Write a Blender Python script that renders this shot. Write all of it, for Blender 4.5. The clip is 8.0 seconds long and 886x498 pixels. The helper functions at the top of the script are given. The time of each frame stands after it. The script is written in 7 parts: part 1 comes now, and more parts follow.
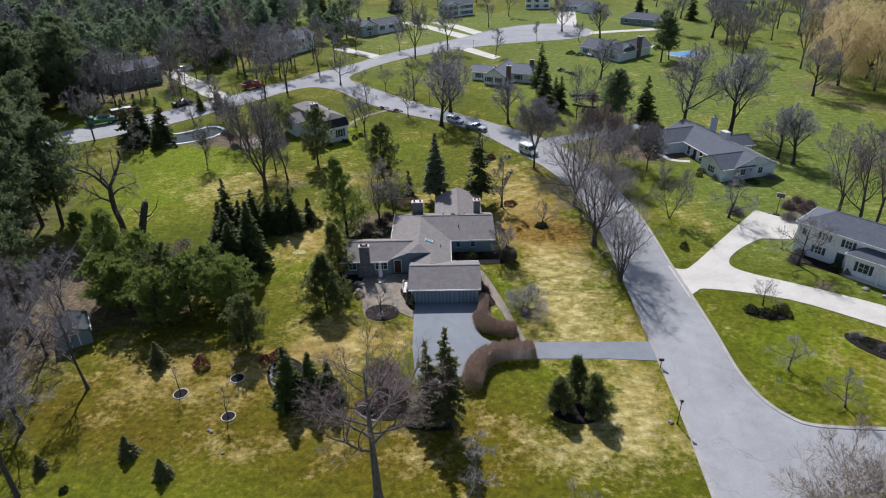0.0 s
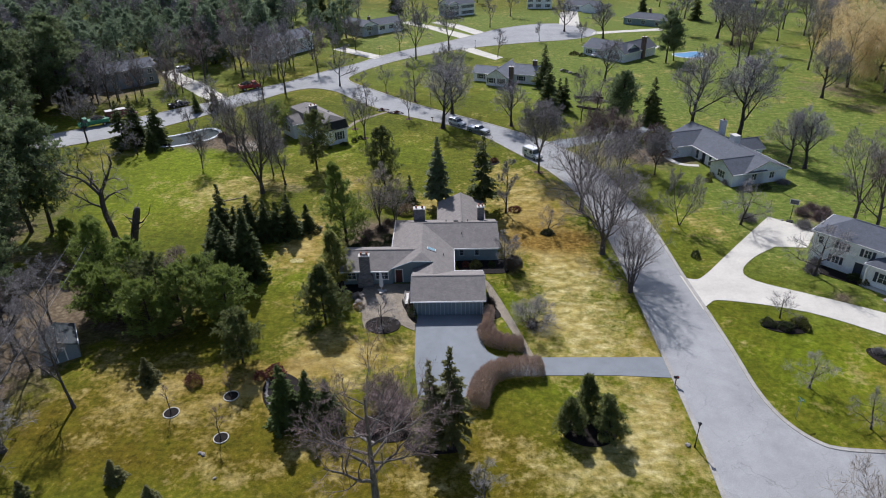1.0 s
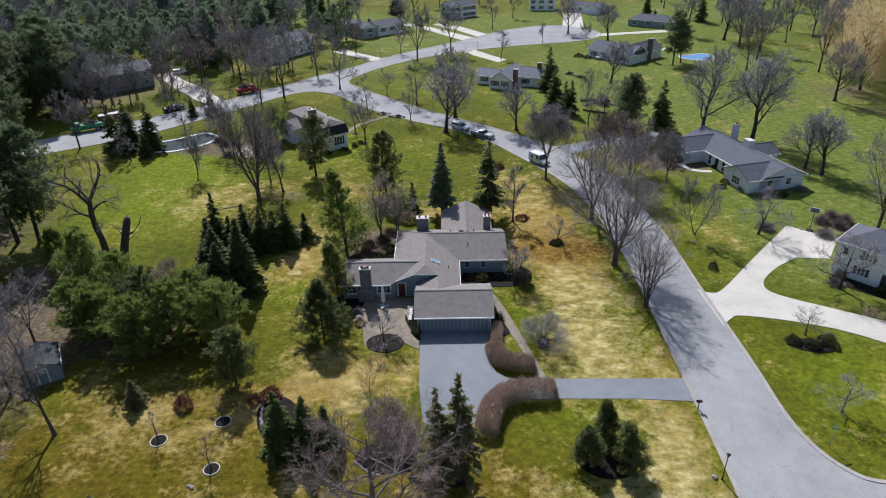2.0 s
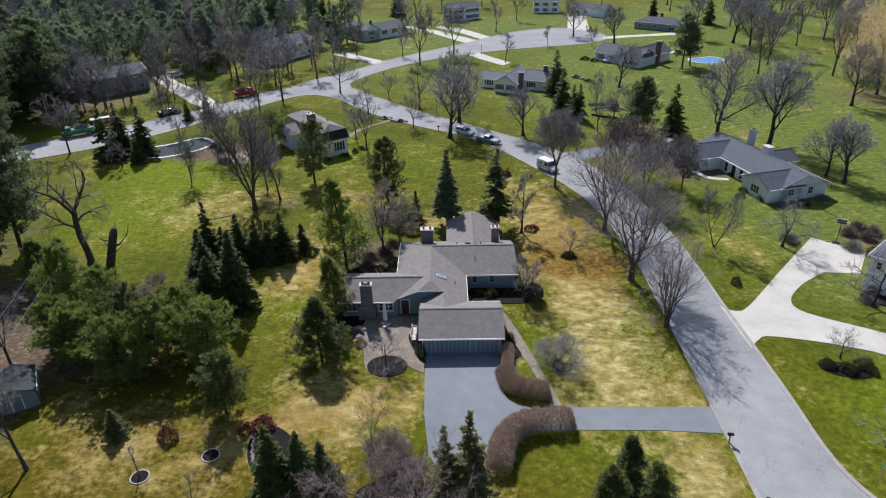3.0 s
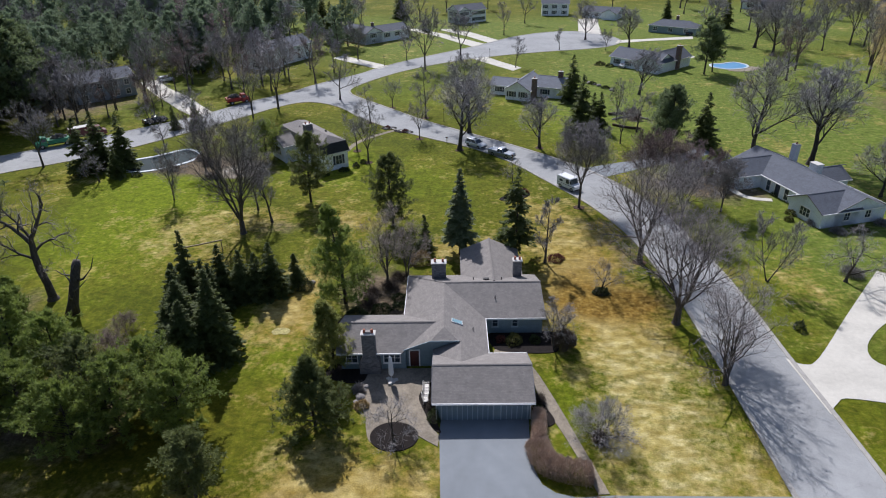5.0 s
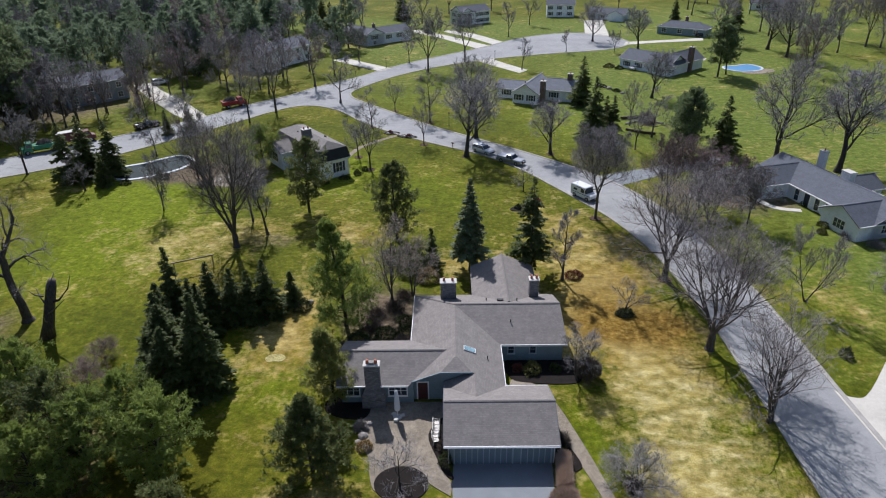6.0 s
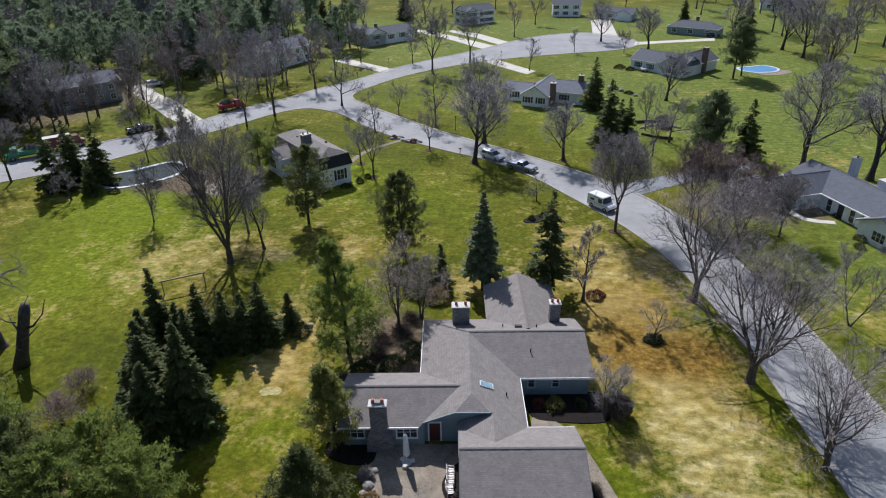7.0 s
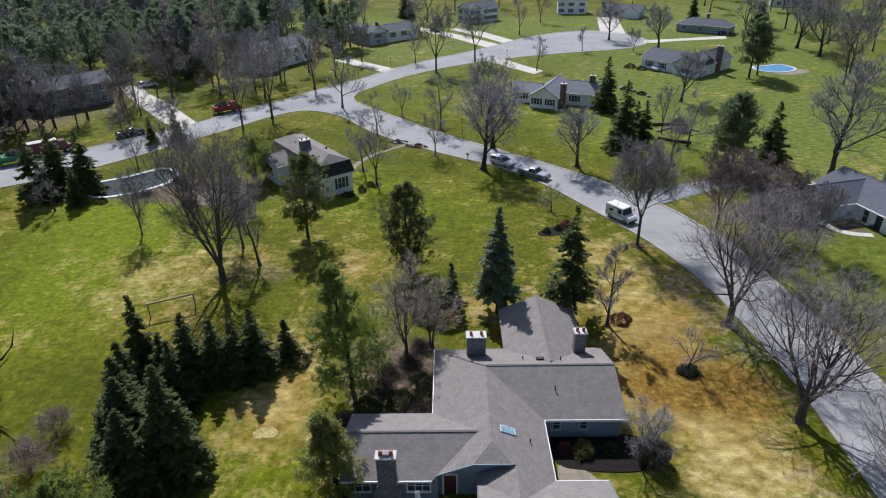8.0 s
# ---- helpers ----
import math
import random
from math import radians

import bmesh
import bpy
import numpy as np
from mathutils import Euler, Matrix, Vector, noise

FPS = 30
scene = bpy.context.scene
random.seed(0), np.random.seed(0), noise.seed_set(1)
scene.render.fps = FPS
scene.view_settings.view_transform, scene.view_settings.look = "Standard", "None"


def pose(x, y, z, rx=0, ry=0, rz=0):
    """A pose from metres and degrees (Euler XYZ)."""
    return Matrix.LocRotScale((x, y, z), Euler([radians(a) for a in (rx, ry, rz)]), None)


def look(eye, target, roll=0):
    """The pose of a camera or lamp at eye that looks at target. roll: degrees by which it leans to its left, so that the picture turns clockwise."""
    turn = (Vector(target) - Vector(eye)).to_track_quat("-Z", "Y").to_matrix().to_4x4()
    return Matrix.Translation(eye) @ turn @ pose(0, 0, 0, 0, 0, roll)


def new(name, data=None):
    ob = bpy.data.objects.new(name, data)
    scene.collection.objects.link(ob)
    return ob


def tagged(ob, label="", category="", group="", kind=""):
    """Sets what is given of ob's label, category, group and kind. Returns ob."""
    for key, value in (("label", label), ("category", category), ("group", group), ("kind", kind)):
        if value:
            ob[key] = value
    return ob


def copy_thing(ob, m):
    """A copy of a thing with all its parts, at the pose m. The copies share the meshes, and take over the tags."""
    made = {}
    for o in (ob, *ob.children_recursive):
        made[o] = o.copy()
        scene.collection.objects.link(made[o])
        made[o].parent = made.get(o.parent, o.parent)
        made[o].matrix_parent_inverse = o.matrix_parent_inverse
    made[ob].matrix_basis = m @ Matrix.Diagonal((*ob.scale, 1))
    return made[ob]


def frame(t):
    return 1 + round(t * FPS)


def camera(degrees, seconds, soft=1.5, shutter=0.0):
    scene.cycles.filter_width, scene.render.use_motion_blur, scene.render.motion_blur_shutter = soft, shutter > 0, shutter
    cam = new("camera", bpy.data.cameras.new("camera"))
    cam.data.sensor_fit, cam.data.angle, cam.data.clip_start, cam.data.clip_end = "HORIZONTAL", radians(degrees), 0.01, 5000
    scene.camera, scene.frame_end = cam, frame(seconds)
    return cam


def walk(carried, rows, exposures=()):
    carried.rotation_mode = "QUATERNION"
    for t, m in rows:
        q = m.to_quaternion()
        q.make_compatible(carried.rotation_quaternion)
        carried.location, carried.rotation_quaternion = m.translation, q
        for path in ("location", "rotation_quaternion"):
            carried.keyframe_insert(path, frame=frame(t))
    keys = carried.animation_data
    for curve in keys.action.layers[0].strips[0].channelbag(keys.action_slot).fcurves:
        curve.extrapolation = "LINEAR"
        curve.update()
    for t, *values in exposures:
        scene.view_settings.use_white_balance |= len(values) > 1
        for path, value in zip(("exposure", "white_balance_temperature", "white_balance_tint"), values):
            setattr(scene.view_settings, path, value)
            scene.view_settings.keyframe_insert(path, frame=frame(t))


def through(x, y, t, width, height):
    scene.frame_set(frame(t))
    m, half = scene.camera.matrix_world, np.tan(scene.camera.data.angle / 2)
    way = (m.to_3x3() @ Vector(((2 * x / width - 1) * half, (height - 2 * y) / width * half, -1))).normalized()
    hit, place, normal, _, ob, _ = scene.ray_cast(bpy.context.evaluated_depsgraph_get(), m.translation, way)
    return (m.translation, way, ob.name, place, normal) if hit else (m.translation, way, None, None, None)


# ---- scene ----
cam = camera(69.5, 8.0, 1.1)
PATH = [
    (0, (5.124, -73.347, 48.876), (4.999, -71.597, 47.917), -1.3),
    (0.5, (4.765, -71.559, 48.664), (4.641, -69.81, 47.702), -1.3),
    (1, (4.354, -69.63, 48.351), (4.231, -67.88, 47.391), -1.2),
    (1.5, (3.898, -67.447, 47.963), (3.774, -65.696, 47.005), -1.3),
    (3, (2.34, -59.529, 46.021), (2.214, -57.771, 45.076), -1.2),
    (3.5, (1.708, -56.568, 45.57), (1.582, -54.809, 44.625), -1.1),
    (4, (1.094, -53.422, 45.097), (0.968, -51.663, 44.153), -1.0),
    (4.5, (0.441, -50.192, 44.611), (0.315, -48.432, 43.669), -1.0),
    (6, (-1.819, -40.179, 42.275), (-1.946, -38.413, 41.345), -1.0),
    (6.5, (-2.65, -36.882, 41.73), (-2.777, -35.116, 40.8), -1.0),
    (7, (-3.452, -33.509, 41.175), (-3.581, -31.743, 40.245), -1.0),
    (7.5, (-4.285, -30.147, 40.671), (-4.414, -28.382, 39.739), -1.1),
    (8, (-5.134, -26.764, 40.32), (-5.263, -25.001, 39.384), -1.1),
]
walk(cam, [(t, look(e, g, r)) for t, e, g, r in PATH])

# ---- world and sun ----
SUN_ELEV = radians(45.5)
SUN_DIR = Vector((-0.335, 0.942, 0.0)).normalized()
world = bpy.data.worlds.new("world")
scene.world = world
world.use_nodes = True
wn = world.node_tree
sky = wn.nodes.new("ShaderNodeTexSky")
sky.sky_type = "NISHITA"
sky.sun_disc = False
sky.sun_elevation = SUN_ELEV
sky.sun_rotation = math.atan2(SUN_DIR.x, SUN_DIR.y)
wn.nodes["Background"].inputs["Strength"].default_value = 0.090
wn.links.new(sky.outputs[0], wn.nodes["Background"].inputs["Color"])
sun = new("sun", bpy.data.lights.new("sun", "SUN"))
sun.data.energy = 4.6
sun.data.angle = radians(0.5)
sun.data.color = (1.0, 0.985, 0.955)
sd = Vector((SUN_DIR.x * math.cos(SUN_ELEV), SUN_DIR.y * math.cos(SUN_ELEV), math.sin(SUN_ELEV)))
sun.matrix_world = look((0, 0, 80), Vector((0, 0, 80)) - sd)
scene.view_settings.exposure = 0.1
scene.view_settings.use_white_balance = True
scene.view_settings.white_balance_temperature = 6150
scene.view_settings.white_balance_tint = 17

# ---- mesh helpers ----
def mesh_np(name, verts, faces, mat=None, smooth=False):
    """A mesh from arrays: faces all have the same number of corners."""
    verts, faces = np.asarray(verts, float), np.asarray(faces, np.int32)
    me = bpy.data.meshes.new(name)
    n, k = faces.shape
    me.vertices.add(len(verts))
    me.vertices.foreach_set("co", verts.ravel())
    me.loops.add(n * k)
    me.loops.foreach_set("vertex_index", faces.ravel())
    me.polygons.add(n)
    me.polygons.foreach_set("loop_start", np.arange(0, n * k, k, dtype=np.int32))
    me.polygons.foreach_set("use_smooth", np.full(n, smooth))
    me.update(calc_edges=True)
    if mat:
        me.materials.append(mat)
    return me


class Build:
    """Collects corners and faces of one mesh."""

    def __init__(self):
        self.v, self.f = [], []

    def add(self, verts, faces):
        k = len(self.v)
        self.v += [tuple(p) for p in verts]
        self.f += [tuple(i + k for i in q) for q in faces]
        return self

    def box(self, x0, x1, y0, y1, z0, z1, bev=0.0):
        if bev:
            b = bev
            ring = lambda z, e: [(x0 + e + b, y0 + e, z), (x1 - e - b, y0 + e, z), (x1 - e, y0 + e + b, z), (x1 - e, y1 - e - b, z),
                                 (x1 - e - b, y1 - e, z), (x0 + e + b, y1 - e, z), (x0 + e, y1 - e - b, z), (x0 + e, y0 + e + b, z)]
            return self.loft([ring(z0, b), ring(z0 + b, 0), ring(z1 - b, 0), ring(z1, b)])
        return self.add([(x0, y0, z0), (x1, y0, z0), (x1, y1, z0), (x0, y1, z0), (x0, y0, z1), (x1, y0, z1), (x1, y1, z1), (x0, y1, z1)],
                        [(3, 2, 1, 0), (4, 5, 6, 7), (0, 1, 5, 4), (1, 2, 6, 5), (2, 3, 7, 6), (3, 0, 4, 7)])

    def loft(self, rings, caps=True):
        n = len(rings[0])
        vs = [p for r in rings for p in r]
        fs = [(a * n + i, a * n + (i + 1) % n, (a + 1) * n + (i + 1) % n, (a + 1) * n + i) for a in range(len(rings) - 1) for i in range(n)]
        if caps:
            fs += [tuple(reversed(range(n))), tuple(range((len(rings) - 1) * n, len(rings) * n))]
        return self.add(vs, fs)

    def prism(self, outline, z0, z1):
        return self.loft([[(x, y, z0) for x, y in outline], [(x, y, z1) for x, y in outline]])

    def slab(self, top, thick):
        """A plate under a flat polygon in space."""
        return self.loft([[(x, y, z - thick) for x, y, z in top], list(top)])

    def tube(self, pts, radii, n=8, caps=True):
        rings = []
        for i, p in enumerate(pts):
            p = Vector(p)
            d = (Vector(pts[min(i + 1, len(pts) - 1)]) - Vector(pts[max(i - 1, 0)])).normalized()
            u = d.cross(Vector((0.3, 0.9, 0.2)) if abs(d.z) > 0.8 else Vector((0, 0, 1))).normalized()
            w = d.cross(u)
            r = radii[i] if isinstance(radii, (list, tuple)) else radii
            rings.append([p + u * (r * math.cos(2 * math.pi * k / n)) + w * (r * math.sin(2 * math.pi * k / n)) for k in range(n)])
        return self.loft(rings, caps)

    def mesh(self, name, mat, smooth=False):
        me = bpy.data.meshes.new(name)
        me.from_pydata(self.v, [], self.f)
        if smooth:
            me.polygons.foreach_set("use_smooth", np.full(len(me.polygons), True))
        me.materials.append(mat)
        me.update()
        return me


def part(name, me, parent, label="", m=None):
    ob = new(name, me)
    ob.parent = parent
    if m is not None:
        ob.matrix_basis = m
    return tagged(ob, label)


def thing(name, label, category, group="", kind="", m=None):
    ob = new(name)
    ob.empty_display_size = 0.3
    if m is not None:
        ob.matrix_basis = m
    return tagged(ob, label, category, group, kind)


def solid(name, me, label, category, group="", kind="", m=None):
    ob = new(name, me)
    if m is not None:
        ob.matrix_basis = m
    return tagged(ob, label, category, group, kind)


def smooth_line(pts, per=5, closed=False):
    """A Catmull-Rom curve through plan points."""
    p = [np.array(q, float) for q in pts]
    n = len(p)
    out = []
    for i in range(n if closed else n - 1):
        a, b, c, d = (p[(i - 1) % n], p[i], p[(i + 1) % n], p[(i + 2) % n]) if closed else (p[max(i - 1, 0)], p[i], p[i + 1], p[min(i + 2, n - 1)])
        for s in range(per):
            t = s / per
            out.append(tuple(0.5 * (2 * b + (c - a) * t + (2 * a - 5 * b + 4 * c - d) * t * t + (3 * b - a - 3 * c + d) * t ** 3)))
    if not closed:
        out.append(tuple(p[-1]))
    return out


def plate(name, outline, z0, z1, mat):
    """A flat sheet with a plan outline of any shape, with its edge."""
    bm = bmesh.new()
    low = [bm.verts.new((x, y, z0)) for x, y in outline]
    top = [bm.verts.new((x, y, z1)) for x, y in outline]
    f = bm.faces.new(top)
    f.normal_update()
    if f.normal.z < 0:
        f.normal_flip()
    n = len(top)
    for i in range(n):
        bm.faces.new((low[i], low[(i + 1) % n], top[(i + 1) % n], top[i]))
    bmesh.ops.triangulate(bm, faces=[f])
    me = bpy.data.meshes.new(name)
    bm.to_mesh(me)
    bm.free()
    me.materials.append(mat)
    return me


def strip(name, line, width, z0, z1, mat, closed=False, side=0.0):
    """A band along a plan line, with its thickness and a small round on top."""
    p = np.array(line, float)
    t = np.roll(p, -1, 0) - np.roll(p, 1, 0) if closed else np.gradient(p, axis=0)
    t /= np.linalg.norm(t, axis=1)[:, None] + 1e-9
    nrm = np.stack([-t[:, 1], t[:, 0]], 1)
    b = min(0.03, width / 5)
    prof = [(-width / 2, z0), (-width / 2, z1 - b), (-width / 2 + b, z1), (width / 2 - b, z1), (width / 2, z1 - b), (width / 2, z0)]
    rows = [np.c_[p + nrm * (side + o), np.full(len(p), z)] for o, z in prof]
    v = np.concatenate(rows)
    n, k = len(p), len(prof)
    f = [(j * n + i, j * n + (i + 1) % n, (j + 1) * n + (i + 1) % n, (j + 1) * n + i) for j in range(k - 1) for i in range(n if closed else n - 1)]
    return mesh_np(name, v, [q[::-1] for q in f], mat)


# ---- materials ----
def material(name, rough=0.8, metal=0.0, spec=None):
    m = bpy.data.materials.new(name)
    m.use_nodes = True
    b = m.node_tree.nodes["Principled BSDF"]
    b.inputs["Roughness"].default_value = rough
    b.inputs["Metallic"].default_value = metal
    if spec is not None:
        b.inputs["Specular IOR Level"].default_value = spec
    return m, m.node_tree.nodes, m.node_tree.links, b


def noise_tex(nt, ln, vec, scale, detail=4, rough=0.6):
    n = nt.new("ShaderNodeTexNoise")
    n.inputs["Scale"].default_value = scale
    n.inputs["Detail"].default_value = detail
    n.inputs["Roughness"].default_value = rough
    if vec is not None:
        ln.new(vec, n.inputs["Vector"])
    return n.outputs["Fac"]


def ramp(nt, ln, fac, stops):
    r = nt.new("ShaderNodeValToRGB")
    el = r.color_ramp.elements
    while len(el) < len(stops):
        el.new(0.5)
    for e, (p, c) in zip(el, stops):
        e.position, e.color = p, (*c, 1) if len(c) == 3 else c
    ln.new(fac, r.inputs["Fac"])
    return r.outputs["Color"]


def mix(nt, ln, fac, a, b, mode="MIX"):
    m = nt.new("ShaderNodeMix")
    m.data_type, m.blend_type = "RGBA", mode
    for s, val in ((m.inputs["Factor"], fac), (m.inputs["A"], a), (m.inputs["B"], b)):
        if isinstance(val, (int, float)):
            s.default_value = val
        elif isinstance(val, tuple):
            s.default_value = (*val, 1)
        else:
            ln.new(val, s)
    return m.outputs["Result"]


def calc(nt, ln, op, a, b=None, clamp=False):
    m = nt.new("ShaderNodeMath")
    m.operation, m.use_clamp = op, clamp
    for s, val in zip(m.inputs, (a, b)):
        if val is None:
            continue
        if isinstance(val, (int, float)):
            s.default_value = val
        else:
            ln.new(val, s)
    return m.outputs[0]


def bump(nt, ln, b, height, strength, dist=0.02):
    n = nt.new("ShaderNodeBump")
    n.inputs["Strength"].default_value = strength
    n.inputs["Distance"].default_value = dist
    ln.new(height, n.inputs["Height"])
    ln.new(n.outputs[0], b.inputs["Normal"])


def world_pos(nt):
    return nt.new("ShaderNodeNewGeometry").outputs["Position"]


def local_pos(nt):
    return nt.new("ShaderNodeTexCoord").outputs["Object"]


def plain(name, color, rough=0.7, var=0.15, scale=3.0, metal=0.0, grain=60.0, bumps=0.1):
    """A painted, cast or stained surface: colour with stains and grain."""
    m, nt, ln, b = material(name, rough, metal)
    p = local_pos(nt)
    a, g = noise_tex(nt, ln, p, scale), noise_tex(nt, ln, p, grain, 2)
    lo, hi = tuple(c * (1 - var) for c in color), tuple(min(1, c * (1 + var)) for c in color)
    c = mix(nt, ln, calc(nt, ln, "MULTIPLY_ADD", g, 0.35), ramp(nt, ln, a, [(0.3, lo), (0.7, hi)]), lo)
    ln.new(c, b.inputs["Base Color"])
    bump(nt, ln, b, g, bumps, 0.01)
    return m


def speckle(name, color, scale_big, scale_fine, var_big, var_fine, rough=0.9, cracks=None, extra=None):
    """Paving: broad stains, fine grit, and cracks."""
    m, nt, ln, b = material(name, rough, spec=0.2)
    p = world_pos(nt)
    big, mid, fine = noise_tex(nt, ln, p, scale_big, 5), noise_tex(nt, ln, p, scale_big * 7, 4), noise_tex(nt, ln, p, scale_fine, 2)
    f = calc(nt, ln, "ADD", calc(nt, ln, "MULTIPLY", big, 0.65), calc(nt, ln, "MULTIPLY", mid, 0.35))
    c = ramp(nt, ln, f, [(0.35, tuple(x * (1 - var_big) for x in color)), (0.65, tuple(x * (1 + var_big) for x in color))])
    c = mix(nt, ln, var_fine, c, ramp(nt, ln, fine, [(0.35, (0.1, 0.1, 0.1)), (0.65, (0.9, 0.9, 0.9))]), "OVERLAY")
    if cracks:
        vo = nt.new("ShaderNodeTexVoronoi")
        vo.feature = "DISTANCE_TO_EDGE"
        vo.inputs["Scale"].default_value = cracks
        wob = nt.new("ShaderNodeTexNoise")
        wob.inputs["Scale"].default_value = 0.6
        wob.inputs["Detail"].default_value = 6
        ln.new(p, wob.inputs["Vector"])
        ln.new(wob_vec(nt, ln, p, wob), vo.inputs["Vector"])
        line = calc(nt, ln, "LESS_THAN", vo.outputs["Distance"], 0.004)
        c = mix(nt, ln, calc(nt, ln, "MULTIPLY", line, 0.3), c, tuple(x * 0.35 for x in color))
    ln.new(c, b.inputs["Base Color"])
    bump(nt, ln, b, fine, 0.3, 0.01)
    return m


def wob_vec(nt, ln, p, wob):
    v = nt.new("ShaderNodeVectorMath")
    v.operation = "MULTIPLY_ADD"
    ln.new(wob.outputs["Color"], v.inputs[0])
    v.inputs[1].default_value = (3, 3, 0)
    ln.new(p, v.inputs[2])
    return v.outputs[0]


def shingle(name, color, axis, row=0.055, var=0.2):
    """Roof shingles in courses; axis: the direction of the ridge."""
    m, nt, ln, b = material(name, 0.92)
    p = local_pos(nt)
    sep = nt.new("ShaderNodeSeparateXYZ")
    ln.new(p, sep.inputs[0])
    com = nt.new("ShaderNodeCombineXYZ")
    ln.new(sep.outputs[0 if axis == "x" else 1], com.inputs[0])
    ln.new(sep.outputs[2], com.inputs[1])
    br = nt.new("ShaderNodeTexBrick")
    ln.new(com.outputs[0], br.inputs["Vector"])
    br.inputs["Scale"].default_value = 1
    br.inputs["Brick Width"].default_value = 0.26
    br.inputs["Row Height"].default_value = row * 1.15
    br.inputs["Mortar Size"].default_value = 0.006
    br.inputs["Bias"].default_value = 0.0
    br.inputs["Color1"].default_value = (*[c * (1 - var) for c in color], 1)
    br.inputs["Color2"].default_value = (*[c * (1 + var) for c in color], 1)
    br.inputs["Mortar"].default_value = (*[c * 0.7 for c in color], 1)
    st, gr = noise_tex(nt, ln, p, 1.1, 6, 0.7), noise_tex(nt, ln, p, 25, 3)
    c = mix(nt, ln, 0.5, br.outputs["Color"], ramp(nt, ln, st, [(0.3, tuple(x * 0.7 for x in color)), (0.7, tuple(x * 1.28 for x in color))]))
    c = mix(nt, ln, 0.25, c, ramp(nt, ln, gr, [(0.3, (0.2, 0.2, 0.2)), (0.7, (0.8, 0.8, 0.8))]), "OVERLAY")
    ln.new(c, b.inputs["Base Color"])
    bump(nt, ln, b, gr, 0.12, 0.01)
    return m


def siding(name, color, board=0.2, var=0.1):
    """Lapped boards: a shadow line at each course."""
    m, nt, ln, b = material(name, 0.6)
    p = local_pos(nt)
    sep = nt.new("ShaderNodeSeparateXYZ")
    ln.new(p, sep.inputs[0])
    saw = calc(nt, ln, "FRACT", calc(nt, ln, "DIVIDE", sep.outputs[2], board))
    a = noise_tex(nt, ln, p, 1.2, 5)
    c = ramp(nt, ln, a, [(0.3, tuple(x * (1 - var) for x in color)), (0.7, tuple(min(1, x * (1 + var)) for x in color))])
    c = mix(nt, ln, calc(nt, ln, "GREATER_THAN", saw, 0.93), c, tuple(x * 0.6 for x in color))
    ln.new(c, b.inputs["Base Color"])
    bump(nt, ln, b, saw, 0.5, 0.02)
    return m


def masonry(name, c1, c2, mortar, bw, bh):
    m, nt, ln, b = material(name, 0.9)
    p = local_pos(nt)
    sep = nt.new("ShaderNodeSeparateXYZ")
    ln.new(p, sep.inputs[0])
    com = nt.new("ShaderNodeCombineXYZ")
    ln.new(calc(nt, ln, "ADD", sep.outputs[0], sep.outputs[1]), com.inputs[0])
    ln.new(sep.outputs[2], com.inputs[1])
    br = nt.new("ShaderNodeTexBrick")
    ln.new(com.outputs[0], br.inputs["Vector"])
    br.inputs["Scale"].default_value = 1
    br.inputs["Brick Width"].default_value = bw
    br.inputs["Row Height"].default_value = bh
    br.inputs["Mortar Size"].default_value = 0.012
    for k, col in (("Color1", c1), ("Color2", c2), ("Mortar", mortar)):
        br.inputs[k].default_value = (*col, 1)
    n = noise_tex(nt, ln, p, 6, 4)
    ln.new(mix(nt, ln, 0.4, br.outputs["Color"], ramp(nt, ln, n, [(0.3, (0.25, 0.25, 0.25)), (0.7, (0.75, 0.75, 0.75))]), "OVERLAY"), b.inputs["Base Color"])
    bump(nt, ln, b, br.outputs["Fac"], -0.5, 0.02)
    return m


def leafy(name, c1, c2, rough=0.7, through=0.0):
    """Leaves, needles or twigs: each clump has its own shade."""
    m, nt, ln, b = material(name, rough, spec=0.25)
    g = nt.new("ShaderNodeNewGeometry")
    o = nt.new("ShaderNodeObjectInfo")
    f = calc(nt, ln, "ADD", calc(nt, ln, "MULTIPLY", g.outputs["Random Per Island"], 0.65), calc(nt, ln, "MULTIPLY", o.outputs["Random"], 0.35))
    ln.new(ramp(nt, ln, f, [(0.1, c1), (0.9, c2)]), b.inputs["Base Color"])
    if through:
        tr = nt.new("ShaderNodeBsdfTranslucent")
        tr.inputs["Color"].default_value = (*[min(1, x * 1.6) for x in c2], 1)
        ms = nt.new("ShaderNodeMixShader")
        ms.inputs[0].default_value = through
        ln.new(b.outputs[0], ms.inputs[1])
        ln.new(tr.outputs[0], ms.inputs[2])
        ln.new(ms.outputs[0], nt["Material Output"].inputs["Surface"])
    return m


def bark(name, color):
    m, nt, ln, b = material(name, 0.95)
    p = local_pos(nt)
    mp = nt.new("ShaderNodeMapping")
    mp.inputs["Scale"].default_value = (9, 9, 1.6)
    ln.new(p, mp.inputs["Vector"])
    a = noise_tex(nt, ln, mp.outputs[0], 1.0, 6)
    ln.new(ramp(nt, ln, a, [(0.35, tuple(c * 0.55 for c in color)), (0.65, tuple(c * 1.3 for c in color))]), b.inputs["Base Color"])
    bump(nt, ln, b, a, 0.8, 0.05)
    return m


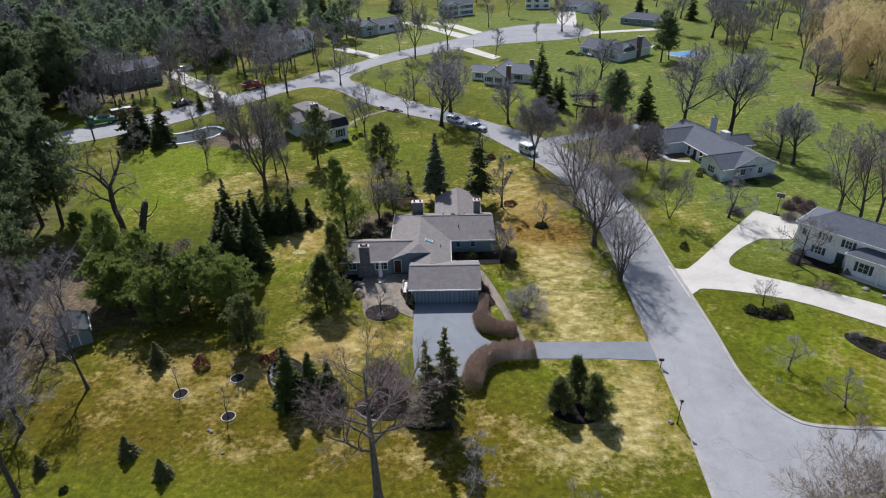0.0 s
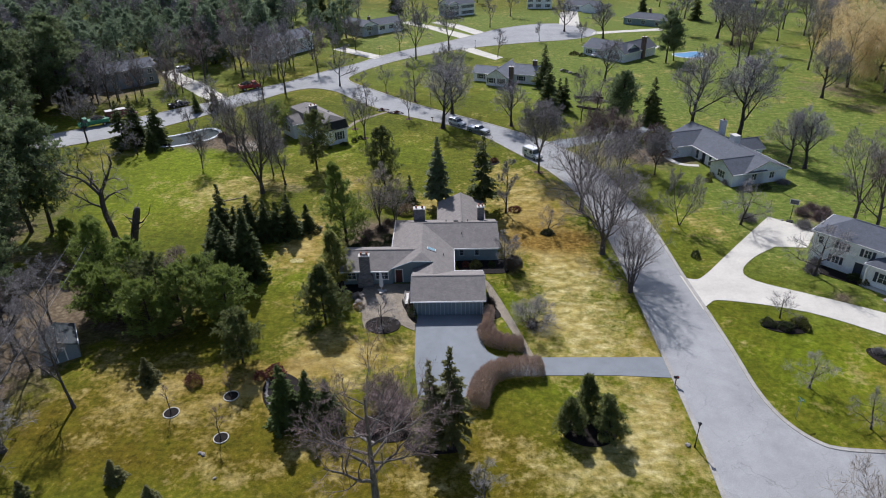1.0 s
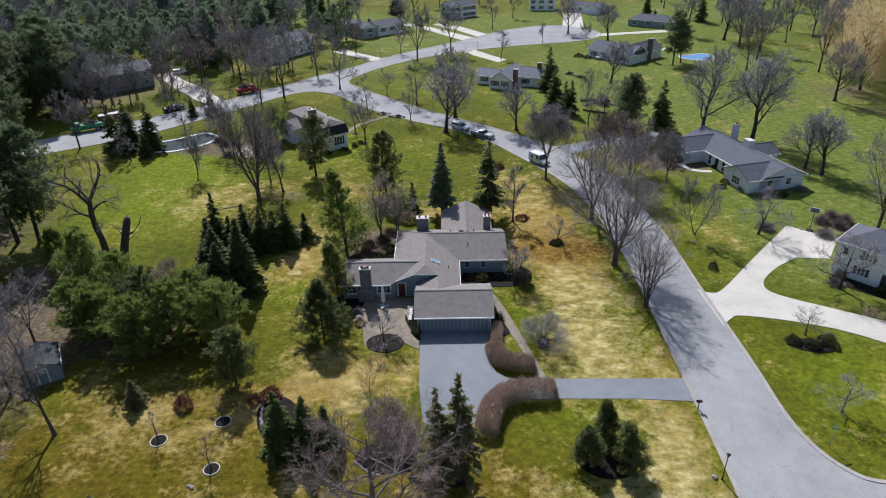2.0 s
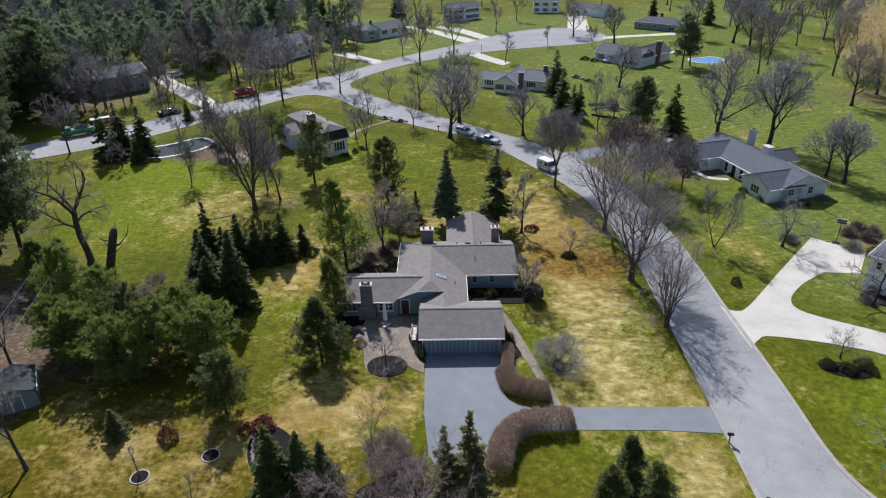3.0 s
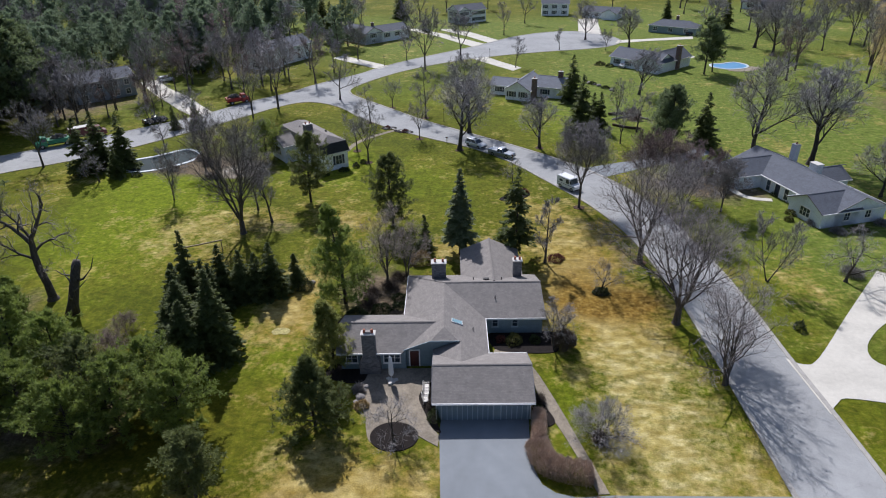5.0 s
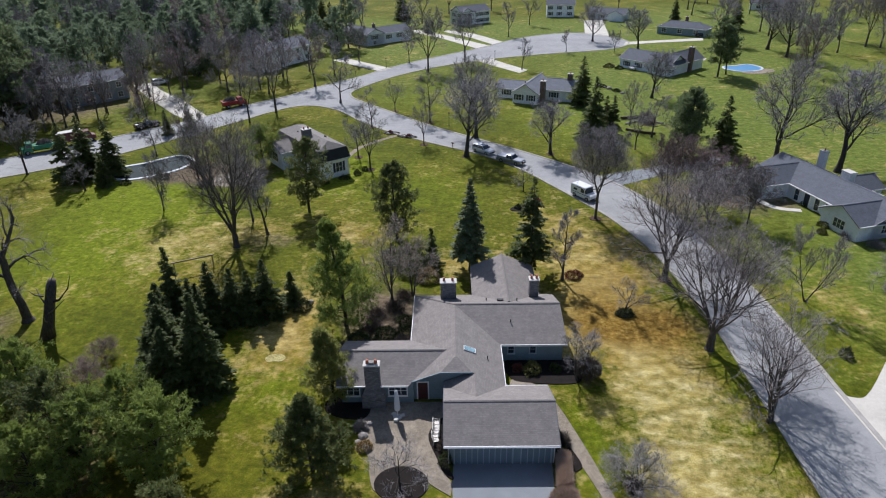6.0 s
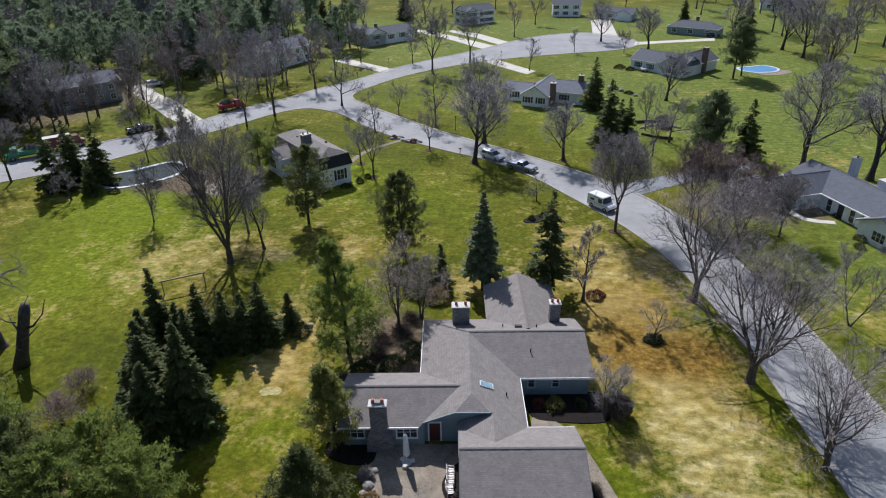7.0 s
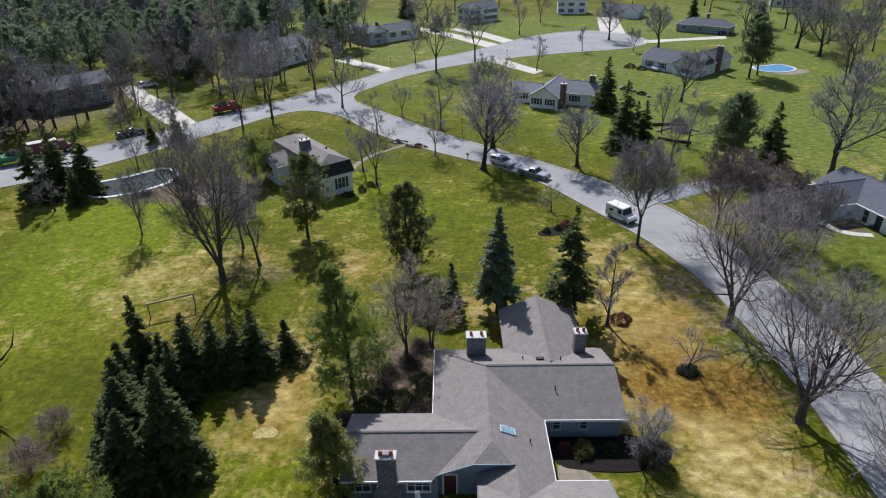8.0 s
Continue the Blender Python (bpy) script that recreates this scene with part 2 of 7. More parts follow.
def lawn():
    """Spring turf: green, dormant, worn and littered patches by the ground's attributes, tufts and mowing at small scale."""
    m, nt, ln, b = material("turf", 0.95, spec=0.1)
    p = world_pos(nt)

    def attr(key):
        a = nt.new("ShaderNodeAttribute")
        a.attribute_name = key
        return a.outputs["Fac"]

    n1, n2, n3, n4 = noise_tex(nt, ln, p, 0.055, 4), noise_tex(nt, ln, p, 0.24, 7, 0.66), noise_tex(nt, ln, p, 1.7, 4, 0.62), noise_tex(nt, ln, p, 7, 4, 0.75)
    st = nt.new("ShaderNodeMapping")
    st.inputs["Scale"].default_value = (0.8, 1.7, 1)
    st.inputs["Rotation"].default_value = (0, 0, -0.6)
    ln.new(p, st.inputs["Vector"])
    n5 = noise_tex(nt, ln, st.outputs[0], 0.62, 4, 0.55)
    dry = attr("dry")

    def around(fac, noise, amount, lo, hi):
        f = calc(nt, ln, "ADD", fac, calc(nt, ln, "MULTIPLY", calc(nt, ln, "SUBTRACT", noise, 0.5), amount))
        return ramp(nt, ln, f, [(lo, (0, 0, 0)), (hi, (1, 1, 1))])

    green = ramp(nt, ln, calc(nt, ln, "ADD", calc(nt, ln, "MULTIPLY", n1, 0.5), calc(nt, ln, "MULTIPLY", n3, 0.5)),
                 [(0.34, (0.050, 0.068, 0.004)), (0.5, (0.098, 0.112, 0.007)), (0.66, (0.188, 0.170, 0.018))])
    lush = ramp(nt, ln, n3, [(0.3, (0.078, 0.118, 0.003)), (0.7, (0.196, 0.240, 0.010))])
    green = mix(nt, ln, around(attr("lush"), n2, 1.2, 0.2, 0.8), green, lush)
    # turf of the neighbouring gardens: greener, less dormant, bluish distance haze mixed into its colour
    hazy_turf = ramp(nt, ln, calc(nt, ln, "ADD", calc(nt, ln, "MULTIPLY", n5, 0.5), calc(nt, ln, "MULTIPLY", n3, 0.5)),
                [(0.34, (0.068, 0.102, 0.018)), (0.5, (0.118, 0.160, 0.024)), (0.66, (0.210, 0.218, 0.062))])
    green = mix(nt, ln, around(attr("hazy_turf"), n2, 0.7, 0.2, 0.8), green, hazy_turf)
    gold = mix(nt, ln, ramp(nt, ln, n2, [(0.38, (0, 0, 0)), (0.62, (1, 1, 1))]), ramp(nt, ln, n5, [(0.3, (0.19, 0.125, 0.018)), (0.7, (0.33, 0.235, 0.050))]),
               ramp(nt, ln, n5, [(0.3, (0.27, 0.200, 0.052)), (0.7, (0.50, 0.41, 0.170))]))
    straw = ramp(nt, ln, n5, [(0.3, (0.24, 0.185, 0.045)), (0.5, (0.37, 0.305, 0.105)), (0.7, (0.55, 0.475, 0.225))])
    tan = mix(nt, ln, around(attr("pale"), n2, 0.6, 0.25, 0.75), gold, straw)
    green = mix(nt, ln, calc(nt, ln, "MULTIPLY", attr("worn"), ramp(nt, ln, n2, [(0.3, (0.4, 0.4, 0.4)), (0.65, (1, 1, 1))]), True), green, ramp(nt, ln, n3, [(0.3, (0.062, 0.050, 0.004)), (0.7, (0.150, 0.112, 0.009))]))
    f = calc(nt, ln, "ADD", dry, calc(nt, ln, "MULTIPLY", calc(nt, ln, "SUBTRACT", n2, 0.5), 1.6))
    f = calc(nt, ln, "ADD", f, calc(nt, ln, "MULTIPLY", calc(nt, ln, "SUBTRACT", n3, 0.5), 1.2))
    f = calc(nt, ln, "ADD", f, calc(nt, ln, "MULTIPLY", calc(nt, ln, "SUBTRACT", n1, 0.48), 1.7))
    n9 = noise_tex(nt, ln, p, 0.62, 4, 0.6)
    f = calc(nt, ln, "ADD", f, calc(nt, ln, "MULTIPLY", calc(nt, ln, "SUBTRACT", n9, 0.5), 1.1))
    c = mix(nt, ln, ramp(nt, ln, f, [(0.24, (0, 0, 0)), (0.84, (1, 1, 1))]), green, tan)
    rust = ramp(nt, ln, n3, [(0.3, (0.100, 0.056, 0.010)), (0.5, (0.19, 0.115, 0.020)), (0.7, (0.33, 0.225, 0.060))])
    c = mix(nt, ln, around(attr("rust"), n2, 1.4, 0.3, 0.9), c, rust)
    lit = ramp(nt, ln, n3, [(0.3, (0.075, 0.054, 0.034)), (0.5, (0.135, 0.103, 0.066)), (0.7, (0.24, 0.195, 0.130))])
    c = mix(nt, ln, around(attr("litter"), n2, 1.2, 0.3, 0.7), c, lit)
    c = mix(nt, ln, 0.36, c, ramp(nt, ln, n4, [(0.3, (0.08, 0.08, 0.08)), (0.7, (0.92, 0.92, 0.92))]), "OVERLAY")
    n8 = noise_tex(nt, ln, p, 0.75, 5, 0.66)
    c = mix(nt, ln, 0.36, c, ramp(nt, ln, n8, [(0.34, (0.12, 0.12, 0.12)), (0.66, (0.88, 0.88, 0.88))]), "OVERLAY")
    n6 = noise_tex(nt, ln, st.outputs[0], 3.2, 5, 0.75)
    fleck = calc(nt, ln, "MULTIPLY", ramp(nt, ln, n6, [(0.57, (0, 0, 0)), (0.70, (1, 1, 1))]), calc(nt, ln, "ADD", calc(nt, ln, "MULTIPLY", dry, 0.5), 0.22, True))
    c = mix(nt, ln, calc(nt, ln, "MULTIPLY", fleck, 0.6, True), c, (0.46, 0.38, 0.11))
    ln.new(c, b.inputs["Base Color"])
    bump(nt, ln, b, calc(nt, ln, "ADD", n3, n4), 0.6, 0.07)
    return m


M_LAWN = lawn()
M_ROAD = speckle("worn asphalt", (0.312, 0.318, 0.312), 0.09, 14, 0.16, 0.14, cracks=0.16)
M_DRIVE = speckle("sealed asphalt", (0.215, 0.234, 0.246), 0.09, 20, 0.15, 0.15)
M_CONC = speckle("pale concrete", (0.56, 0.535, 0.465), 0.3, 16, 0.12, 0.15)
M_STRAWBED = speckle("flattened straw", (0.36, 0.32, 0.13), 1.2, 9, 0.4, 0.5)
M_KERB = speckle("kerb concrete", (0.36, 0.345, 0.315), 0.4, 12, 0.2, 0.2)
M_PATIO = speckle("exposed aggregate", (0.25, 0.215, 0.165), 0.5, 30, 0.38, 0.4)
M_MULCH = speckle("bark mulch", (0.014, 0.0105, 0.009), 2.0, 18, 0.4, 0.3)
M_RING = speckle("brown mulch", (0.075, 0.045, 0.030), 2.0, 18, 0.4, 0.3)
M_SHX = shingle("weathered shingles along x", (0.224, 0.206, 0.188), "x")
M_SHY = shingle("weathered shingles along y", (0.224, 0.206, 0.188), "y")
M_RGX = shingle("blue grey shingles along x", (0.105, 0.116, 0.138), "x")
M_RGY = shingle("blue grey shingles along y", (0.105, 0.116, 0.138), "y")
M_RPX = shingle("pale blue grey shingles along x", (0.20, 0.215, 0.24), "x")
M_RPY = shingle("pale blue grey shingles along y", (0.20, 0.215, 0.24), "y")
M_RDX = shingle("charcoal shingles", (0.03, 0.032, 0.038), "x")
M_RTEAL = shingle("dark teal shingles", (0.045, 0.056, 0.060), "y")
M_SIDE_B = siding("blue grey siding", (0.20, 0.27, 0.30))
M_SIDE_W = siding("white siding", (0.86, 0.88, 0.90))
M_SIDE_G = siding("slate grey siding", (0.21, 0.255, 0.305))
M_SIDE_C = siding("pale blue white siding", (0.74, 0.78, 0.81))
M_SIDE_P = siding("pale grey siding", (0.70, 0.76, 0.83))
M_TRIM = plain("white trim", (0.78, 0.78, 0.76), 0.5, 0.06)
M_CAPST = plain("cut stone cap", (0.60, 0.58, 0.53), 0.8, 0.12)
M_STONE = masonry("grey stonework", (0.10, 0.10, 0.105), (0.20, 0.195, 0.20), (0.15, 0.145, 0.145), 0.32, 0.14)
M_BRICK = masonry("dark red brick", (0.10, 0.045, 0.035), (0.17, 0.08, 0.06), (0.2, 0.18, 0.16), 0.21, 0.075)
M_WBRICK = masonry("white painted brick", (0.72, 0.72, 0.71), (0.8, 0.8, 0.79), (0.6, 0.6, 0.6), 0.21, 0.075)
M_RAKE = plain("grey edge metal", (0.16, 0.16, 0.17), 0.5, 0.1)
M_CLAY = plain("clay flue", (0.42, 0.15, 0.09), 0.8, 0.2)
M_GDOOR = plain("grey blue door paint", (0.17, 0.23, 0.27), 0.55, 0.08)
M_GDOOR2 = plain("pale door battens", (0.36, 0.43, 0.47), 0.55, 0.08)
M_RDOOR = plain("oxblood door paint", (0.085, 0.022, 0.02), 0.45, 0.1)
M_SHUT = plain("navy shutter paint", (0.025, 0.035, 0.06), 0.5, 0.1)
M_METAL = plain("dark metal", (0.03, 0.03, 0.032), 0.45, 0.2, metal=0.6)
M_GALV = plain("galvanised metal", (0.45, 0.46, 0.47), 0.4, 0.1, metal=0.8)
M_CLOTH = plain("white canvas", (0.78, 0.78, 0.78), 0.85, 0.08)
M_PLASTIC = plain("white resin", (0.78, 0.74, 0.68), 0.45, 0.06)
M_WOOD = plain("weathered wood", (0.40, 0.31, 0.20), 0.8, 0.25)
M_OLDWOOD = plain("old dark timber", (0.10, 0.065, 0.045), 0.85, 0.3)
M_RUBBER = plain("rubber", (0.02, 0.02, 0.02), 0.85, 0.2)
M_WHITECAR = plain("white car paint", (0.80, 0.81, 0.82), 0.25, 0.03, bumps=0.0)
M_SILVER = plain("silver car paint", (0.70, 0.72, 0.74), 0.25, 0.03, metal=0.1, bumps=0.0)
M_BLACKCAR = plain("black car paint", (0.02, 0.02, 0.025), 0.25, 0.05, bumps=0.0)
M_REDCAR = plain("red truck paint", (0.35, 0.03, 0.025), 0.35, 0.12, bumps=0.0)
M_MAROON = plain("maroon truck paint", (0.13, 0.025, 0.022), 0.4, 0.15, bumps=0.0)
M_GUN = plain("silver grey metallic truck paint", (0.42, 0.44, 0.46), 0.34, 0.05, metal=0.85, bumps=0.0)
M_GREENCAR = plain("green truck paint", (0.02, 0.22, 0.11), 0.4, 0.12, bumps=0.0)
M_ROCK = plain("field stone", (0.36, 0.33, 0.30), 0.9, 0.3, scale=5, bumps=0.5)
M_RIM = plain("pool coping", (0.62, 0.67, 0.70), 0.6, 0.2, scale=1.5)
M_TARP = plain("pool cover", (0.014, 0.034, 0.036), 0.9, 0.3, scale=0.5)
M_POOL = plain("blue pool cover", (0.10, 0.30, 0.52), 0.4, 0.15, scale=0.6)


def glass(name, color=(0.03, 0.04, 0.05)):
    m, nt, ln, b = material(name, 0.06, spec=0.6)
    p = local_pos(nt)
    ln.new(ramp(nt, ln, noise_tex(nt, ln, p, 1.5, 2), [(0.3, color), (0.7, tuple(c * 1.8 for c in color))]), b.inputs["Base Color"])
    return m


M_GLASS = glass("window glass")
M_SKYL = glass("skylight glass", (0.16, 0.27, 0.30))
M_BARK = bark("grey brown bark", (0.085, 0.072, 0.062))
M_BARKD = bark("dark bark", (0.05, 0.042, 0.036))
M_BARKL = bark("pale bark", (0.16, 0.14, 0.125))
M_TWIG = leafy("grey twigs", (0.145, 0.134, 0.128), (0.320, 0.300, 0.288))
M_TWIGD = leafy("dark grey-brown twigs", (0.10, 0.090, 0.082), (0.225, 0.205, 0.190))
# twigs of distant trees: the mauve tint puts aerial haze into their colour
M_TWIGF = leafy("haze-tinted mauve twigs", (0.150, 0.140, 0.148), (0.325, 0.308, 0.325))
M_TWIGB = leafy("pale brown twigs", (0.19, 0.155, 0.122), (0.38, 0.325, 0.268))
M_BRUSH = leafy("dark brown brush twigs", (0.06, 0.046, 0.036), (0.16, 0.125, 0.10))
M_SPRG = leafy("grey green spruce needles", (0.074, 0.080, 0.028), (0.19, 0.19, 0.076), through=0.35)
M_TWIGR = leafy("reddish budding twigs", (0.120, 0.085, 0.076), (0.26, 0.192, 0.176))
M_TWIGP = leafy("pale pink budding twigs", (0.28, 0.20, 0.205), (0.50, 0.385, 0.39))
M_TWIGL = leafy("pale twigs", (0.19, 0.17, 0.16), (0.36, 0.32, 0.31))
M_WILLOW = leafy("yellow willow twigs", (0.52, 0.37, 0.18), (0.76, 0.58, 0.32), through=0.2)
M_HEDGE = leafy("bare hedge twigs", (0.38, 0.285, 0.215), (0.58, 0.455, 0.36))
M_SPRUCE = leafy("spruce needles", (0.045, 0.064, 0.020), (0.122, 0.148, 0.048), through=0.38)
M_BLUESP = leafy("blue green spruce needles", (0.070, 0.098, 0.046), (0.185, 0.215, 0.110), through=0.2)
M_PINE = leafy("pine needles", (0.070, 0.104, 0.022), (0.225, 0.282, 0.060), through=0.32)
M_PINEY = leafy("yellow green pine needles", (0.105, 0.118, 0.030), (0.28, 0.295, 0.085), through=0.35)
# needles of the distant wood, bluer and lighter: haze painted into the green
M_PINED = leafy("haze-tinted pine needles", (0.065, 0.104, 0.062), (0.192, 0.250, 0.148), through=0.3)
M_SPRL = leafy("fresh green spruce needles", (0.042, 0.066, 0.018), (0.125, 0.162, 0.046), through=0.4)
M_PINEO = leafy("dark olive pine needles", (0.052, 0.070, 0.020), (0.16, 0.185, 0.058), through=0.25)
M_PINEM = leafy("mid green pine needles", (0.056, 0.086, 0.040), (0.175, 0.222, 0.100), through=0.28)
M_YEW = leafy("evergreen shrub leaves", (0.022, 0.036, 0.010), (0.075, 0.090, 0.025))
M_BOX = leafy("olive shrub leaves", (0.07, 0.075, 0.015), (0.16, 0.15, 0.04))
M_REDLEAF = leafy("dark red shrub leaves", (0.085, 0.026, 0.018), (0.22, 0.075, 0.05))
M_DRYLEAF = leafy("dry tan leaves", (0.20, 0.13, 0.05), (0.36, 0.26, 0.12))

# ---- ground, roads, paving ----
DRY = [  # centre x, y, radii, amount: dormant turf
    (17, -3, 6, 7, 0.68), (16, 9, 7, 8, 0.72), (14, 25, 8, 10, 1.0), (12, 42, 8, 14, 0.7), (21, -19, 5, 8, 0.55), (17, -26.5, 7, 4.5, 0.5),
    (-10, -8, 7, 4, 0.75), (-15, -5, 5, 5, 0.45), (-29, -16, 13, 6, 0.6), (-10, -26, 12, 4, 0.25), (-18, -13, 6, 4, 0.6), (-24, 22, 4, 10, 0.9), (-23, 14, 4, 5, 0.15), (-48, 42, 10, 7, 0.5),
    (-20, 44, 6, 5, 0.35), (-36, 45, 6, 8, 0.45), (30, -4, 1, 1, 0.0)] + [
    (45, 30, 8, 6, 0.15), (-4, 36, 7, 5, 0.6), (2, -26, 10, 6, 0.3), (-46, 200, 25, 10, 0.4),
]
LITTER = [(53.5, 6.0, 2.2, 3.0, 0.6), (60.5, 31.5, 3.0, 2.5, 0.6), (29, 63, 5, 5, 0.5), (33.5, 101.5, 5, 3, 0.6), (18, 98, 6, 3, 0.4), (-33, 63, 6, 5, 0.35), (19.5, 36, 3, 9, 0.5), (22.5, 19, 2, 8, 0.35), (16.5, 50, 3, 3, 0.45), (-32, 41, 8, 5, 0.45), (-56, -12, 11, 22, 1.0), (-60, 8, 5, 14, 0.8), (-82, 18, 13, 18, 0.9), (-40, -1, 9, 6, 0.6), (43, 60, 7, 7, 0.8)] + [
    (36, 62, 6, 6, 0.5), (102, 114, 12, 14, 0.6),
          (108, 94, 16, 5, 0.5), (-110, 120, 20, 30, 0.8), (-60, 69, 12, 6, 0.9), (-48, 68, 8, 6, 0.8), (-13, 20.5, 5, 6, 0.8), (-15, 26, 6, 5, 0.5), (63, 26, 9, 5, 0.55)]

LUSH = [(-24, -34, 22, 5.5, 0.35), (14, -31, 9, 6, 0.35), (16, -14.5, 9, 3, 0.4), (8, 3, 3, 9, 0.5), (12, -6, 5, 3, 0.3), (23, 8, 2, 16, 0.5), (-30, 70, 10, 12, 0.5), (24, 112, 8, 9, 0.5), (-56, 42, 16, 22, 0.8), (-62, 62, 20, 10, 0.5), (-12, 62, 14, 16, 0.45), (22, 105, 16, 18, 0.9), (70, 95, 26, 32, 0.75), (46, -8, 12, 12, 0.55), (40, 30, 10, 14, 0.45), (-15, 125, 22, 16, 0.5), (60, 45, 16, 14, 0.6),
        (-23, 11, 6, 8, 0.6), (60, 190, 30, 30, 0.5), (-60, 250, 40, 30, 0.5), (-20, 215, 30, 20, 0.3), (-85, 105, 12, 10, 0.4), (-30, 72, 6, 8, 0.6)]

WORN = [(-34, -16, 8, 6, 0.6), (6, -24, 6, 6, 0.5), (-20, -22, 24, 6.5, 1.1), (-36, -22, 11, 7, 1.0), (-2, -29, 15, 8, 1.0), (-22, -17, 10, 6, 0.5), (-33, -4, 10, 8, 0.8), (18, -30, 8, 6, 0.3), (9, 30, 4, 10, 0.5), (-38, 30, 6, 8, 0.4)]


# gardens whose greener turf colour also carries the bluish distance haze
HAZY_TURF = [(75, 60, 38, 60, 0.9), (80, 140, 45, 45, 1.0), (30, 130, 26, 40, 0.7), (20, 220, 60, 40, 0.9), (-60, 220, 60, 50, 0.8), (-90, 120, 30, 30, 0.5), (60, 25, 18, 22, 0.5), (110, 250, 60, 60, 1.0), (-25, 150, 20, 40, 0.5)]
PALE = [(17, -3, 7, 10, 0.9), (16, 9, 7, 8, 0.8), (18, -24, 9, 10, 1.0), (4, -30, 10, 6, 0.5), (-24, 12, 6, 8, 0.15), (-46, 40, 14, 10, 0.6), (14, 40, 8, 10, 0.4), (-24, -32, 14, 6, 0.3)]
RUST = [(14.5, 21.0, 7.0, 3.6, 0.85), (11.5, 26.5, 5.5, 5.5, 0.7), (19.5, 22, 3.5, 6.0, 0.6), (17, 34, 5, 5, 0.5), (-18, -11, 8, 3, 0.5), (-26, -15, 8, 4, 0.45), (-22, 25, 3, 5, 0.35), (-5, 29, 5, 5, 0.4), (17.5, 44, 3, 6, 0.4)]


def blobs(x, y, rows):
    out = np.zeros_like(x)
    for cx, cy, rx, ry, a in rows:
        out += a * np.exp(-(((x - cx) / rx) ** 2 + ((y - cy) / ry) ** 2))
    return np.minimum(out, 1.2)


gx = np.concatenate([[-4500, -1500, -600, -300, -200], np.arange(-150, 151, 1.6), [200, 300, 600, 1500, 4500]])
gy = np.concatenate([[-4500, -1500, -500, -200, -100], np.arange(-60, 331, 1.8), [400, 600, 1500, 4500]])
GX, GY = np.meshgrid(gx, gy)
nx, ny = len(gx), len(gy)
idx = np.arange(nx * ny).reshape(ny, nx)
gf = np.stack([idx[:-1, :-1], idx[:-1, 1:], idx[1:, 1:], idx[1:, :-1]], -1).reshape(-1, 4)
gm = mesh_np("ground", np.c_[GX.ravel(), GY.ravel(), np.zeros(nx * ny)], gf, M_LAWN)
for key, rows, base in (("dry", DRY, 0.05), ("litter", LITTER, 0.0), ("lush", LUSH, 0.0), ("worn", WORN, 0.0), ("hazy_turf", HAZY_TURF, 0.0), ("pale", PALE, 0.0), ("rust", RUST, 0.0)):
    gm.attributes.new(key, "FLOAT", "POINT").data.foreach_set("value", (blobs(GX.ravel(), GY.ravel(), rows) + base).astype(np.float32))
solid("ground", gm, "spring lawn turf, green with dormant tan patches", "ground", kind="structure")

ROAD_WEST = [(26.9, -90), (26.9, -31.3), (26.9, -21.4), (26.5, -10.4), (26.2, -2.9), (25.9, 5.4), (25, 21.9), (23.6, 32.5), (21.7, 41.8), (18.1, 51.2),
             (14.7, 57.3), (10.4, 64.3), (6.5, 70.5), (2.0, 76.2), (-3, 81), (-8.2, 84.5), (-14.7, 88.9), (-23.1, 95.5), (-30.1, 102.7), (-37.5, 112.0)]
ROAD_SOUTHWEST = [(-44.4, 116.3), (-49.6, 115.6), (-54.5, 110.5), (-57.9, 105.2), (-61.9, 99.2), (-65.6, 94), (-72.2, 84.5), (-77.6, 77.9), (-87.5, 69.1), (-125, 42)]
ROAD_NORTHWEST = [(-130, 49), (-100, 74), (-94.3, 78.8), (-89, 83), (-83.4, 89.6), (-77.7, 95.5), (-72.1, 101.5), (-67.6, 107.6), (-61.8, 116.8), (-54.5, 125.3), (-48.8, 135.3)]
BRANCH_NORTH = [(-39.3, 147.6), (-33, 158.7), (-24.3, 170.2), (-16.2, 179.4), (-5.6, 191.2), (2.1, 201.2), (10.5, 211.9), (23.5, 221.5), (36.2, 223.1), (45.6, 214.1), (49.2, 203)]
BRANCH_SOUTH = [(44.2, 193), (34.2, 187.2), (23.1, 183.8), (12.1, 179.6), (1.4, 174.7), (-10.5, 167.5), (-21.5, 157.8), (-29.9, 147.5), (-36.6, 135.2), (-38.3, 129.6)]
ROAD_EAST = [(-37.3, 125.3), (-34.6, 121.3), (-25.2, 111), (-16.9, 102), (-10.8, 96.2), (-4, 90.4), (4, 83.5), (8.7, 79.2), (13.4, 74.6), (18.4, 69), (22.8, 62.5), (26.0, 56),
             (28.3, 49.5), (30.4, 38.1), (31.7, 31.1), (32.5, 22.8), (33.1, 12.3), (33.9, 2), (34.4, -5.6), (34.7, -12.8)]
CORNER = [(35.7, -17.5), (37.7, -20.6), (40.2, -21.8), (46.8, -22.0), (60, -22), (140, -22)]
west_line = smooth_line(ROAD_WEST + ROAD_SOUTHWEST)
north_line = smooth_line(ROAD_NORTHWEST + BRANCH_NORTH + BRANCH_SOUTH + ROAD_EAST + CORNER)
road_outline = west_line + north_line + [(140, -30), (40, -30), (36, -32), (34.8, -36), (34.8, -90)]
solid("road", plate("road", road_outline, -0.3, 0.03, M_ROAD), "worn pale grey asphalt residential street with cracks", "road", kind="structure")
solid("kerb", strip("kerb", west_line, 0.5, -0.2, 0.10, M_KERB, side=0.22), "rolled concrete kerb beside the street", "kerb", kind="structure")
solid("kerb", strip("kerb", north_line, 0.5, -0.2, 0.10, M_KERB, side=0.22), "rolled concrete kerb beside the street", "kerb", kind="structure")

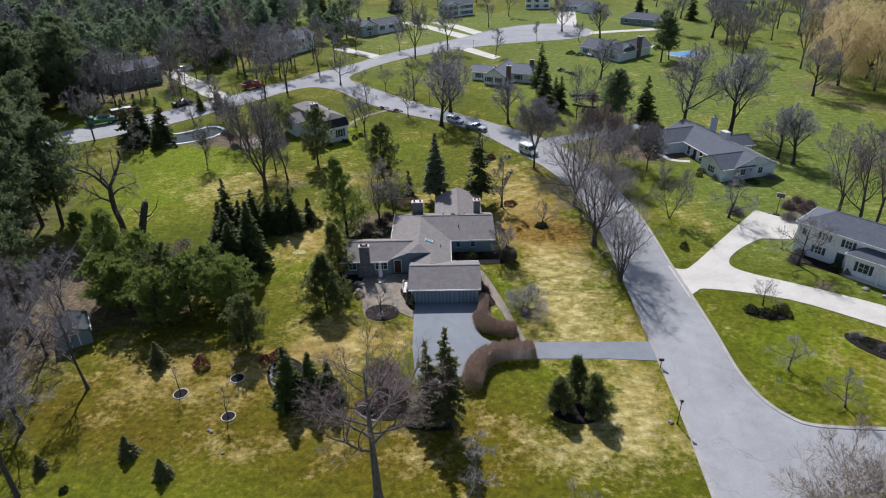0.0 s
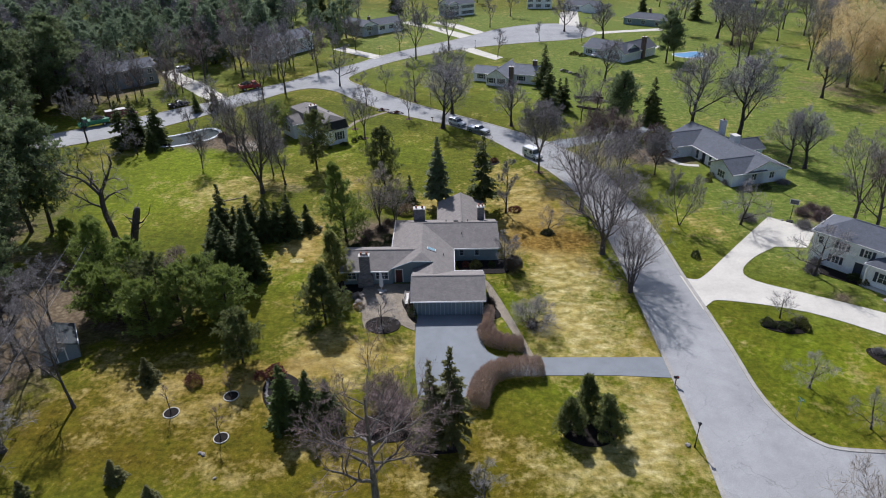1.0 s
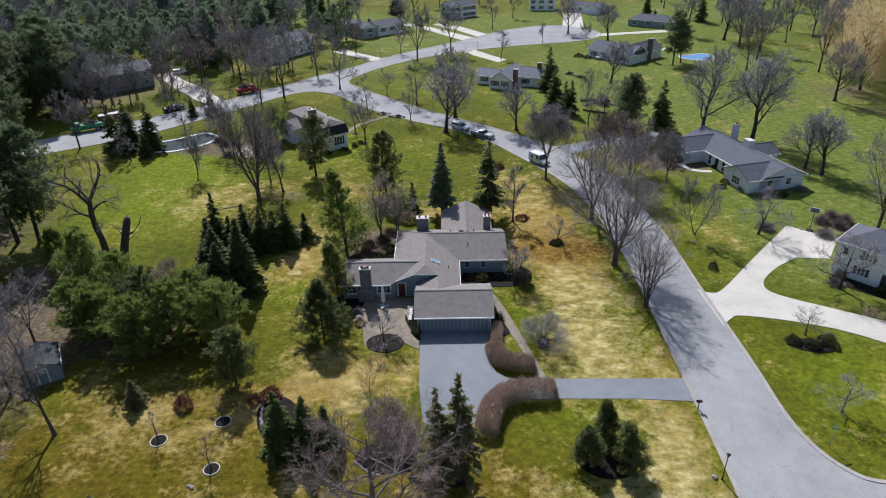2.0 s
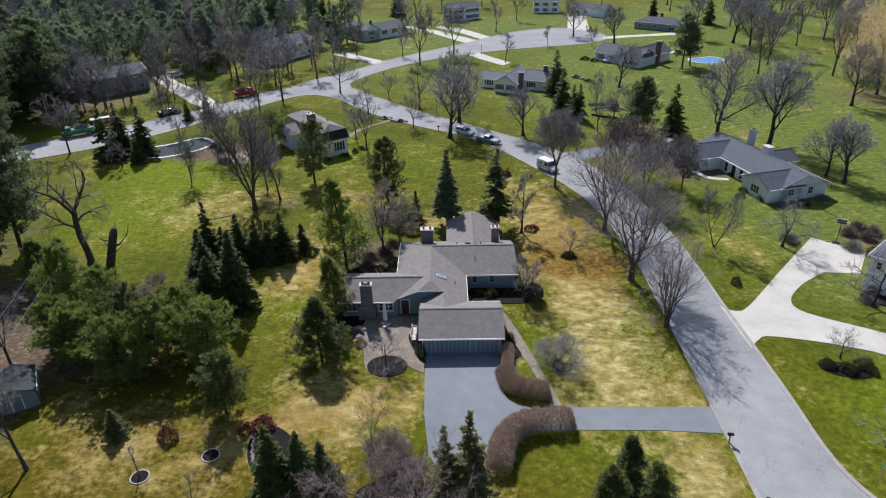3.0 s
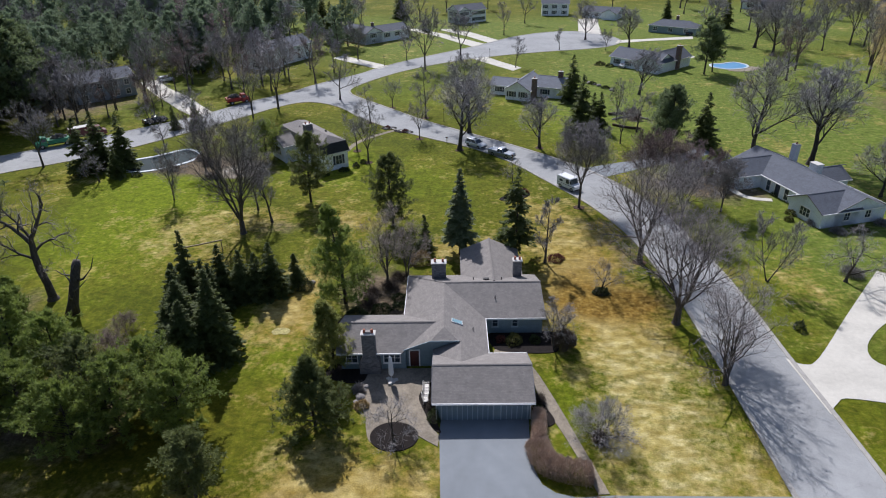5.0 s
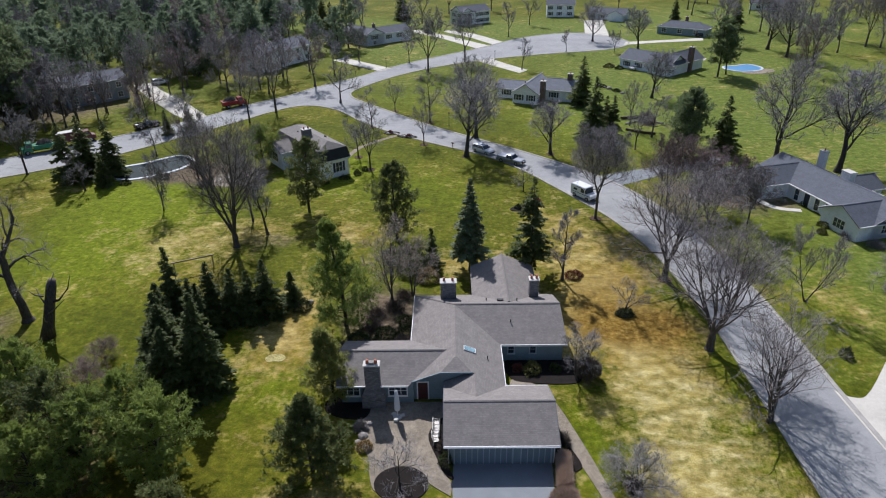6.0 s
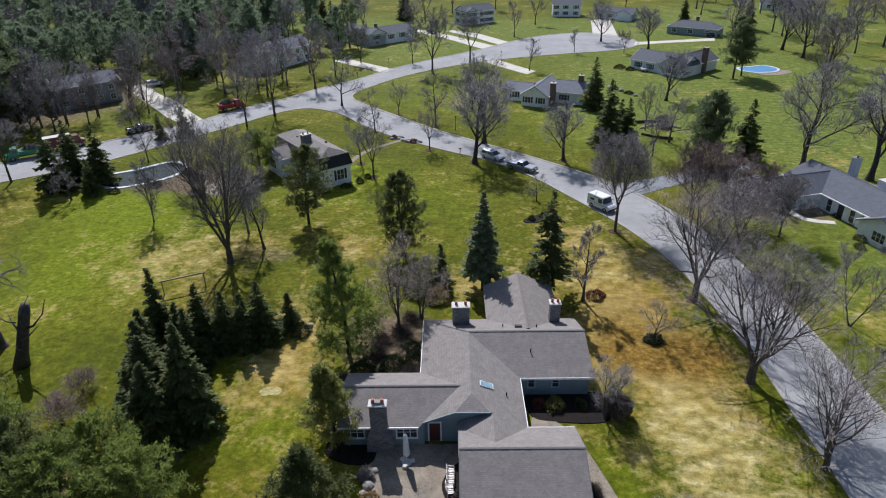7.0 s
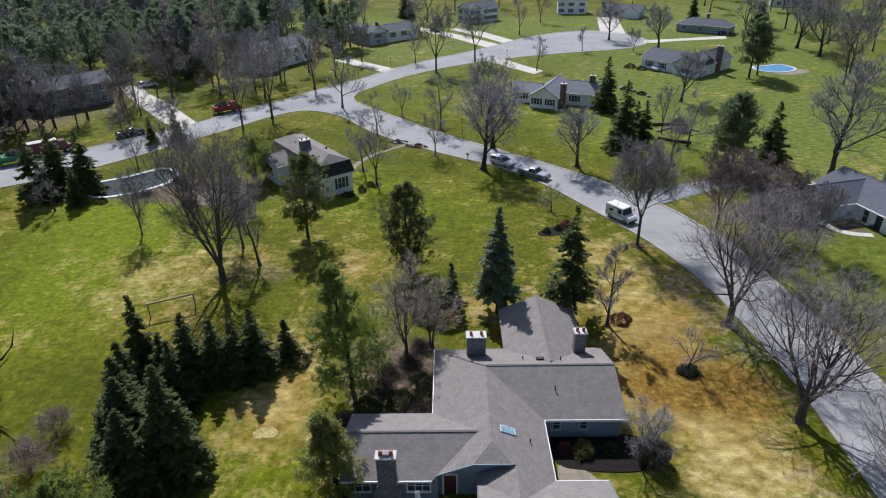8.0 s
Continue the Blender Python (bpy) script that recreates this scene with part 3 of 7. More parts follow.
DRIVE = [(-4.15, 0.7), (-4.1, -2.4), (-3.5, -10), (-2.6, -15.5), (-1.5, -17.2), (0.6, -17.2), (2.6, -15.6), (4.6, -13.2), (7, -11.9), (12, -11.5), (20, -11.2), (26.55, -11.4), (26.35, -7.6), (20, -7.9),
         (11, -8.25), (8, -8.6), (6.2, -8.2), (5.1, -7.3), (4.5, -5.5), (4.35, -2), (4.4, 0.9)]
solid("driveway", plate("driveway", DRIVE, -0.2, 0.045, M_DRIVE), "blue-grey sealed asphalt driveway before the garage", "driveway", kind="structure")
WALK = smooth_line([(4.5, 9.2), (4.9, 7.4), (5.5, 4.5), (6.1, 2.3), (7.4, -0.9), (8.6, -4.3), (9.8, -8.2)]) + smooth_line([(10.75, -8.1), (8.85, -1.8), (7.0, 4.1), (5.2, 8.8), (3.2, 11.3), (1.2, 11.6), (1.2, 8.6)])
solid("walkway", plate("walkway", WALK, -0.1, 0.055, M_PATIO), "exposed aggregate concrete walkway beside the garage", "walkway", kind="structure")
PATIO = smooth_line([(-12.6, 7.6), (-12.9, 4.6), (-12.6, 2.0), (-11.6, 0.4), (-11.2, -1.6), (-10.4, -3.2), (-9.2, -0.8), (-7.2, -0.9), (-6.0, -2.2), (-4.2, -3.4)], 4) + \
    [(-4.1, -2.0)] + smooth_line([(-4.6, -1.4), (-5.3, 0.2), (-5.9, 1.8), (-6.3, 3.6), (-6.0, 5.0), (-5.3, 5.6), (-5.2, 8.0)], 4)
solid("patio", plate("patio", PATIO, -0.1, 0.06, M_PATIO), "tan exposed aggregate patio with dark stains", "patio", kind="structure")
WDRIVE = smooth_line([(32.9, 11.4), (34.4, 10.4), (36.5, 11.6), (43.5, 20.2), (52.7, 31.3)], 4) + [(58.5, 26.6), (54.6, 20.4)] + \
    smooth_line([(49.8, 20.6), (45.5, 17.2), (42.4, 13.2), (43.2, 10.2), (50.5, 6.2), (58.8, 1.4), (72, -8)], 4) + smooth_line([(70, -12.5), (56.4, -3.6), (47.1, 2.5), (37.3, 5.0), (35.0, 4.2), (33.7, 2.6)], 4)
solid("driveway", plate("driveway", WDRIVE, -0.2, 0.06, M_CONC), "pale concrete horseshoe driveway of the white house", "driveway", kind="structure")
for pts, mat, lab in (
    ([(21.6, 64.6), (30.4, 70.2), (38, 73.5), (45, 78), (44, 83), (39.7, 78.4), (29, 73.9), (19.6, 69.8), (18.3, 69.0)], M_DRIVE, "grey asphalt driveway under bare trees"),
    ([(-68.6, 106.6), (-75, 114.0), (-81.7, 122.2), (-91.2, 131.2), (-99, 141), (-103, 138), (-92.7, 125.0), (-86.8, 118.4), (-77.6, 108.0), (-70.5, 101.6)], M_CONC, "pale concrete driveway of the grey house"),
    ([(-52.5, 172.4), (-42.1, 162.8), (-34.2, 155.4), (-31.3, 159.8), (-41.0, 168.6), (-49.5, 176.5)], M_CONC, "pale concrete driveway"),
    ([(-33.5, 229.8), (-20.1, 214.4), (-5.0, 191.4), (-0.8, 197.1), (-17.2, 219.0), (-31.0, 233.4)], M_CONC, "pale concrete driveway"),
    ([(-19.7, 229.1), (-8.3, 214.5), (0.5, 199.4), (4.3, 204.5), (-7.0, 223.3), (-17.5, 232)], M_CONC, "pale concrete driveway"),
    ([(-4.6, 170.6), (1.1, 162.2), (7.9, 152.9), (10.7, 157.0), (4.2, 166.4), (0.0, 173.6)], M_CONC, "pale concrete driveway"),
    ([(46.6, 197.6), (59.4, 201.9), (76.5, 205.6), (77.9, 211.0), (60.2, 206.2), (48.5, 203.6)], M_CONC, "pale concrete driveway"),
    ([(36.2, 222.1), (40.2, 256), (48.6, 259), (44.5, 215.5)], M_CONC, "pale concrete driveway"),
):
    solid("driveway", plate("driveway", pts, -0.2, 0.05, mat), lab, "driveway", kind="structure")


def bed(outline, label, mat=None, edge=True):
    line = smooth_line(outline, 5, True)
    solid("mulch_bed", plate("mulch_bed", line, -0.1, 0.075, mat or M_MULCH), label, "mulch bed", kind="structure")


def ellipse(cx, cy, rx, ry, n=10, a=0.0):
    return [(cx + rx * math.cos(t) * math.cos(a) - ry * math.sin(t) * math.sin(a), cy + rx * math.cos(t) * math.sin(a) + ry * math.sin(t) * math.cos(a))
            for t in [2 * math.pi * i / n for i in range(n)]]


bed(ellipse(-8.4, -2.3, 2.3, 1.9), "dark mulch bed round a young patio tree")
bed([(-6.6, 3.4), (-5.6, 5.6), (-4.7, 5.6), (-4.6, 0.4), (-4.0, -1.6), (-4.9, -1.0), (-5.6, 0.6)], "dark mulch bed beside the garage")
bed([(4.9, 1.8), (5.4, 4.4), (6.2, 2.4), (6.9, 0.2), (5.0, -0.5)], "dark mulch bed beside the garage")
bed([(1.2, 11.8), (3.6, 11.2), (6.8, 11.2), (8.3, 11.8), (8.5, 13.8), (7.6, 15.4), (1.0, 15)], "dark planting bed along the house wall")
bed([(-16.5, 8.2), (-13, 8.2), (-12.6, 5.6), (-14.6, 5.2), (-16.8, 6.2)], "dark planting bed beside the chimney")
solid("straw_patch", plate("straw_patch", smooth_line([(-25.2, 14.1), (-24.8, 14.7), (-24.2, 14.8), (-23.5, 14.8), (-23.0, 14.3), (-23.1, 13.8), (-23.5, 13.5), (-24.0, 13.6), (-24.6, 13.4), (-25.0, 13.7)], 4, True), -0.05, 0.03, M_STRAWBED), "flat patch of pale straw on the lawn", "straw patch", kind="structure")
bed(ellipse(14.9, 24.3, 1.1, 0.9), "dark mulch ring round a small ornamental tree")
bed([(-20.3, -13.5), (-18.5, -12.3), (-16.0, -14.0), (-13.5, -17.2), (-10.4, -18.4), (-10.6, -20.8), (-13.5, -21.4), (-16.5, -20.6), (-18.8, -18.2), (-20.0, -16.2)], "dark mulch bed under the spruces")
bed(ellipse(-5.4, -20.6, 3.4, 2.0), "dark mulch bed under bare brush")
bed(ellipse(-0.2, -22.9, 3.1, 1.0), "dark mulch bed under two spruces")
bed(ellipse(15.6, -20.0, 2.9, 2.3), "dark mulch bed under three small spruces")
bed(ellipse(42.6, -1.0, 2.7, 1.3, a=-0.2), "dark mulch bed with clipped shrubs")
bed(ellipse(53.6, -8.4, 4.4, 1.8, a=-0.8), "dark mulch bed with heather")
bed(ellipse(5.0, 55.2, 3.0, 1.2, a=0.5), "dark mulch bed with round shrubs")
bed(ellipse(-22.2, 94.0, 1.8, 1.1), "stone-edged bed beside the entrance path")
bed(ellipse(-18.6, 91.6, 2.4, 1.1, a=-0.3), "stone-edged bed beside the entrance path")
bed([(53.5, 15.5), (56.5, 12.5), (58.6, 9.6), (57.2, 9.2), (53, 12.6), (51.8, 14.6)], "dark planting bed along the white house")
solid("footpath", strip("footpath", smooth_line([(-20.5, 92.6), (-24, 89), (-27.5, 84), (-29, 78)]), 1.1, -0.1, 0.05, M_PATIO), "pale garden path to the white house", "footpath", kind="structure")
solid("footpath", strip("footpath", smooth_line([(44, 72), (43.5, 66), (42.8, 60), (44.5, 56), (48, 55)]), 1.2, -0.1, 0.05, M_CONC), "pale front path of the ranch house", "footpath", kind="structure")

# ---- trees and shrubs ----
def unit(a):
    return a / (np.linalg.norm(a, axis=-1, keepdims=True) + 1e-9)


def tubes(p0, p1, r0, r1, n):
    """Tapered open tubes between pairs of points."""
    d = unit(p1 - p0)
    ref = np.where(np.abs(d[:, 2:3]) > 0.9, np.array([[1.0, 0, 0]]), np.array([[0, 0, 1.0]]))
    u = unit(np.cross(d, ref))
    w = np.cross(d, u)
    a = np.arange(n) * 2 * np.pi / n
    ring = u[:, None] * np.cos(a)[None, :, None] + w[:, None] * np.sin(a)[None, :, None]
    v = np.concatenate([p0[:, None] + ring * r0[:, None, None], p1[:, None] + ring * r1[:, None, None]], 1)
    k = np.arange(n)
    q = np.stack([k, (k + 1) % n, n + (k + 1) % n, n + k], 1)
    f = (np.arange(len(p0)) * 2 * n)[:, None, None] + q[None]
    return v.reshape(-1, 3), f.reshape(-1, 4)


def join(parts):
    vs, fs, k = [], [], 0
    for v, f in parts:
        vs.append(v)
        fs.append(f + k)
        k += len(v)
    return np.concatenate(vs), np.concatenate(fs)


def grow(rng, start, way, length, radius, steps, wander, rise, tip=0.35):
    """Limbs as chains of segments; gives nodes, ways and radii for each step."""
    pts, ways, rad, d = [start], [], [radius], unit(way)
    for s in range(steps):
        d = unit(d + rng.normal(0, wander, d.shape) + np.array([0, 0, rise]))
        pts.append(pts[-1] + d * (length / steps)[:, None])
        ways.append(d)
        rad.append(radius * (1 - (1 - tip) * (s + 1) / steps))
    return np.array(pts), np.array(ways), np.array(rad)


def fork(rng, pts, ways, rad, count, t0, t1, angle, spread):
    """Starts of side limbs along their parents."""
    steps, n = len(ways), pts.shape[1]
    t = (np.tile(np.linspace(t0, t1, count), (n, 1)) + rng.uniform(-0.5, 0.5, (n, count)) * (t1 - t0) / count).clip(0, 0.999)
    j = np.floor(t * steps).astype(int)
    fr = (t * steps - j)[..., None]
    i = np.arange(n)[:, None]
    p = pts[j, i] * (1 - fr) + pts[j + 1, i] * fr
    d = ways[j, i]
    r = rad[j, i]
    az = rng.uniform(0, 2 * np.pi, (n, 1)) + np.arange(count)[None] * 2.4 + rng.normal(0, 0.4, (n, count))
    ref = np.where(np.abs(d[..., 2:3]) > 0.85, np.array([1.0, 0, 0]), np.array([0, 0, 1.0]))
    u = unit(np.cross(d, ref))
    w = np.cross(d, u)
    a = rng.normal(angle, spread, (n, count))[..., None]
    side = u * np.cos(az)[..., None] + w * np.sin(az)[..., None]
    return p.reshape(-1, 3), unit(d * np.cos(a) + side * np.sin(a)).reshape(-1, 3), r.reshape(-1), t.reshape(-1)


def chain_tubes(pts, rad, n):
    return tubes(pts[:-1].reshape(-1, 3), pts[1:].reshape(-1, 3), rad[:-1].reshape(-1), rad[1:].reshape(-1), n)


def bare_meshes(seed, high, wide, levels=4, bole=0.25, limbs=9, stems=1, twig=0.012, bark_mat=None, twig_mat=None, rise=0.05, angle=0.75, lean=(0, 0), fat=1.0, droop=0.0, dense=1.0, hairs=10, hair_len=1.0, bend=0.05, coarse=False, vase=0.0):
    """A leafless broadleaf tree: trunk and limbs as one mesh, the twigs as another."""
    rng = np.random.default_rng(seed)
    r0 = fat * high * 0.0145 + 0.03
    st = np.zeros((stems, 3)) + np.c_[rng.normal(0, 0.12 * (stems > 1), (stems, 2)), np.full(stems, -0.1)]
    way = unit(np.c_[rng.normal(0, 0.02 if stems == 1 else 0.2, (stems, 2)) + np.array(lean)[None], np.ones(stems)])
    span = 0.8
    if vase:
        az = np.arange(stems) * 2 * np.pi / stems + rng.uniform(0, 1)
        tilt = rng.uniform(0.22, 0.5, stems)
        st = np.tile([lean[0] * vase * high, lean[1] * vase * high, vase * high], (stems, 1))
        way = unit(np.c_[np.cos(az) * tilt, np.sin(az) * tilt, np.ones(stems)])
        span = 0.9 - vase
    p, w, r = grow(rng, st, way, np.full(stems, high * span) * rng.uniform(0.85, 1, stems), np.full(stems, r0 / stems ** 0.5), 9, bend, 0.05, 0.15)
    flare = r.copy()
    flare[0] *= 1.5
    wood = [chain_tubes(p, flare, 8)]
    if vase:
        flare[0] /= 1.5
        foot = np.array([[0, 0, -0.1], [0, 0, 0.25], st[0] * 0.5, st[0] + np.array([0, 0, 0.15]), st[0] + np.array([0, 0, 0.9])])[:, None, :]
        wood = [chain_tubes(p, flare, 8), chain_tubes(foot, np.array([r0 * 1.45, r0 * 1.05, r0 * 0.92, r0 * 0.85, r0 * 0.4])[:, None], 9)]
    reach = wide * 1.05
    s1, d1, rr, t = fork(rng, p, w, r, limbs, bole, 0.98, angle, 0.15)
    l1 = reach * (1.08 - 0.55 * t) * rng.uniform(0.8, 1.15, len(t))
    p1, w1, r1 = grow(rng, s1, d1, l1, np.minimum(rr * 0.55, r0 * 0.5), 6, 0.13, rise, 0.3)
    wood.append(chain_tubes(p1, r1, 6))
    s2, d2, rr, t = fork(rng, p1, w1, r1, max(4, int(7 * dense)), 0.3, 0.98, 0.65, 0.2)
    l2 = np.repeat(l1, max(4, int(7 * dense))) * (0.62 - 0.3 * t) * rng.uniform(0.7, 1.2, len(t))
    p2, w2, r2 = grow(rng, s2, d2, l2, np.maximum(rr * 0.55, twig * 1.4), 4, 0.16, rise - droop, 0.4)
    wood.append(chain_tubes(p2[::2], r2[::2], 3) if coarse else chain_tubes(p2, r2, 4))
    fine, hair = [], None
    k3 = max(4, int(7 * dense))
    s3, d3, rr, t = fork(rng, p2, w2, r2, k3, 0.2, 0.99, 0.7, 0.25)
    l3 = np.repeat(l2, k3) * (0.6 - 0.2 * t) * rng.uniform(0.7, 1.3, len(t))
    p3, w3, r3 = grow(rng, s3, d3, l3, np.maximum(np.minimum(rr * 0.6, 0.03), twig), 1 if coarse else 2, 0.2, rise * 1.5 - droop, 0.5)
    fine.append(chain_tubes(p3, r3, 3))
    if levels > 3:
        k4 = hairs
        s4, d4, rr, t = fork(rng, p3, w3, r3, k4, 0.15, 0.99, 0.7, 0.25)
        l4 = np.maximum(np.repeat(l3, k4) * 0.6, 0.3) * rng.uniform(0.6, 1.3, len(t)) * hair_len
        d4 = unit(d4 + rng.normal(0, 0.2, d4.shape) + np.array([0, 0, rise * 2 - droop * 2.5]))
        hair = blades(s4, d4, l4, np.full(len(t), twig * 1.25), rng, 0.0)
    v, f = join(wood)
    v2, f2 = join(fine)
    f2 = np.concatenate([f2[:, [0, 1, 2]], f2[:, [0, 2, 3]]])
    if hair:
        v2, f2 = join([(v2, f2), hair])
    # settle the whole to its height and spread
    top = max(v2[:, 2].max(), 0.1)
    rad = np.percentile(np.hypot(v2[:, 0], v2[:, 1]), 97)
    k = np.array([min(1.3, max(0.6, wide / rad)), min(1.3, max(0.6, wide / rad)), high / top])
    return mesh_np("trunk", v * k, f, bark_mat or M_BARK, True), mesh_np("crown", v2 * k, f2, twig_mat or M_TWIG)


def gnarled_meshes(seed):
    """An old oak: a crooked trunk that forks high, few heavy limbs, one of them hanging low."""
    rng = np.random.default_rng(seed)
    tp = np.array([(0, 0, -0.1), (0, 0, 0.6), (-0.15, 0.1, 2.5), (-0.7, 0.2, 5.0), (-0.7, 0.2, 7.4), (-0.4, 0.1, 9.2)], float)[:, None, :]
    wood = [chain_tubes(tp, np.array([0.95, 0.62, 0.54, 0.5, 0.46, 0.42])[:, None], 10)]
    st = np.array([(-0.4, 0.1, 9.0), (-0.4, 0.1, 9.1), (-0.7, 0.2, 6.6), (-0.7, 0.2, 7.6), (-0.5, 0.1, 8.8), (-0.6, 0.1, 4.4)], float)
    way = np.array([(-0.55, 0.15, 0.9), (0.42, -0.1, 0.95), (-1.0, -0.25, 0.2), (0.85, 0.45, 0.5), (-0.1, 0.7, 0.8), (0.8, -0.4, 0.35)], float)
    length = np.array([8.0, 9.0, 7.0, 6.0, 7.0, 2.6])
    p1, w1, r1 = grow(rng, st, way, length, np.array([0.34, 0.36, 0.22, 0.22, 0.25, 0.1]), 7, 0.20, 0.03, 0.3)
    wood.append(chain_tubes(p1, r1, 7))
    s2, d2, rr, t = fork(rng, p1, w1, r1, 7, 0.25, 0.98, 0.8, 0.2)
    l2 = np.repeat(length, 7) * (0.55 - 0.25 * t) * rng.uniform(0.7, 1.2, len(t))
    p2, w2, r2 = grow(rng, s2, d2, l2, np.maximum(rr * 0.5, 0.04), 5, 0.26, 0.02, 0.35)
    wood.append(chain_tubes(p2, r2, 5))
    s3, d3, rr, t = fork(rng, p2, w2, r2, 6, 0.2, 0.99, 0.8, 0.25)
    l3 = np.repeat(l2, 6) * 0.5 * rng.uniform(0.6, 1.3, len(t))
    p3, w3, r3 = grow(rng, s3, d3, l3, np.maximum(rr * 0.5, 0.02), 2, 0.25, 0.0, 0.5)
    v2, f2 = chain_tubes(p3, r3, 3)
    f2 = np.concatenate([f2[:, [0, 1, 2]], f2[:, [0, 2, 3]]])
    s4, d4, rr, t = fork(rng, p3, w3, r3, 9, 0.15, 0.99, 0.8, 0.25)
    hair = blades(s4, d4, np.maximum(np.repeat(l3, 9) * 0.7, 0.4) * rng.uniform(0.6, 1.3, len(t)), np.full(len(t), 0.015), rng, 0.0)
    v, f = join(wood)
    v2, f2 = join([(v2, f2), hair])
    return mesh_np("trunk", v, f, M_BARK, True), mesh_np("crown", v2, f2, M_TWIGL)


def bare_tree(name, label, x, y, meshes, turn=0.0, grow_by=1.0, category="tree", group=""):
    ob = thing(name, label, category, group, m=pose(x, y, 0, 0, 0, turn) @ Matrix.Diagonal((grow_by, grow_by, grow_by, 1)))
    part("trunk", meshes[0], ob)
    part("crown", meshes[1], ob, "fine leafless twigs")
    return ob


def blades(p, way, length, width, rng, fold=0.25):
    """Long leaf-shaped blades of two triangles each, folded along the rib."""
    n = len(p)
    d = unit(way)
    side = unit(np.cross(d, unit(rng.normal(0, 1, (n, 3)) * 0.5 + np.array([0, 0, 1.0]))))
    up = np.cross(side, d)
    mid = p + d * (length * 0.45)[:, None] - up * (width * fold)[:, None]
    tipp = p + d * length[:, None]
    v = np.stack([p, mid + side * width[:, None], tipp, mid - side * width[:, None]], 1).reshape(-1, 3)
    f = (np.arange(n) * 4)[:, None, None] + np.array([[0, 1, 2], [0, 2, 3]])[None]
    return v, f.reshape(-1, 3)


def spruce_meshes(seed, high, wide, mat=None, boughs=150, sprays=20, low=0.04, gaps=0.12, size=1.0):
    """A spruce or fir: trunk, and drooping boughs of flat needle sprays."""
    rng = np.random.default_rng(seed)
    zt = low + (1 - low) * (np.linspace(0, 1, boughs) ** 1.15)
    zt = zt[rng.uniform(0, 1, boughs) > gaps * 0.5]
    n = len(zt)
    az = rng.uniform(0, 2 * np.pi, n)
    length = wide * np.clip((1 - zt) ** 0.82 + 0.03, 0, 1) * rng.uniform(0.72, 1.14, n) * np.where(rng.uniform(0, 1, n) < gaps, 0.6, 1)
    pitch = 0.42 * zt - 0.28 + rng.normal(0, 0.08, n)
    s = np.tile(np.linspace(0.12, 1, sprays), (n, 1)) + rng.uniform(-0.03, 0.03, (n, sprays))
    out = np.stack([np.cos(az), np.sin(az), np.zeros(n)], 1)
    tang = np.stack([-np.sin(az), np.cos(az), np.zeros(n)], 1)
    p = np.array([0, 0, 1.0]) * (zt * high)[:, None, None] + out[:, None] * (s * length[:, None])[..., None]
    p[..., 2] += s * length[:, None] * np.tan(pitch)[:, None] - 0.20 * length[:, None] * s ** 2 + 0.10 * length[:, None] * s ** 4
    sgn = np.where(np.arange(sprays) % 2 == 0, 1.0, -1.0)
    w = out[:, None] * 0.75 + tang[:, None] * (sgn * (1.0 - 0.5 * s))[..., None] + rng.normal(0, 0.25, (n, sprays, 3)) + np.array([0, 0, -0.22])
    ln_ = np.clip(length[:, None] * (0.50 - 0.22 * s), 0.22 * size, 0.85 * size) * rng.uniform(0.75, 1.3, (n, sprays))
    v1, f1 = blades(p.reshape(-1, 3), w.reshape(-1, 3), ln_.reshape(-1), ln_.reshape(-1) * 0.30, rng)
    lead = np.array([[0, 0, high * 0.93]] * 10)
    v2, f2 = blades(lead + rng.normal(0, 0.03, (10, 3)), rng.normal(0, 0.3, (10, 3)) + np.array([0, 0, 1.0]), np.full(10, high * 0.07), np.full(10, 0.07), rng)
    v, f = join([(v1, f1), (v2, f2)])
    zz = np.linspace(-0.1, high * 0.95, 6)
    tp = np.c_[rng.normal(0, 0.03, (6, 2)), zz][:, None, :]
    tv, tf = chain_tubes(tp, (high * 0.013 * (1.05 - np.linspace(0, 1, 6)) + 0.02)[:, None], 7)
    return mesh_np("trunk", tv, tf, M_BARKD, True), mesh_np("crown", v, f, mat or M_SPRUCE)


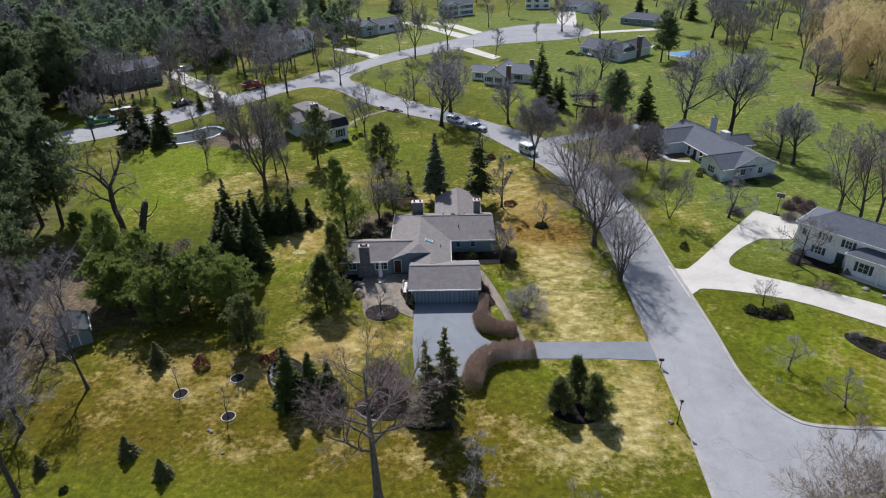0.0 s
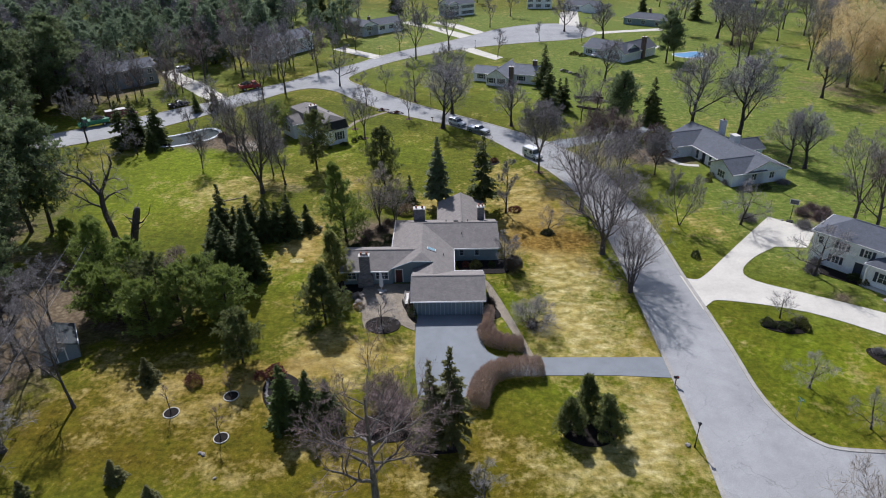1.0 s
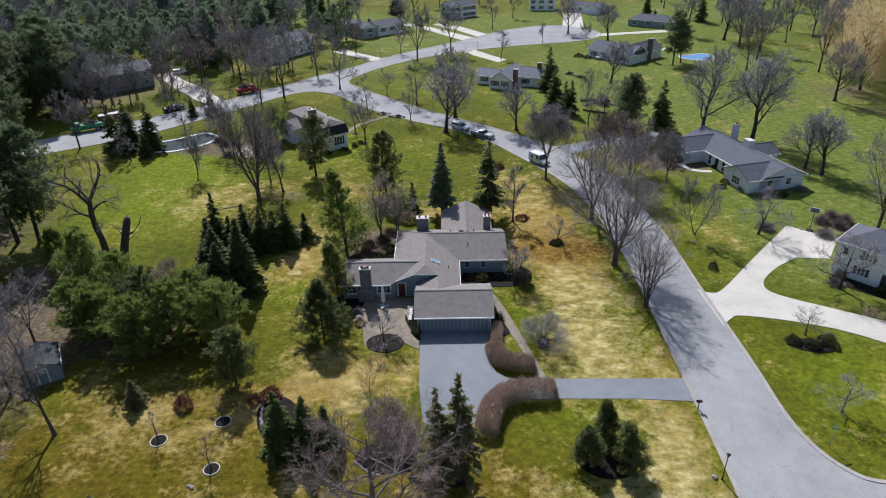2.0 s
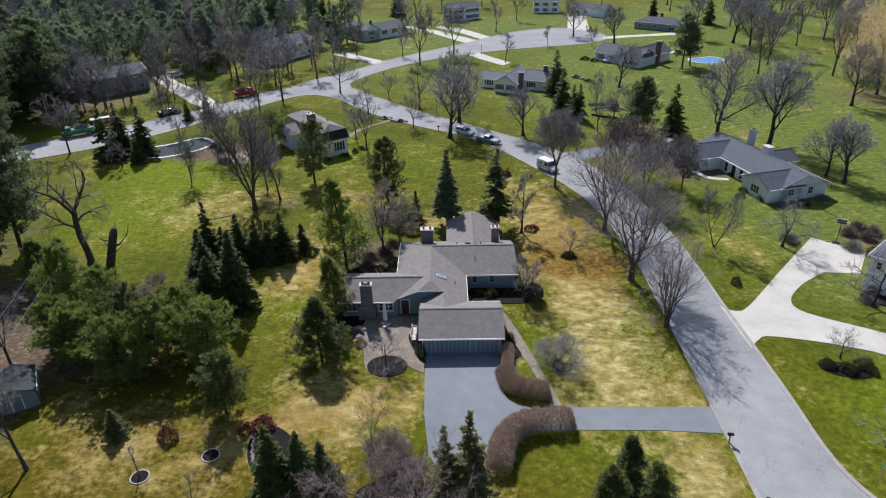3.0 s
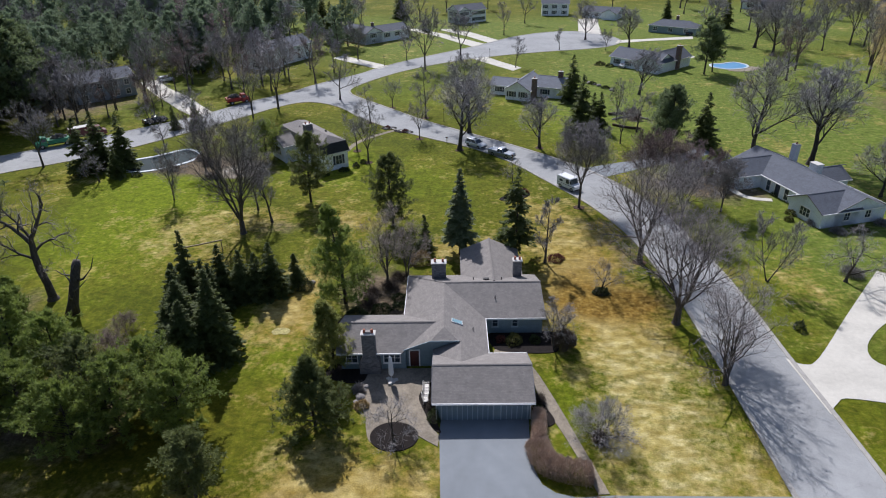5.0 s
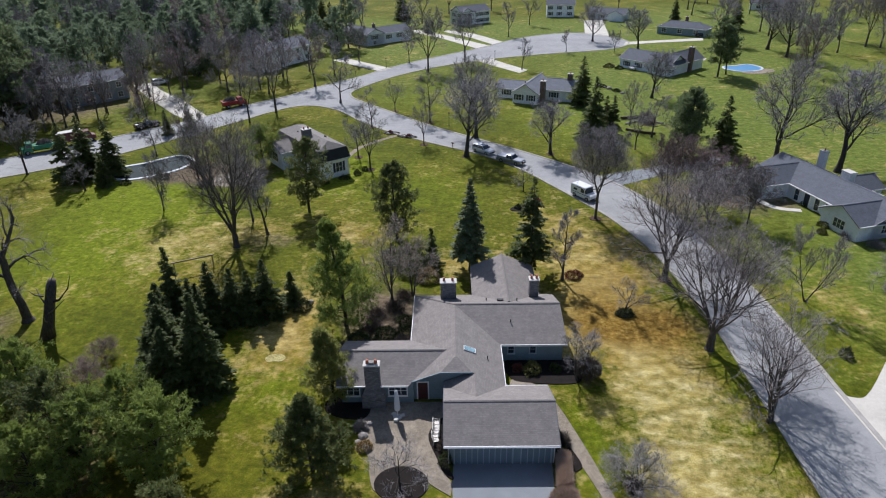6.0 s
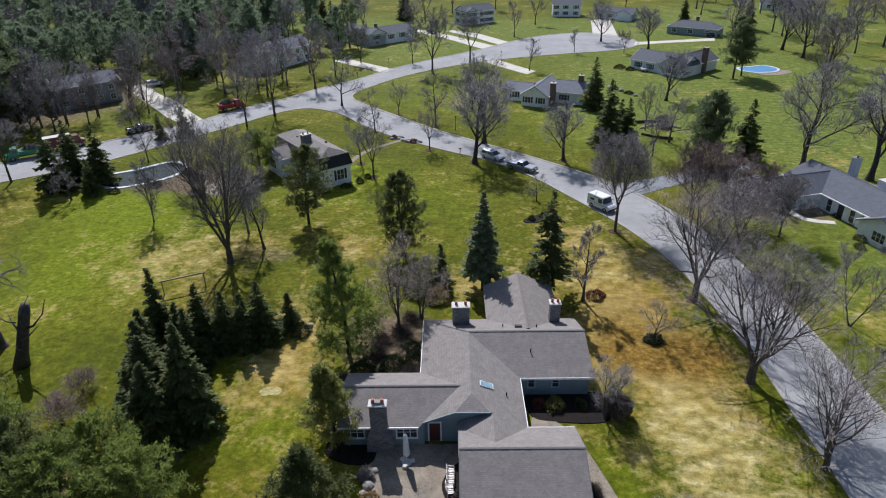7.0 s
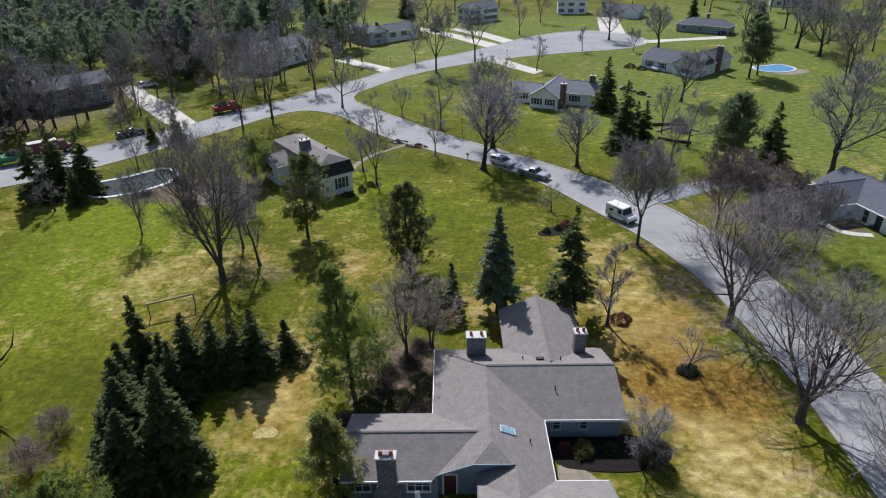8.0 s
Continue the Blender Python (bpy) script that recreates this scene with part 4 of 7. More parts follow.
def pine_meshes(seed, high, wide, mat=None, whorls=11, low=0.25, tufts=9, blade=0.42, full=1.0, lean=(0, 0), cone=False):
    """A pine: bare lower trunk, layered limbs, needles in brushes towards the tips."""
    rng = np.random.default_rng(seed)
    p, w, r = grow(rng, np.array([[0, 0, -0.1]]), np.array([[lean[0], lean[1], 1.0]]), np.array([high]), np.array([high * 0.015 + 0.04]), 8, 0.035, 0.05, 0.12)
    wood = [chain_tubes(p, r, 7)]
    limbs = whorls * 6
    s1, d1, rr, t = fork(rng, p, w, r, limbs, low, 0.985, 1.25, 0.15)
    tt = (t - low) / (1 - low)
    shape = np.clip(0.55 + 0.9 * tt, 0, 1) * np.clip(1.25 * (1 - tt) ** 0.6, 0.12, 1)
    if cone:
        shape = np.clip(1.03 - tt, 0.05, 1) ** 0.8
    l1 = wide * shape * rng.uniform(0.7 if cone else 0.55, 1.15, len(t))
    p1, w1, r1 = grow(rng, s1, d1, l1, np.minimum(rr * 0.4, 0.06), 4, 0.1, 0.06, 0.3)
    wood.append(chain_tubes(p1[::2], r1[::2], 3))
    s2, d2, r2, t2 = fork(rng, p1, w1, r1, tufts, 0.30, 1.0, 0.7, 0.25)
    l2 = np.maximum(np.repeat(l1, tufts) * 0.28, 0.25) * rng.uniform(0.6, 1.2, len(t2))
    p2, w2, r2 = grow(rng, s2, d2, l2, np.full(len(t2), 0.012), 2, 0.15, 0.12, 0.5)
    if full > 0.8:
        wood.append(chain_tubes(p2[::2], r2[::2], 3))
    k = int(13 * full)
    tips = np.concatenate([p2[1], p2[2]])
    ways = np.concatenate([w2[0], w2[1]])
    c = np.repeat(tips, k, 0) + rng.normal(0, 0.09, (len(tips) * k, 3))
    nd = unit(np.repeat(ways, k, 0) * 0.7 + rng.normal(0, 0.75, (len(tips) * k, 3)) + np.array([0, 0, 0.22]))
    ln_ = rng.uniform(0.6, 1.2, len(c)) * blade
    fv, ff = blades(c, nd, ln_, ln_ * 0.13, rng)
    v, f = join(wood)
    kz = high / max(fv[:, 2].max(), 1)
    sc = np.array([1, 1, kz])
    return mesh_np("trunk", v * sc, f, M_BARKD, True), mesh_np("crown", fv * sc, ff, mat or M_PINE)


def conifer(name, label, x, y, meshes, turn=0.0, grow_by=1.0, group=""):
    ob = thing(name, label, "conifer", group, m=pose(x, y, 0, 0, 0, turn) @ Matrix.Diagonal((grow_by, grow_by, grow_by, 1)))
    part("trunk", meshes[0], ob)
    part("crown", meshes[1], ob, "needle-covered boughs")
    return ob


def shrub_mesh(seed, rx, ry, high, mat, count=700, leaf=0.16, slim=0.38):
    """A rounded shrub: leaf clumps through an uneven volume."""
    rng = np.random.default_rng(seed)
    d = unit(rng.normal(0, 1, (count, 3)))
    d[:, 2] = np.abs(d[:, 2]) * 1.0 - 0.12
    lump = 0.82 + 0.16 * np.sin(d[:, 0] * 5 + seed) * np.cos(d[:, 1] * 4.3 + 2 * seed) + rng.normal(0, 0.06, count)
    rr = lump * (rng.uniform(0.1, 1.15, count) ** 0.7 if slim < 0.1 else rng.uniform(0.55, 1, count) ** 0.4)
    p = d * rr[:, None] * np.array([rx, ry, high])
    p[:, 2] = np.maximum(p[:, 2], 0.02)
    w = d * 0.8 + rng.normal(0, 0.6, (count, 3)) + np.array([0, 0, 0.35])
    ln_ = rng.uniform(0.6, 1.3, count) * leaf
    v, f = blades(p, w, ln_, ln_ * slim, rng)
    return mesh_np("shrub", v, f, mat)


def twiggy_mesh(seed, line, wide, high, mat, count=5000, blade=0.5):
    """A bare twiggy hedge along a plan line: upright twigs, dense at a rounded top."""
    rng = np.random.default_rng(seed)
    p = np.array(smooth_line(line, 8))
    t = rng.uniform(0, len(p) - 1.001, count)
    i = np.floor(t).astype(int)
    c = p[i] + (p[i + 1] - p[i]) * (t - i)[:, None]
    d = unit(p[i + 1] - p[i])
    nrm = np.stack([-d[:, 1], d[:, 0]], 1)
    endf = np.clip(np.minimum(t, len(p) - 1 - t) / (0.10 * len(p)), 0, 1)
    endf = np.sqrt(1 - (1 - endf) ** 2)
    o = rng.uniform(-1, 1, count)
    hz = high * np.sqrt(np.clip(1 - (np.abs(o) ** 2.6), 0.05, 1)) * (0.35 + 0.65 * endf)
    hz = hz * (1 + 0.09 * np.sin(t * 1.9 + seed) + 0.06 * np.sin(t * 4.7 + o * 3))
    z = hz * rng.uniform(0, 1, count) ** 0.5
    base = np.c_[c + nrm * (o * wide / 2 * (0.6 + 0.4 * endf))[:, None] * (0.75 + 0.25 * (z / high))[:, None], z * 0.9]
    w = np.c_[nrm * o[:, None] * 0.5, np.ones(count) * 0.9] + rng.normal(0, 0.35, (count, 3))
    ln_ = rng.uniform(0.4, 1.1, count) * blade
    v, f = blades(base, w, ln_, ln_ * 0.022 + 0.005, rng, 0.1)
    return mesh_np("hedge", v, f, mat)

# ---- houses ----
FACE = {"s": 0, "e": 90, "n": 180, "w": -90}


def window(house, x, y, z, w, h, face="s", shutters=False, bars=1, trim=None):
    """A window on a wall: frame with sill, panes with their bars, shutters."""
    m = pose(x, y, z, 0, 0, FACE[face])
    t = 0.09
    ring = []
    for sx, sz in ((-1, 0), (1, 0), (1, 1), (-1, 1), (-1, 0)):
        xo, xi = sx * (w / 2 + t), sx * w / 2
        zo, zi = (h + t, h) if sz else (-t, 0)
        ring.append([(xo, -0.07, zo), (xi, -0.07, zi), (xi, 0.05, zi), (xo, 0.05, zo)])
    win = part("window", Build().loft(ring, False).mesh("window", trim or M_TRIM), house, m=m)
    part("sill", Build().box(-w / 2 - t - 0.04, w / 2 + t + 0.04, -0.12, 0.05, -t - 0.06, -t - 0.002).mesh("sill", trim or M_TRIM), win)
    for k in range(1, bars + 1):
        c = -w / 2 + w * k / (bars + 1)
        part("mullion", Build().box(c - 0.03, c + 0.03, -0.045, 0.04, 0, h).mesh("mullion", trim or M_TRIM), win)
    part("crossbar", Build().box(-w / 2, w / 2, -0.04, 0.045, h / 2 - 0.02, h / 2 + 0.02).mesh("crossbar", trim or M_TRIM), win)
    for k in range(bars + 1):
        a = -w / 2 + w * k / (bars + 1)
        part("pane", Build().box(a + 0.03, a + w / (bars + 1) - 0.03, -0.02, 0.0, 0, h).mesh("pane", M_GLASS), win)
    if shutters:
        for s in (-1, 1):
            sh = Build()
            c = s * (w / 2 + t + 0.24)
            sh.box(c - 0.2, c + 0.2, -0.06, 0.02, -0.05, h + 0.05, 0.015)
            part("shutter", sh.mesh("shutter", M_SHUT), win, "dark navy shutter")
    return win


def house_door(house, x, y, w, h, face, mat, label, z=0.1):
    m = pose(x, y, z, 0, 0, FACE[face])
    b = Build().box(-w / 2, w / 2, -0.05, 0.02, 0, h)
    for zz in (0.2, 0.85, 1.4):
        for s in (-1, 1):
            b.box(s * w / 4 - w * 0.17, s * w / 4 + w * 0.17, -0.07, -0.04, zz, zz + 0.42)
    d = part("door", b.mesh("door", mat), house, label, m)
    f = Build().box(-w / 2 - 0.12, -w / 2, -0.09, 0.02, 0, h + 0.12).box(w / 2, w / 2 + 0.12, -0.09, 0.02, 0, h + 0.12).box(-w / 2, w / 2, -0.09, 0.02, h, h + 0.12)
    part("door_frame", f.mesh("door_frame", M_TRIM), d)
    part("door_handle", Build().tube([(w * 0.38, -0.12, 1.0), (w * 0.38, -0.05, 1.0)], 0.035).mesh("door_handle", M_METAL), d)
    return d


def swap(p, axis):
    """From ridge-wise coordinates (along, across, up) to the house's."""
    return [(a, b, z) if axis == "x" else (b, a, z) for a, b, z in p]


def slope(house, pts, mat, thick=0.14):
    n = Vector(pts[1]) - Vector(pts[0])
    if n.cross(Vector(pts[2]) - Vector(pts[0])).z < 0:
        pts = pts[::-1]
    part("roof_slope", Build().slab(pts, thick).mesh("roof_slope", mat), house)


def board(house, p, q, high=0.13, mat=None, thick=0.035):
    """A fascia or rake board between two points."""
    p, q = Vector(p), Vector(q)
    d = (q - p)
    s = Vector((-d.y, d.x, 0)).normalized() * thick
    up = Vector((0, 0, 0.03))
    dn = Vector((0, 0, -high))
    b = Build().loft([[p - s + dn, p + s + dn, p + s + up, p - s + up], [q - s + dn, q + s + dn, q + s + up, q - s + up]])
    part("fascia", b.mesh("fascia", mat or M_TRIM), house)


def ridge_cap(house, p, q, mat):
    p, q = Vector(p), Vector(q)
    d = (q - p).normalized()
    s = Vector((-d.y, d.x, 0)).normalized()
    b, alike = Build(), []
    near = house.matrix_basis.translation.length < 75
    n = max(2, int((q - p).length / 0.45)) if near else 1
    for i in range(n):
        a, c = p + (q - p) * (i / n), p + (q - p) * ((i + 1.12) / n)
        k = 0.03 + 0.012 * (i % 2)
        ring = lambda o: [o - s * 0.15 + Vector((0, 0, -0.03)), o - s * 0.13 + Vector((0, 0, k - 0.035)), o + Vector((0, 0, k + 0.02)), o + s * 0.13 + Vector((0, 0, k - 0.035)), o + s * 0.15 + Vector((0, 0, -0.03))]
        if near:
            if i < 2:
                alike.append(Build().loft([[v_ - a for v_ in ring(a)], [v_ - a for v_ in ring(c)]]).mesh("ridge_tile", mat))
            part("ridge_tile", alike[i % 2], house, m=Matrix.Translation(a))
        else:
            b.loft([ring(a), ring(c)])
    if not near:
        part("ridge_cap", b.mesh("ridge_cap", mat), house)


def wing(house, axis, a0, a1, b0, b1, eave, rise, wall, roof, over=0.4, hip0=False, hip1=False, trim=True, cap=None):
    """One wing: walls, two or four roof slopes with thickness, boards and ridge."""
    bm_, hi = (b0 + b1) / 2, eave + rise
    half = (b1 - b0) / 2
    r0, r1 = a0 + (half if hip0 else 0), a1 - (half if hip1 else 0)
    mx, my = roof if axis == "x" else (roof[1], roof[0])
    slope(house, swap([(a0, b0, eave), (a1, b0, eave), (r1, bm_, hi), (r0, bm_, hi)], axis), mx)
    slope(house, swap([(a0, b1, eave), (a1, b1, eave), (r1, bm_, hi), (r0, bm_, hi)], axis), mx)
    if hip0:
        slope(house, swap([(a0, b0, eave), (a0, b1, eave), (r0, bm_, hi)], axis), my)
    if hip1:
        slope(house, swap([(a1, b0, eave), (a1, b1, eave), (r1, bm_, hi)], axis), my)
    w0, w1, c0, c1 = a0 + over, a1 - over, b0 + over, b1 - over
    zt = eave + rise * over / half - 0.1
    prof = [(c0, 0.0), (c1, 0.0), (c1, zt)] + ([] if hip0 and hip1 else [(bm_, hi - 0.16)]) + [(c0, zt)]
    if hip0 != hip1:
        prof = [(c0, 0.0), (c1, 0.0), (c1, zt), (c0, zt)]
    bld = Build().loft([swap([(w0, b, z) for b, z in prof], axis), swap([(w1, b, z) for b, z in prof], axis)])
    part("wall", bld.mesh("wall", wall), house)
    if trim:
        for b in (b0, b1):
            board(house, *swap([(a0, b, eave), (a1, b, eave)], axis))
        for a, hp in ((a0, hip0), (a1, hip1)):
            if hp:
                board(house, *swap([(a, b0, eave), (a, b1, eave)], axis))
            else:
                for b in (b0, b1):
                    board(house, *swap([(a, b, eave), (a, bm_, hi)], axis), mat=M_RAKE, high=0.12)
    ridge_cap(house, *swap([(r0, bm_, hi), (r1, bm_, hi)], axis), cap or mx)


def chimney(house, x, y, w, d, z0, z1, mat, pots=2, cap=True, label=""):
    b = Build().box(x - w / 2, x + w / 2, y - d / 2, y + d / 2, z0, z1)
    ch = part("chimney", b.mesh("chimney", mat), house, label)
    if cap:
        part("chimney_cap", Build().box(x - w / 2 - 0.09, x + w / 2 + 0.09, y - d / 2 - 0.09, y + d / 2 + 0.09, z1, z1 + 0.10, 0.03).mesh("chimney_cap", M_CAPST), ch, "pale stone cap")
    for k in range(pots):
        px = x + (k - (pots - 1) / 2) * w * 0.55
        part("flue", Build().tube([(px, y, z1 + 0.1), (px, y, z1 + 0.5)], [0.15, 0.13], 10).mesh("flue", M_CLAY), ch, "clay flue pot")
    return ch


# the grey-roofed ranch house with the three-bay garage
home = thing("house", "rambling one-storey house with grey shingle roofs and blue-grey siding", "house", m=pose(0, 0, 0, 0, 0, 3.38))
SH = (M_SHX, M_SHY)
EV = 2.35
wing(home, "x", -4.95, 4.95, 0, 7.85, EV, 1.6, M_SIDE_B, SH)
slope(home, [(-15.3, 7.9, EV), (-8.35, 7.9, EV), (-4.6, 11.6, 3.87), (-15.3, 11.6, 3.87)], M_SHX)
slope(home, [(-15.3, 15.3, EV), (-8.3, 15.3, EV), (-4.6, 11.6, 3.87), (-15.3, 11.6, 3.87)], M_SHX)
ridge_cap(home, (-15.3, 11.6, 3.88), (-4.7, 11.6, 3.88), M_SHX)
board(home, (-15.3, 7.9, EV), (-8.35, 7.9, EV), 0.16)
for yy in (7.9, 15.3):
    board(home, (-15.3, yy, EV), (-15.3, 11.6, 3.87), 0.12, M_RAKE)
lw = Build().loft([[(xx, 8.3, 0), (xx, 14.9, 0), (xx, 14.9, 2.4), (xx, 11.6, 3.7), (xx, 8.3, 2.4)] for xx in (-14.9, -7.9)])
part("wall", lw.mesh("wall", M_SIDE_B), home)
wing(home, "y", 20.0, 31.2, -1.7, 6.25, EV, 1.75, M_SIDE_B, SH, trim=False)
NS = 0.404
# long cross roof with the clipped gable over the entrance
slope(home, [(-3.75, 10.1, 4.25), (-2.25, 8.3, 3.644), (-2.0, 8.3, 3.543), (-2.0, 4.6, 3.543), (0.98, 4.6, 2.34), (0.98, 16.5, 2.34), (-3.75, 19.38, 4.25)], M_SHY)
slope(home, [(-3.75, 10.1, 4.25), (-3.75, 19.38, 4.25), (-8.45, 24.3, 2.35), (-8.45, 8.3, 2.35), (-5.25, 8.3, 3.644)], M_SHY)
slope(home, [(-5.25, 8.3, 3.644), (-2.25, 8.3, 3.644), (-3.75, 10.1, 4.25)], M_SHX)
slope(home, [(-2.0, 8.6, 3.543), (-2.0, 4.6, 3.543), (-5.0, 4.6, 2.33), (-5.0, 8.6, 2.33)], M_SHY)
slope(home, [(-3.75, 19.3, 4.27), (7.75, 19.3, 4.3), (7.95, 14.3, EV), (0.9, 14.3, EV)], M_SHX)
slope(home, [(-3.8, 19.34, 4.27), (7.75, 19.3, 4.3), (7.75, 24.3, EV), (-8.45, 24.3, EV)], M_SHX)
ridge_cap(home, (-3.75, 19.33, 4.28), (7.75, 19.3, 4.31), M_SHX)
ridge_cap(home, (-3.75, 19.36, 4.27), (-8.4, 24.25, 2.38), M_SHX)
for p, q in (((0.98, 7.85, EV), (0.98, 14.3, EV)), ((0.98, 14.3, EV), (7.95, 14.3, EV)), ((-8.45, 15.3, EV), (-8.45, 24.3, EV)), ((-8.45, 8.28, 2.35), (-5.25, 8.28, 3.64)), ((-5.25, 8.28, 3.64), (-2.2, 8.28, 3.64))):
    board(home, p, q, 0.14 if p[1] == 8.28 else 0.2, M_SIDE_B if p[1] == 8.28 else None)
part("wall", Build().box(-8.0, 0.6, 8.75, 15.0, 0, 2.3).mesh("wall", M_SIDE_B), home)
gable = Build().loft([[(-8.0, yy, 2.2), (0.3, yy, 2.2), (0.3, yy, 2.4), (-2.2, yy, 3.5), (-5.2, yy, 3.5), (-8.0, yy, 2.4)] for yy in (8.72, 9.0)])
part("wall", gable.mesh("wall", M_SIDE_B), home)
part("wall", Build().box(-4.6, 0.6, 7.0, 9.0, 0, 2.3).mesh("wall", M_SIDE_B), home)
part("wall", Build().box(-8.05, 7.55, 14.7, 23.9, 0, 2.4).mesh("wall", M_SIDE_B), home)
endw = Build().loft([[(xx, 14.8, 2.3), (xx, 23.8, 2.3), (xx, 19.3, 4.1)] for xx in (7.3, 7.54)])
part("wall", endw.mesh("wall", M_SIDE_B), home)
# three garage bays: a double door and a single one
for x0, x1, n in ((-4.0, 0.95, 10), (1.75, 4.25, 5)):
    gd = part("garage_door", Build().box(x0, x1, 0.36, 0.44, 0.03, 2.12).mesh("garage_door", M_GDOOR), home, "grey-blue panelled garage door")
    step = (x1 - x0) / n
    for k in range(n):
        c = x0 + step * (k + 0.5)
        for z0, z1 in ((0.12, 1.38), (1.46, 2.04)):
            part("door_panel", Build().box(c - step * 0.40, c + step * 0.40, 0.345, 0.37, z0, z1, 0.01).mesh("door_panel", M_GDOOR), gd)
        part("batten", Build().box(c + step * 0.5 - 0.035, c + step * 0.5 + 0.035, 0.325, 0.37, 0.05, 2.1).mesh("batten", M_GDOOR2), gd)
    for xx in (x0 - 0.1, x1):
        part("door_frame", Build().box(xx, xx + 0.1, 0.3, 0.44, 0.03, 2.2).mesh("door_frame", M_GDOOR2), gd)
part("gutter", Build().tube([(-4.95, -0.09, 2.30), (4.95, -0.09, 2.28)], 0.045).mesh("gutter", M_TRIM), home)
for xx in (-4.55, 4.55):
    part("downpipe", Build().tube([(xx, -0.05, 2.25), (xx, 0.36, 2.0), (xx, 0.36, 0.1)], 0.045).mesh("downpipe", M_TRIM), home)
house_door(home, -7.0, 8.72, 0.95, 2.05, "s", M_RDOOR, "dark red front door with white frame")
for x, w in ((-9.4, 1.7), (-14.0, 1.7)):
    window(home, x, 8.3, 0.95, w, 1.15, "s", bars=2)
for x in (2.1, 4.4):
    window(home, x, 14.7, 1.05, 0.6, 0.95, "s", bars=0, trim=M_GDOOR2)
window(home, 7.55, 17.5, 0.9, 1.2, 1.2, "e")
window(home, 4.6, 5.0, 0.9, 1.0, 1.1, "e")
window(home, -4.6, 4.2, 0.9, 1.0, 1.1, "w")
window(home, -1.3, 27, 0.9, 1.4, 1.2, "w")
window(home, -8.05, 20.5, 0.9, 1.4, 1.2, "w")
# chimneys: the broad front one steps in above the eave
fc = Build().loft([[(cx - w, 8.35 - d, z), (cx + w, 8.35 - d, z), (cx + w, 8.35, z), (cx - w, 8.35, z)] for cx, w, d, z in
                   ((-11.7, 1.12, 0.95, 0), (-11.7, 1.12, 0.95, 1.5), (-11.7, 0.70, 0.78, 2.3), (-11.7, 0.70, 0.78, 4.95))])
front_chimney = part("chimney", fc.mesh("chimney", M_STONE), home, "broad grey stone chimney with stepped shoulders")
part("chimney_cap", Build().box(-12.5, -10.9, 7.48, 8.44, 4.95, 5.08, 0.03).mesh("chimney_cap", M_CAPST), front_chimney, "pale stone cap")
for xx in (-12.1, -11.3):
    part("flue", Build().tube([(xx, 7.95, 5.05), (xx, 7.95, 5.5)], [0.16, 0.13], 10).mesh("flue", M_CLAY), front_chimney, "clay flue pot")
part("flue_hood", Build().box(-11.98, -11.42, 7.7, 8.2, 5.05, 5.3, 0.05).mesh("flue_hood", M_ROCK), front_chimney)
chimney(home, -4.45, 22.4, 1.75, 1.0, 2.0, 5.35, M_STONE, 2, True, "grey stone chimney with a pale cap")
chimney(home, 5.35, 23.0, 1.05, 0.9, 2.0, 5.2, M_STONE, 2, True, "grey stone chimney with a white cap and clay pots")
# skylight, vents
sk = part("skylight", Build().slab([(-2.95, 11.4, 4.03), (-1.75, 11.4, 3.55), (-1.75, 12.1, 3.55), (-2.95, 12.1, 4.03)], 0.1).mesh("skylight", M_TRIM), home, "tilted skylight")
part("pane", Build().slab([(-2.88, 11.46, 4.025), (-1.82, 11.46, 3.60), (-1.82, 12.04, 3.60), (-2.88, 12.04, 4.025)], 0.03).mesh("pane", M_SKYL), sk, "pale blue glass")
for x, y, z in ((-0.6, 11.2, 2.98), (2.2, 17.0, 3.42), (3.2, 20.6, 3.8), (-0.2, 21.0, 3.6)):
    part("roof_vent", Build().tube([(x, y, z - 0.1), (x, y, z + 0.35)], 0.06, 8).mesh("roof_vent", M_METAL), home)
part("roof_vent", Build().box(1.0, 1.7, 20.5, 20.9, 3.6, 3.98, 0.04).mesh("roof_vent", M_METAL), home)

RG = (M_RGX, M_RGY)
# white colonial beside the horseshoe drive
col = thing("house", "white two-storey house with navy shutters and blue-grey roof", "house", m=pose(53.1, 16.7, 0, 0, 0, -46.3))
wing(col, "x", -0.5, 22, -0.5, 7.3, 5.0, 1.9, M_SIDE_W, RG, hip0=True, hip1=True)
wing(col, "x", 7.6, 21, -2.0, 6.0, 3.3, 2.3, M_SIDE_W, RG, over=0.6, hip0=True, hip1=True)
for x in (3.9, 7.2):
    window(col, x, -0.1, 3.3, 0.85, 1.1, "s", True)
window(col, 3.5, -0.1, 1.0, 0.9, 1.1, "s", True)
window(col, 1.0, -0.1, 3.3, 0.6, 1.0, "s", False, bars=0)
house_door(col, 6.6, -0.1, 1.1, 2.1, "s", M_SHUT, "navy front door")
for x in (10.2, 14.5, 18.5):
    window(col, x, -1.4, 1.0, 1.3, 1.4, "s", True)
for x in (8.1, 12.3, 16.4):
    part("column", Build().tube([(x, -1.8, 0), (x, -1.8, 0.25), (x, -1.8, 3.1), (x, -1.8, 3.25)], [0.24, 0.17, 0.15, 0.22], 12).mesh("column", M_TRIM), col, "tall white porch column")
part("porch_step", Build().box(7.8, 20.6, -2.3, -1.4, 0, 0.16, 0.02).mesh("porch_step", M_CONC), col)
window(col, -0.1, 3.4, 3.25, 1.1, 1.3, "w", True)

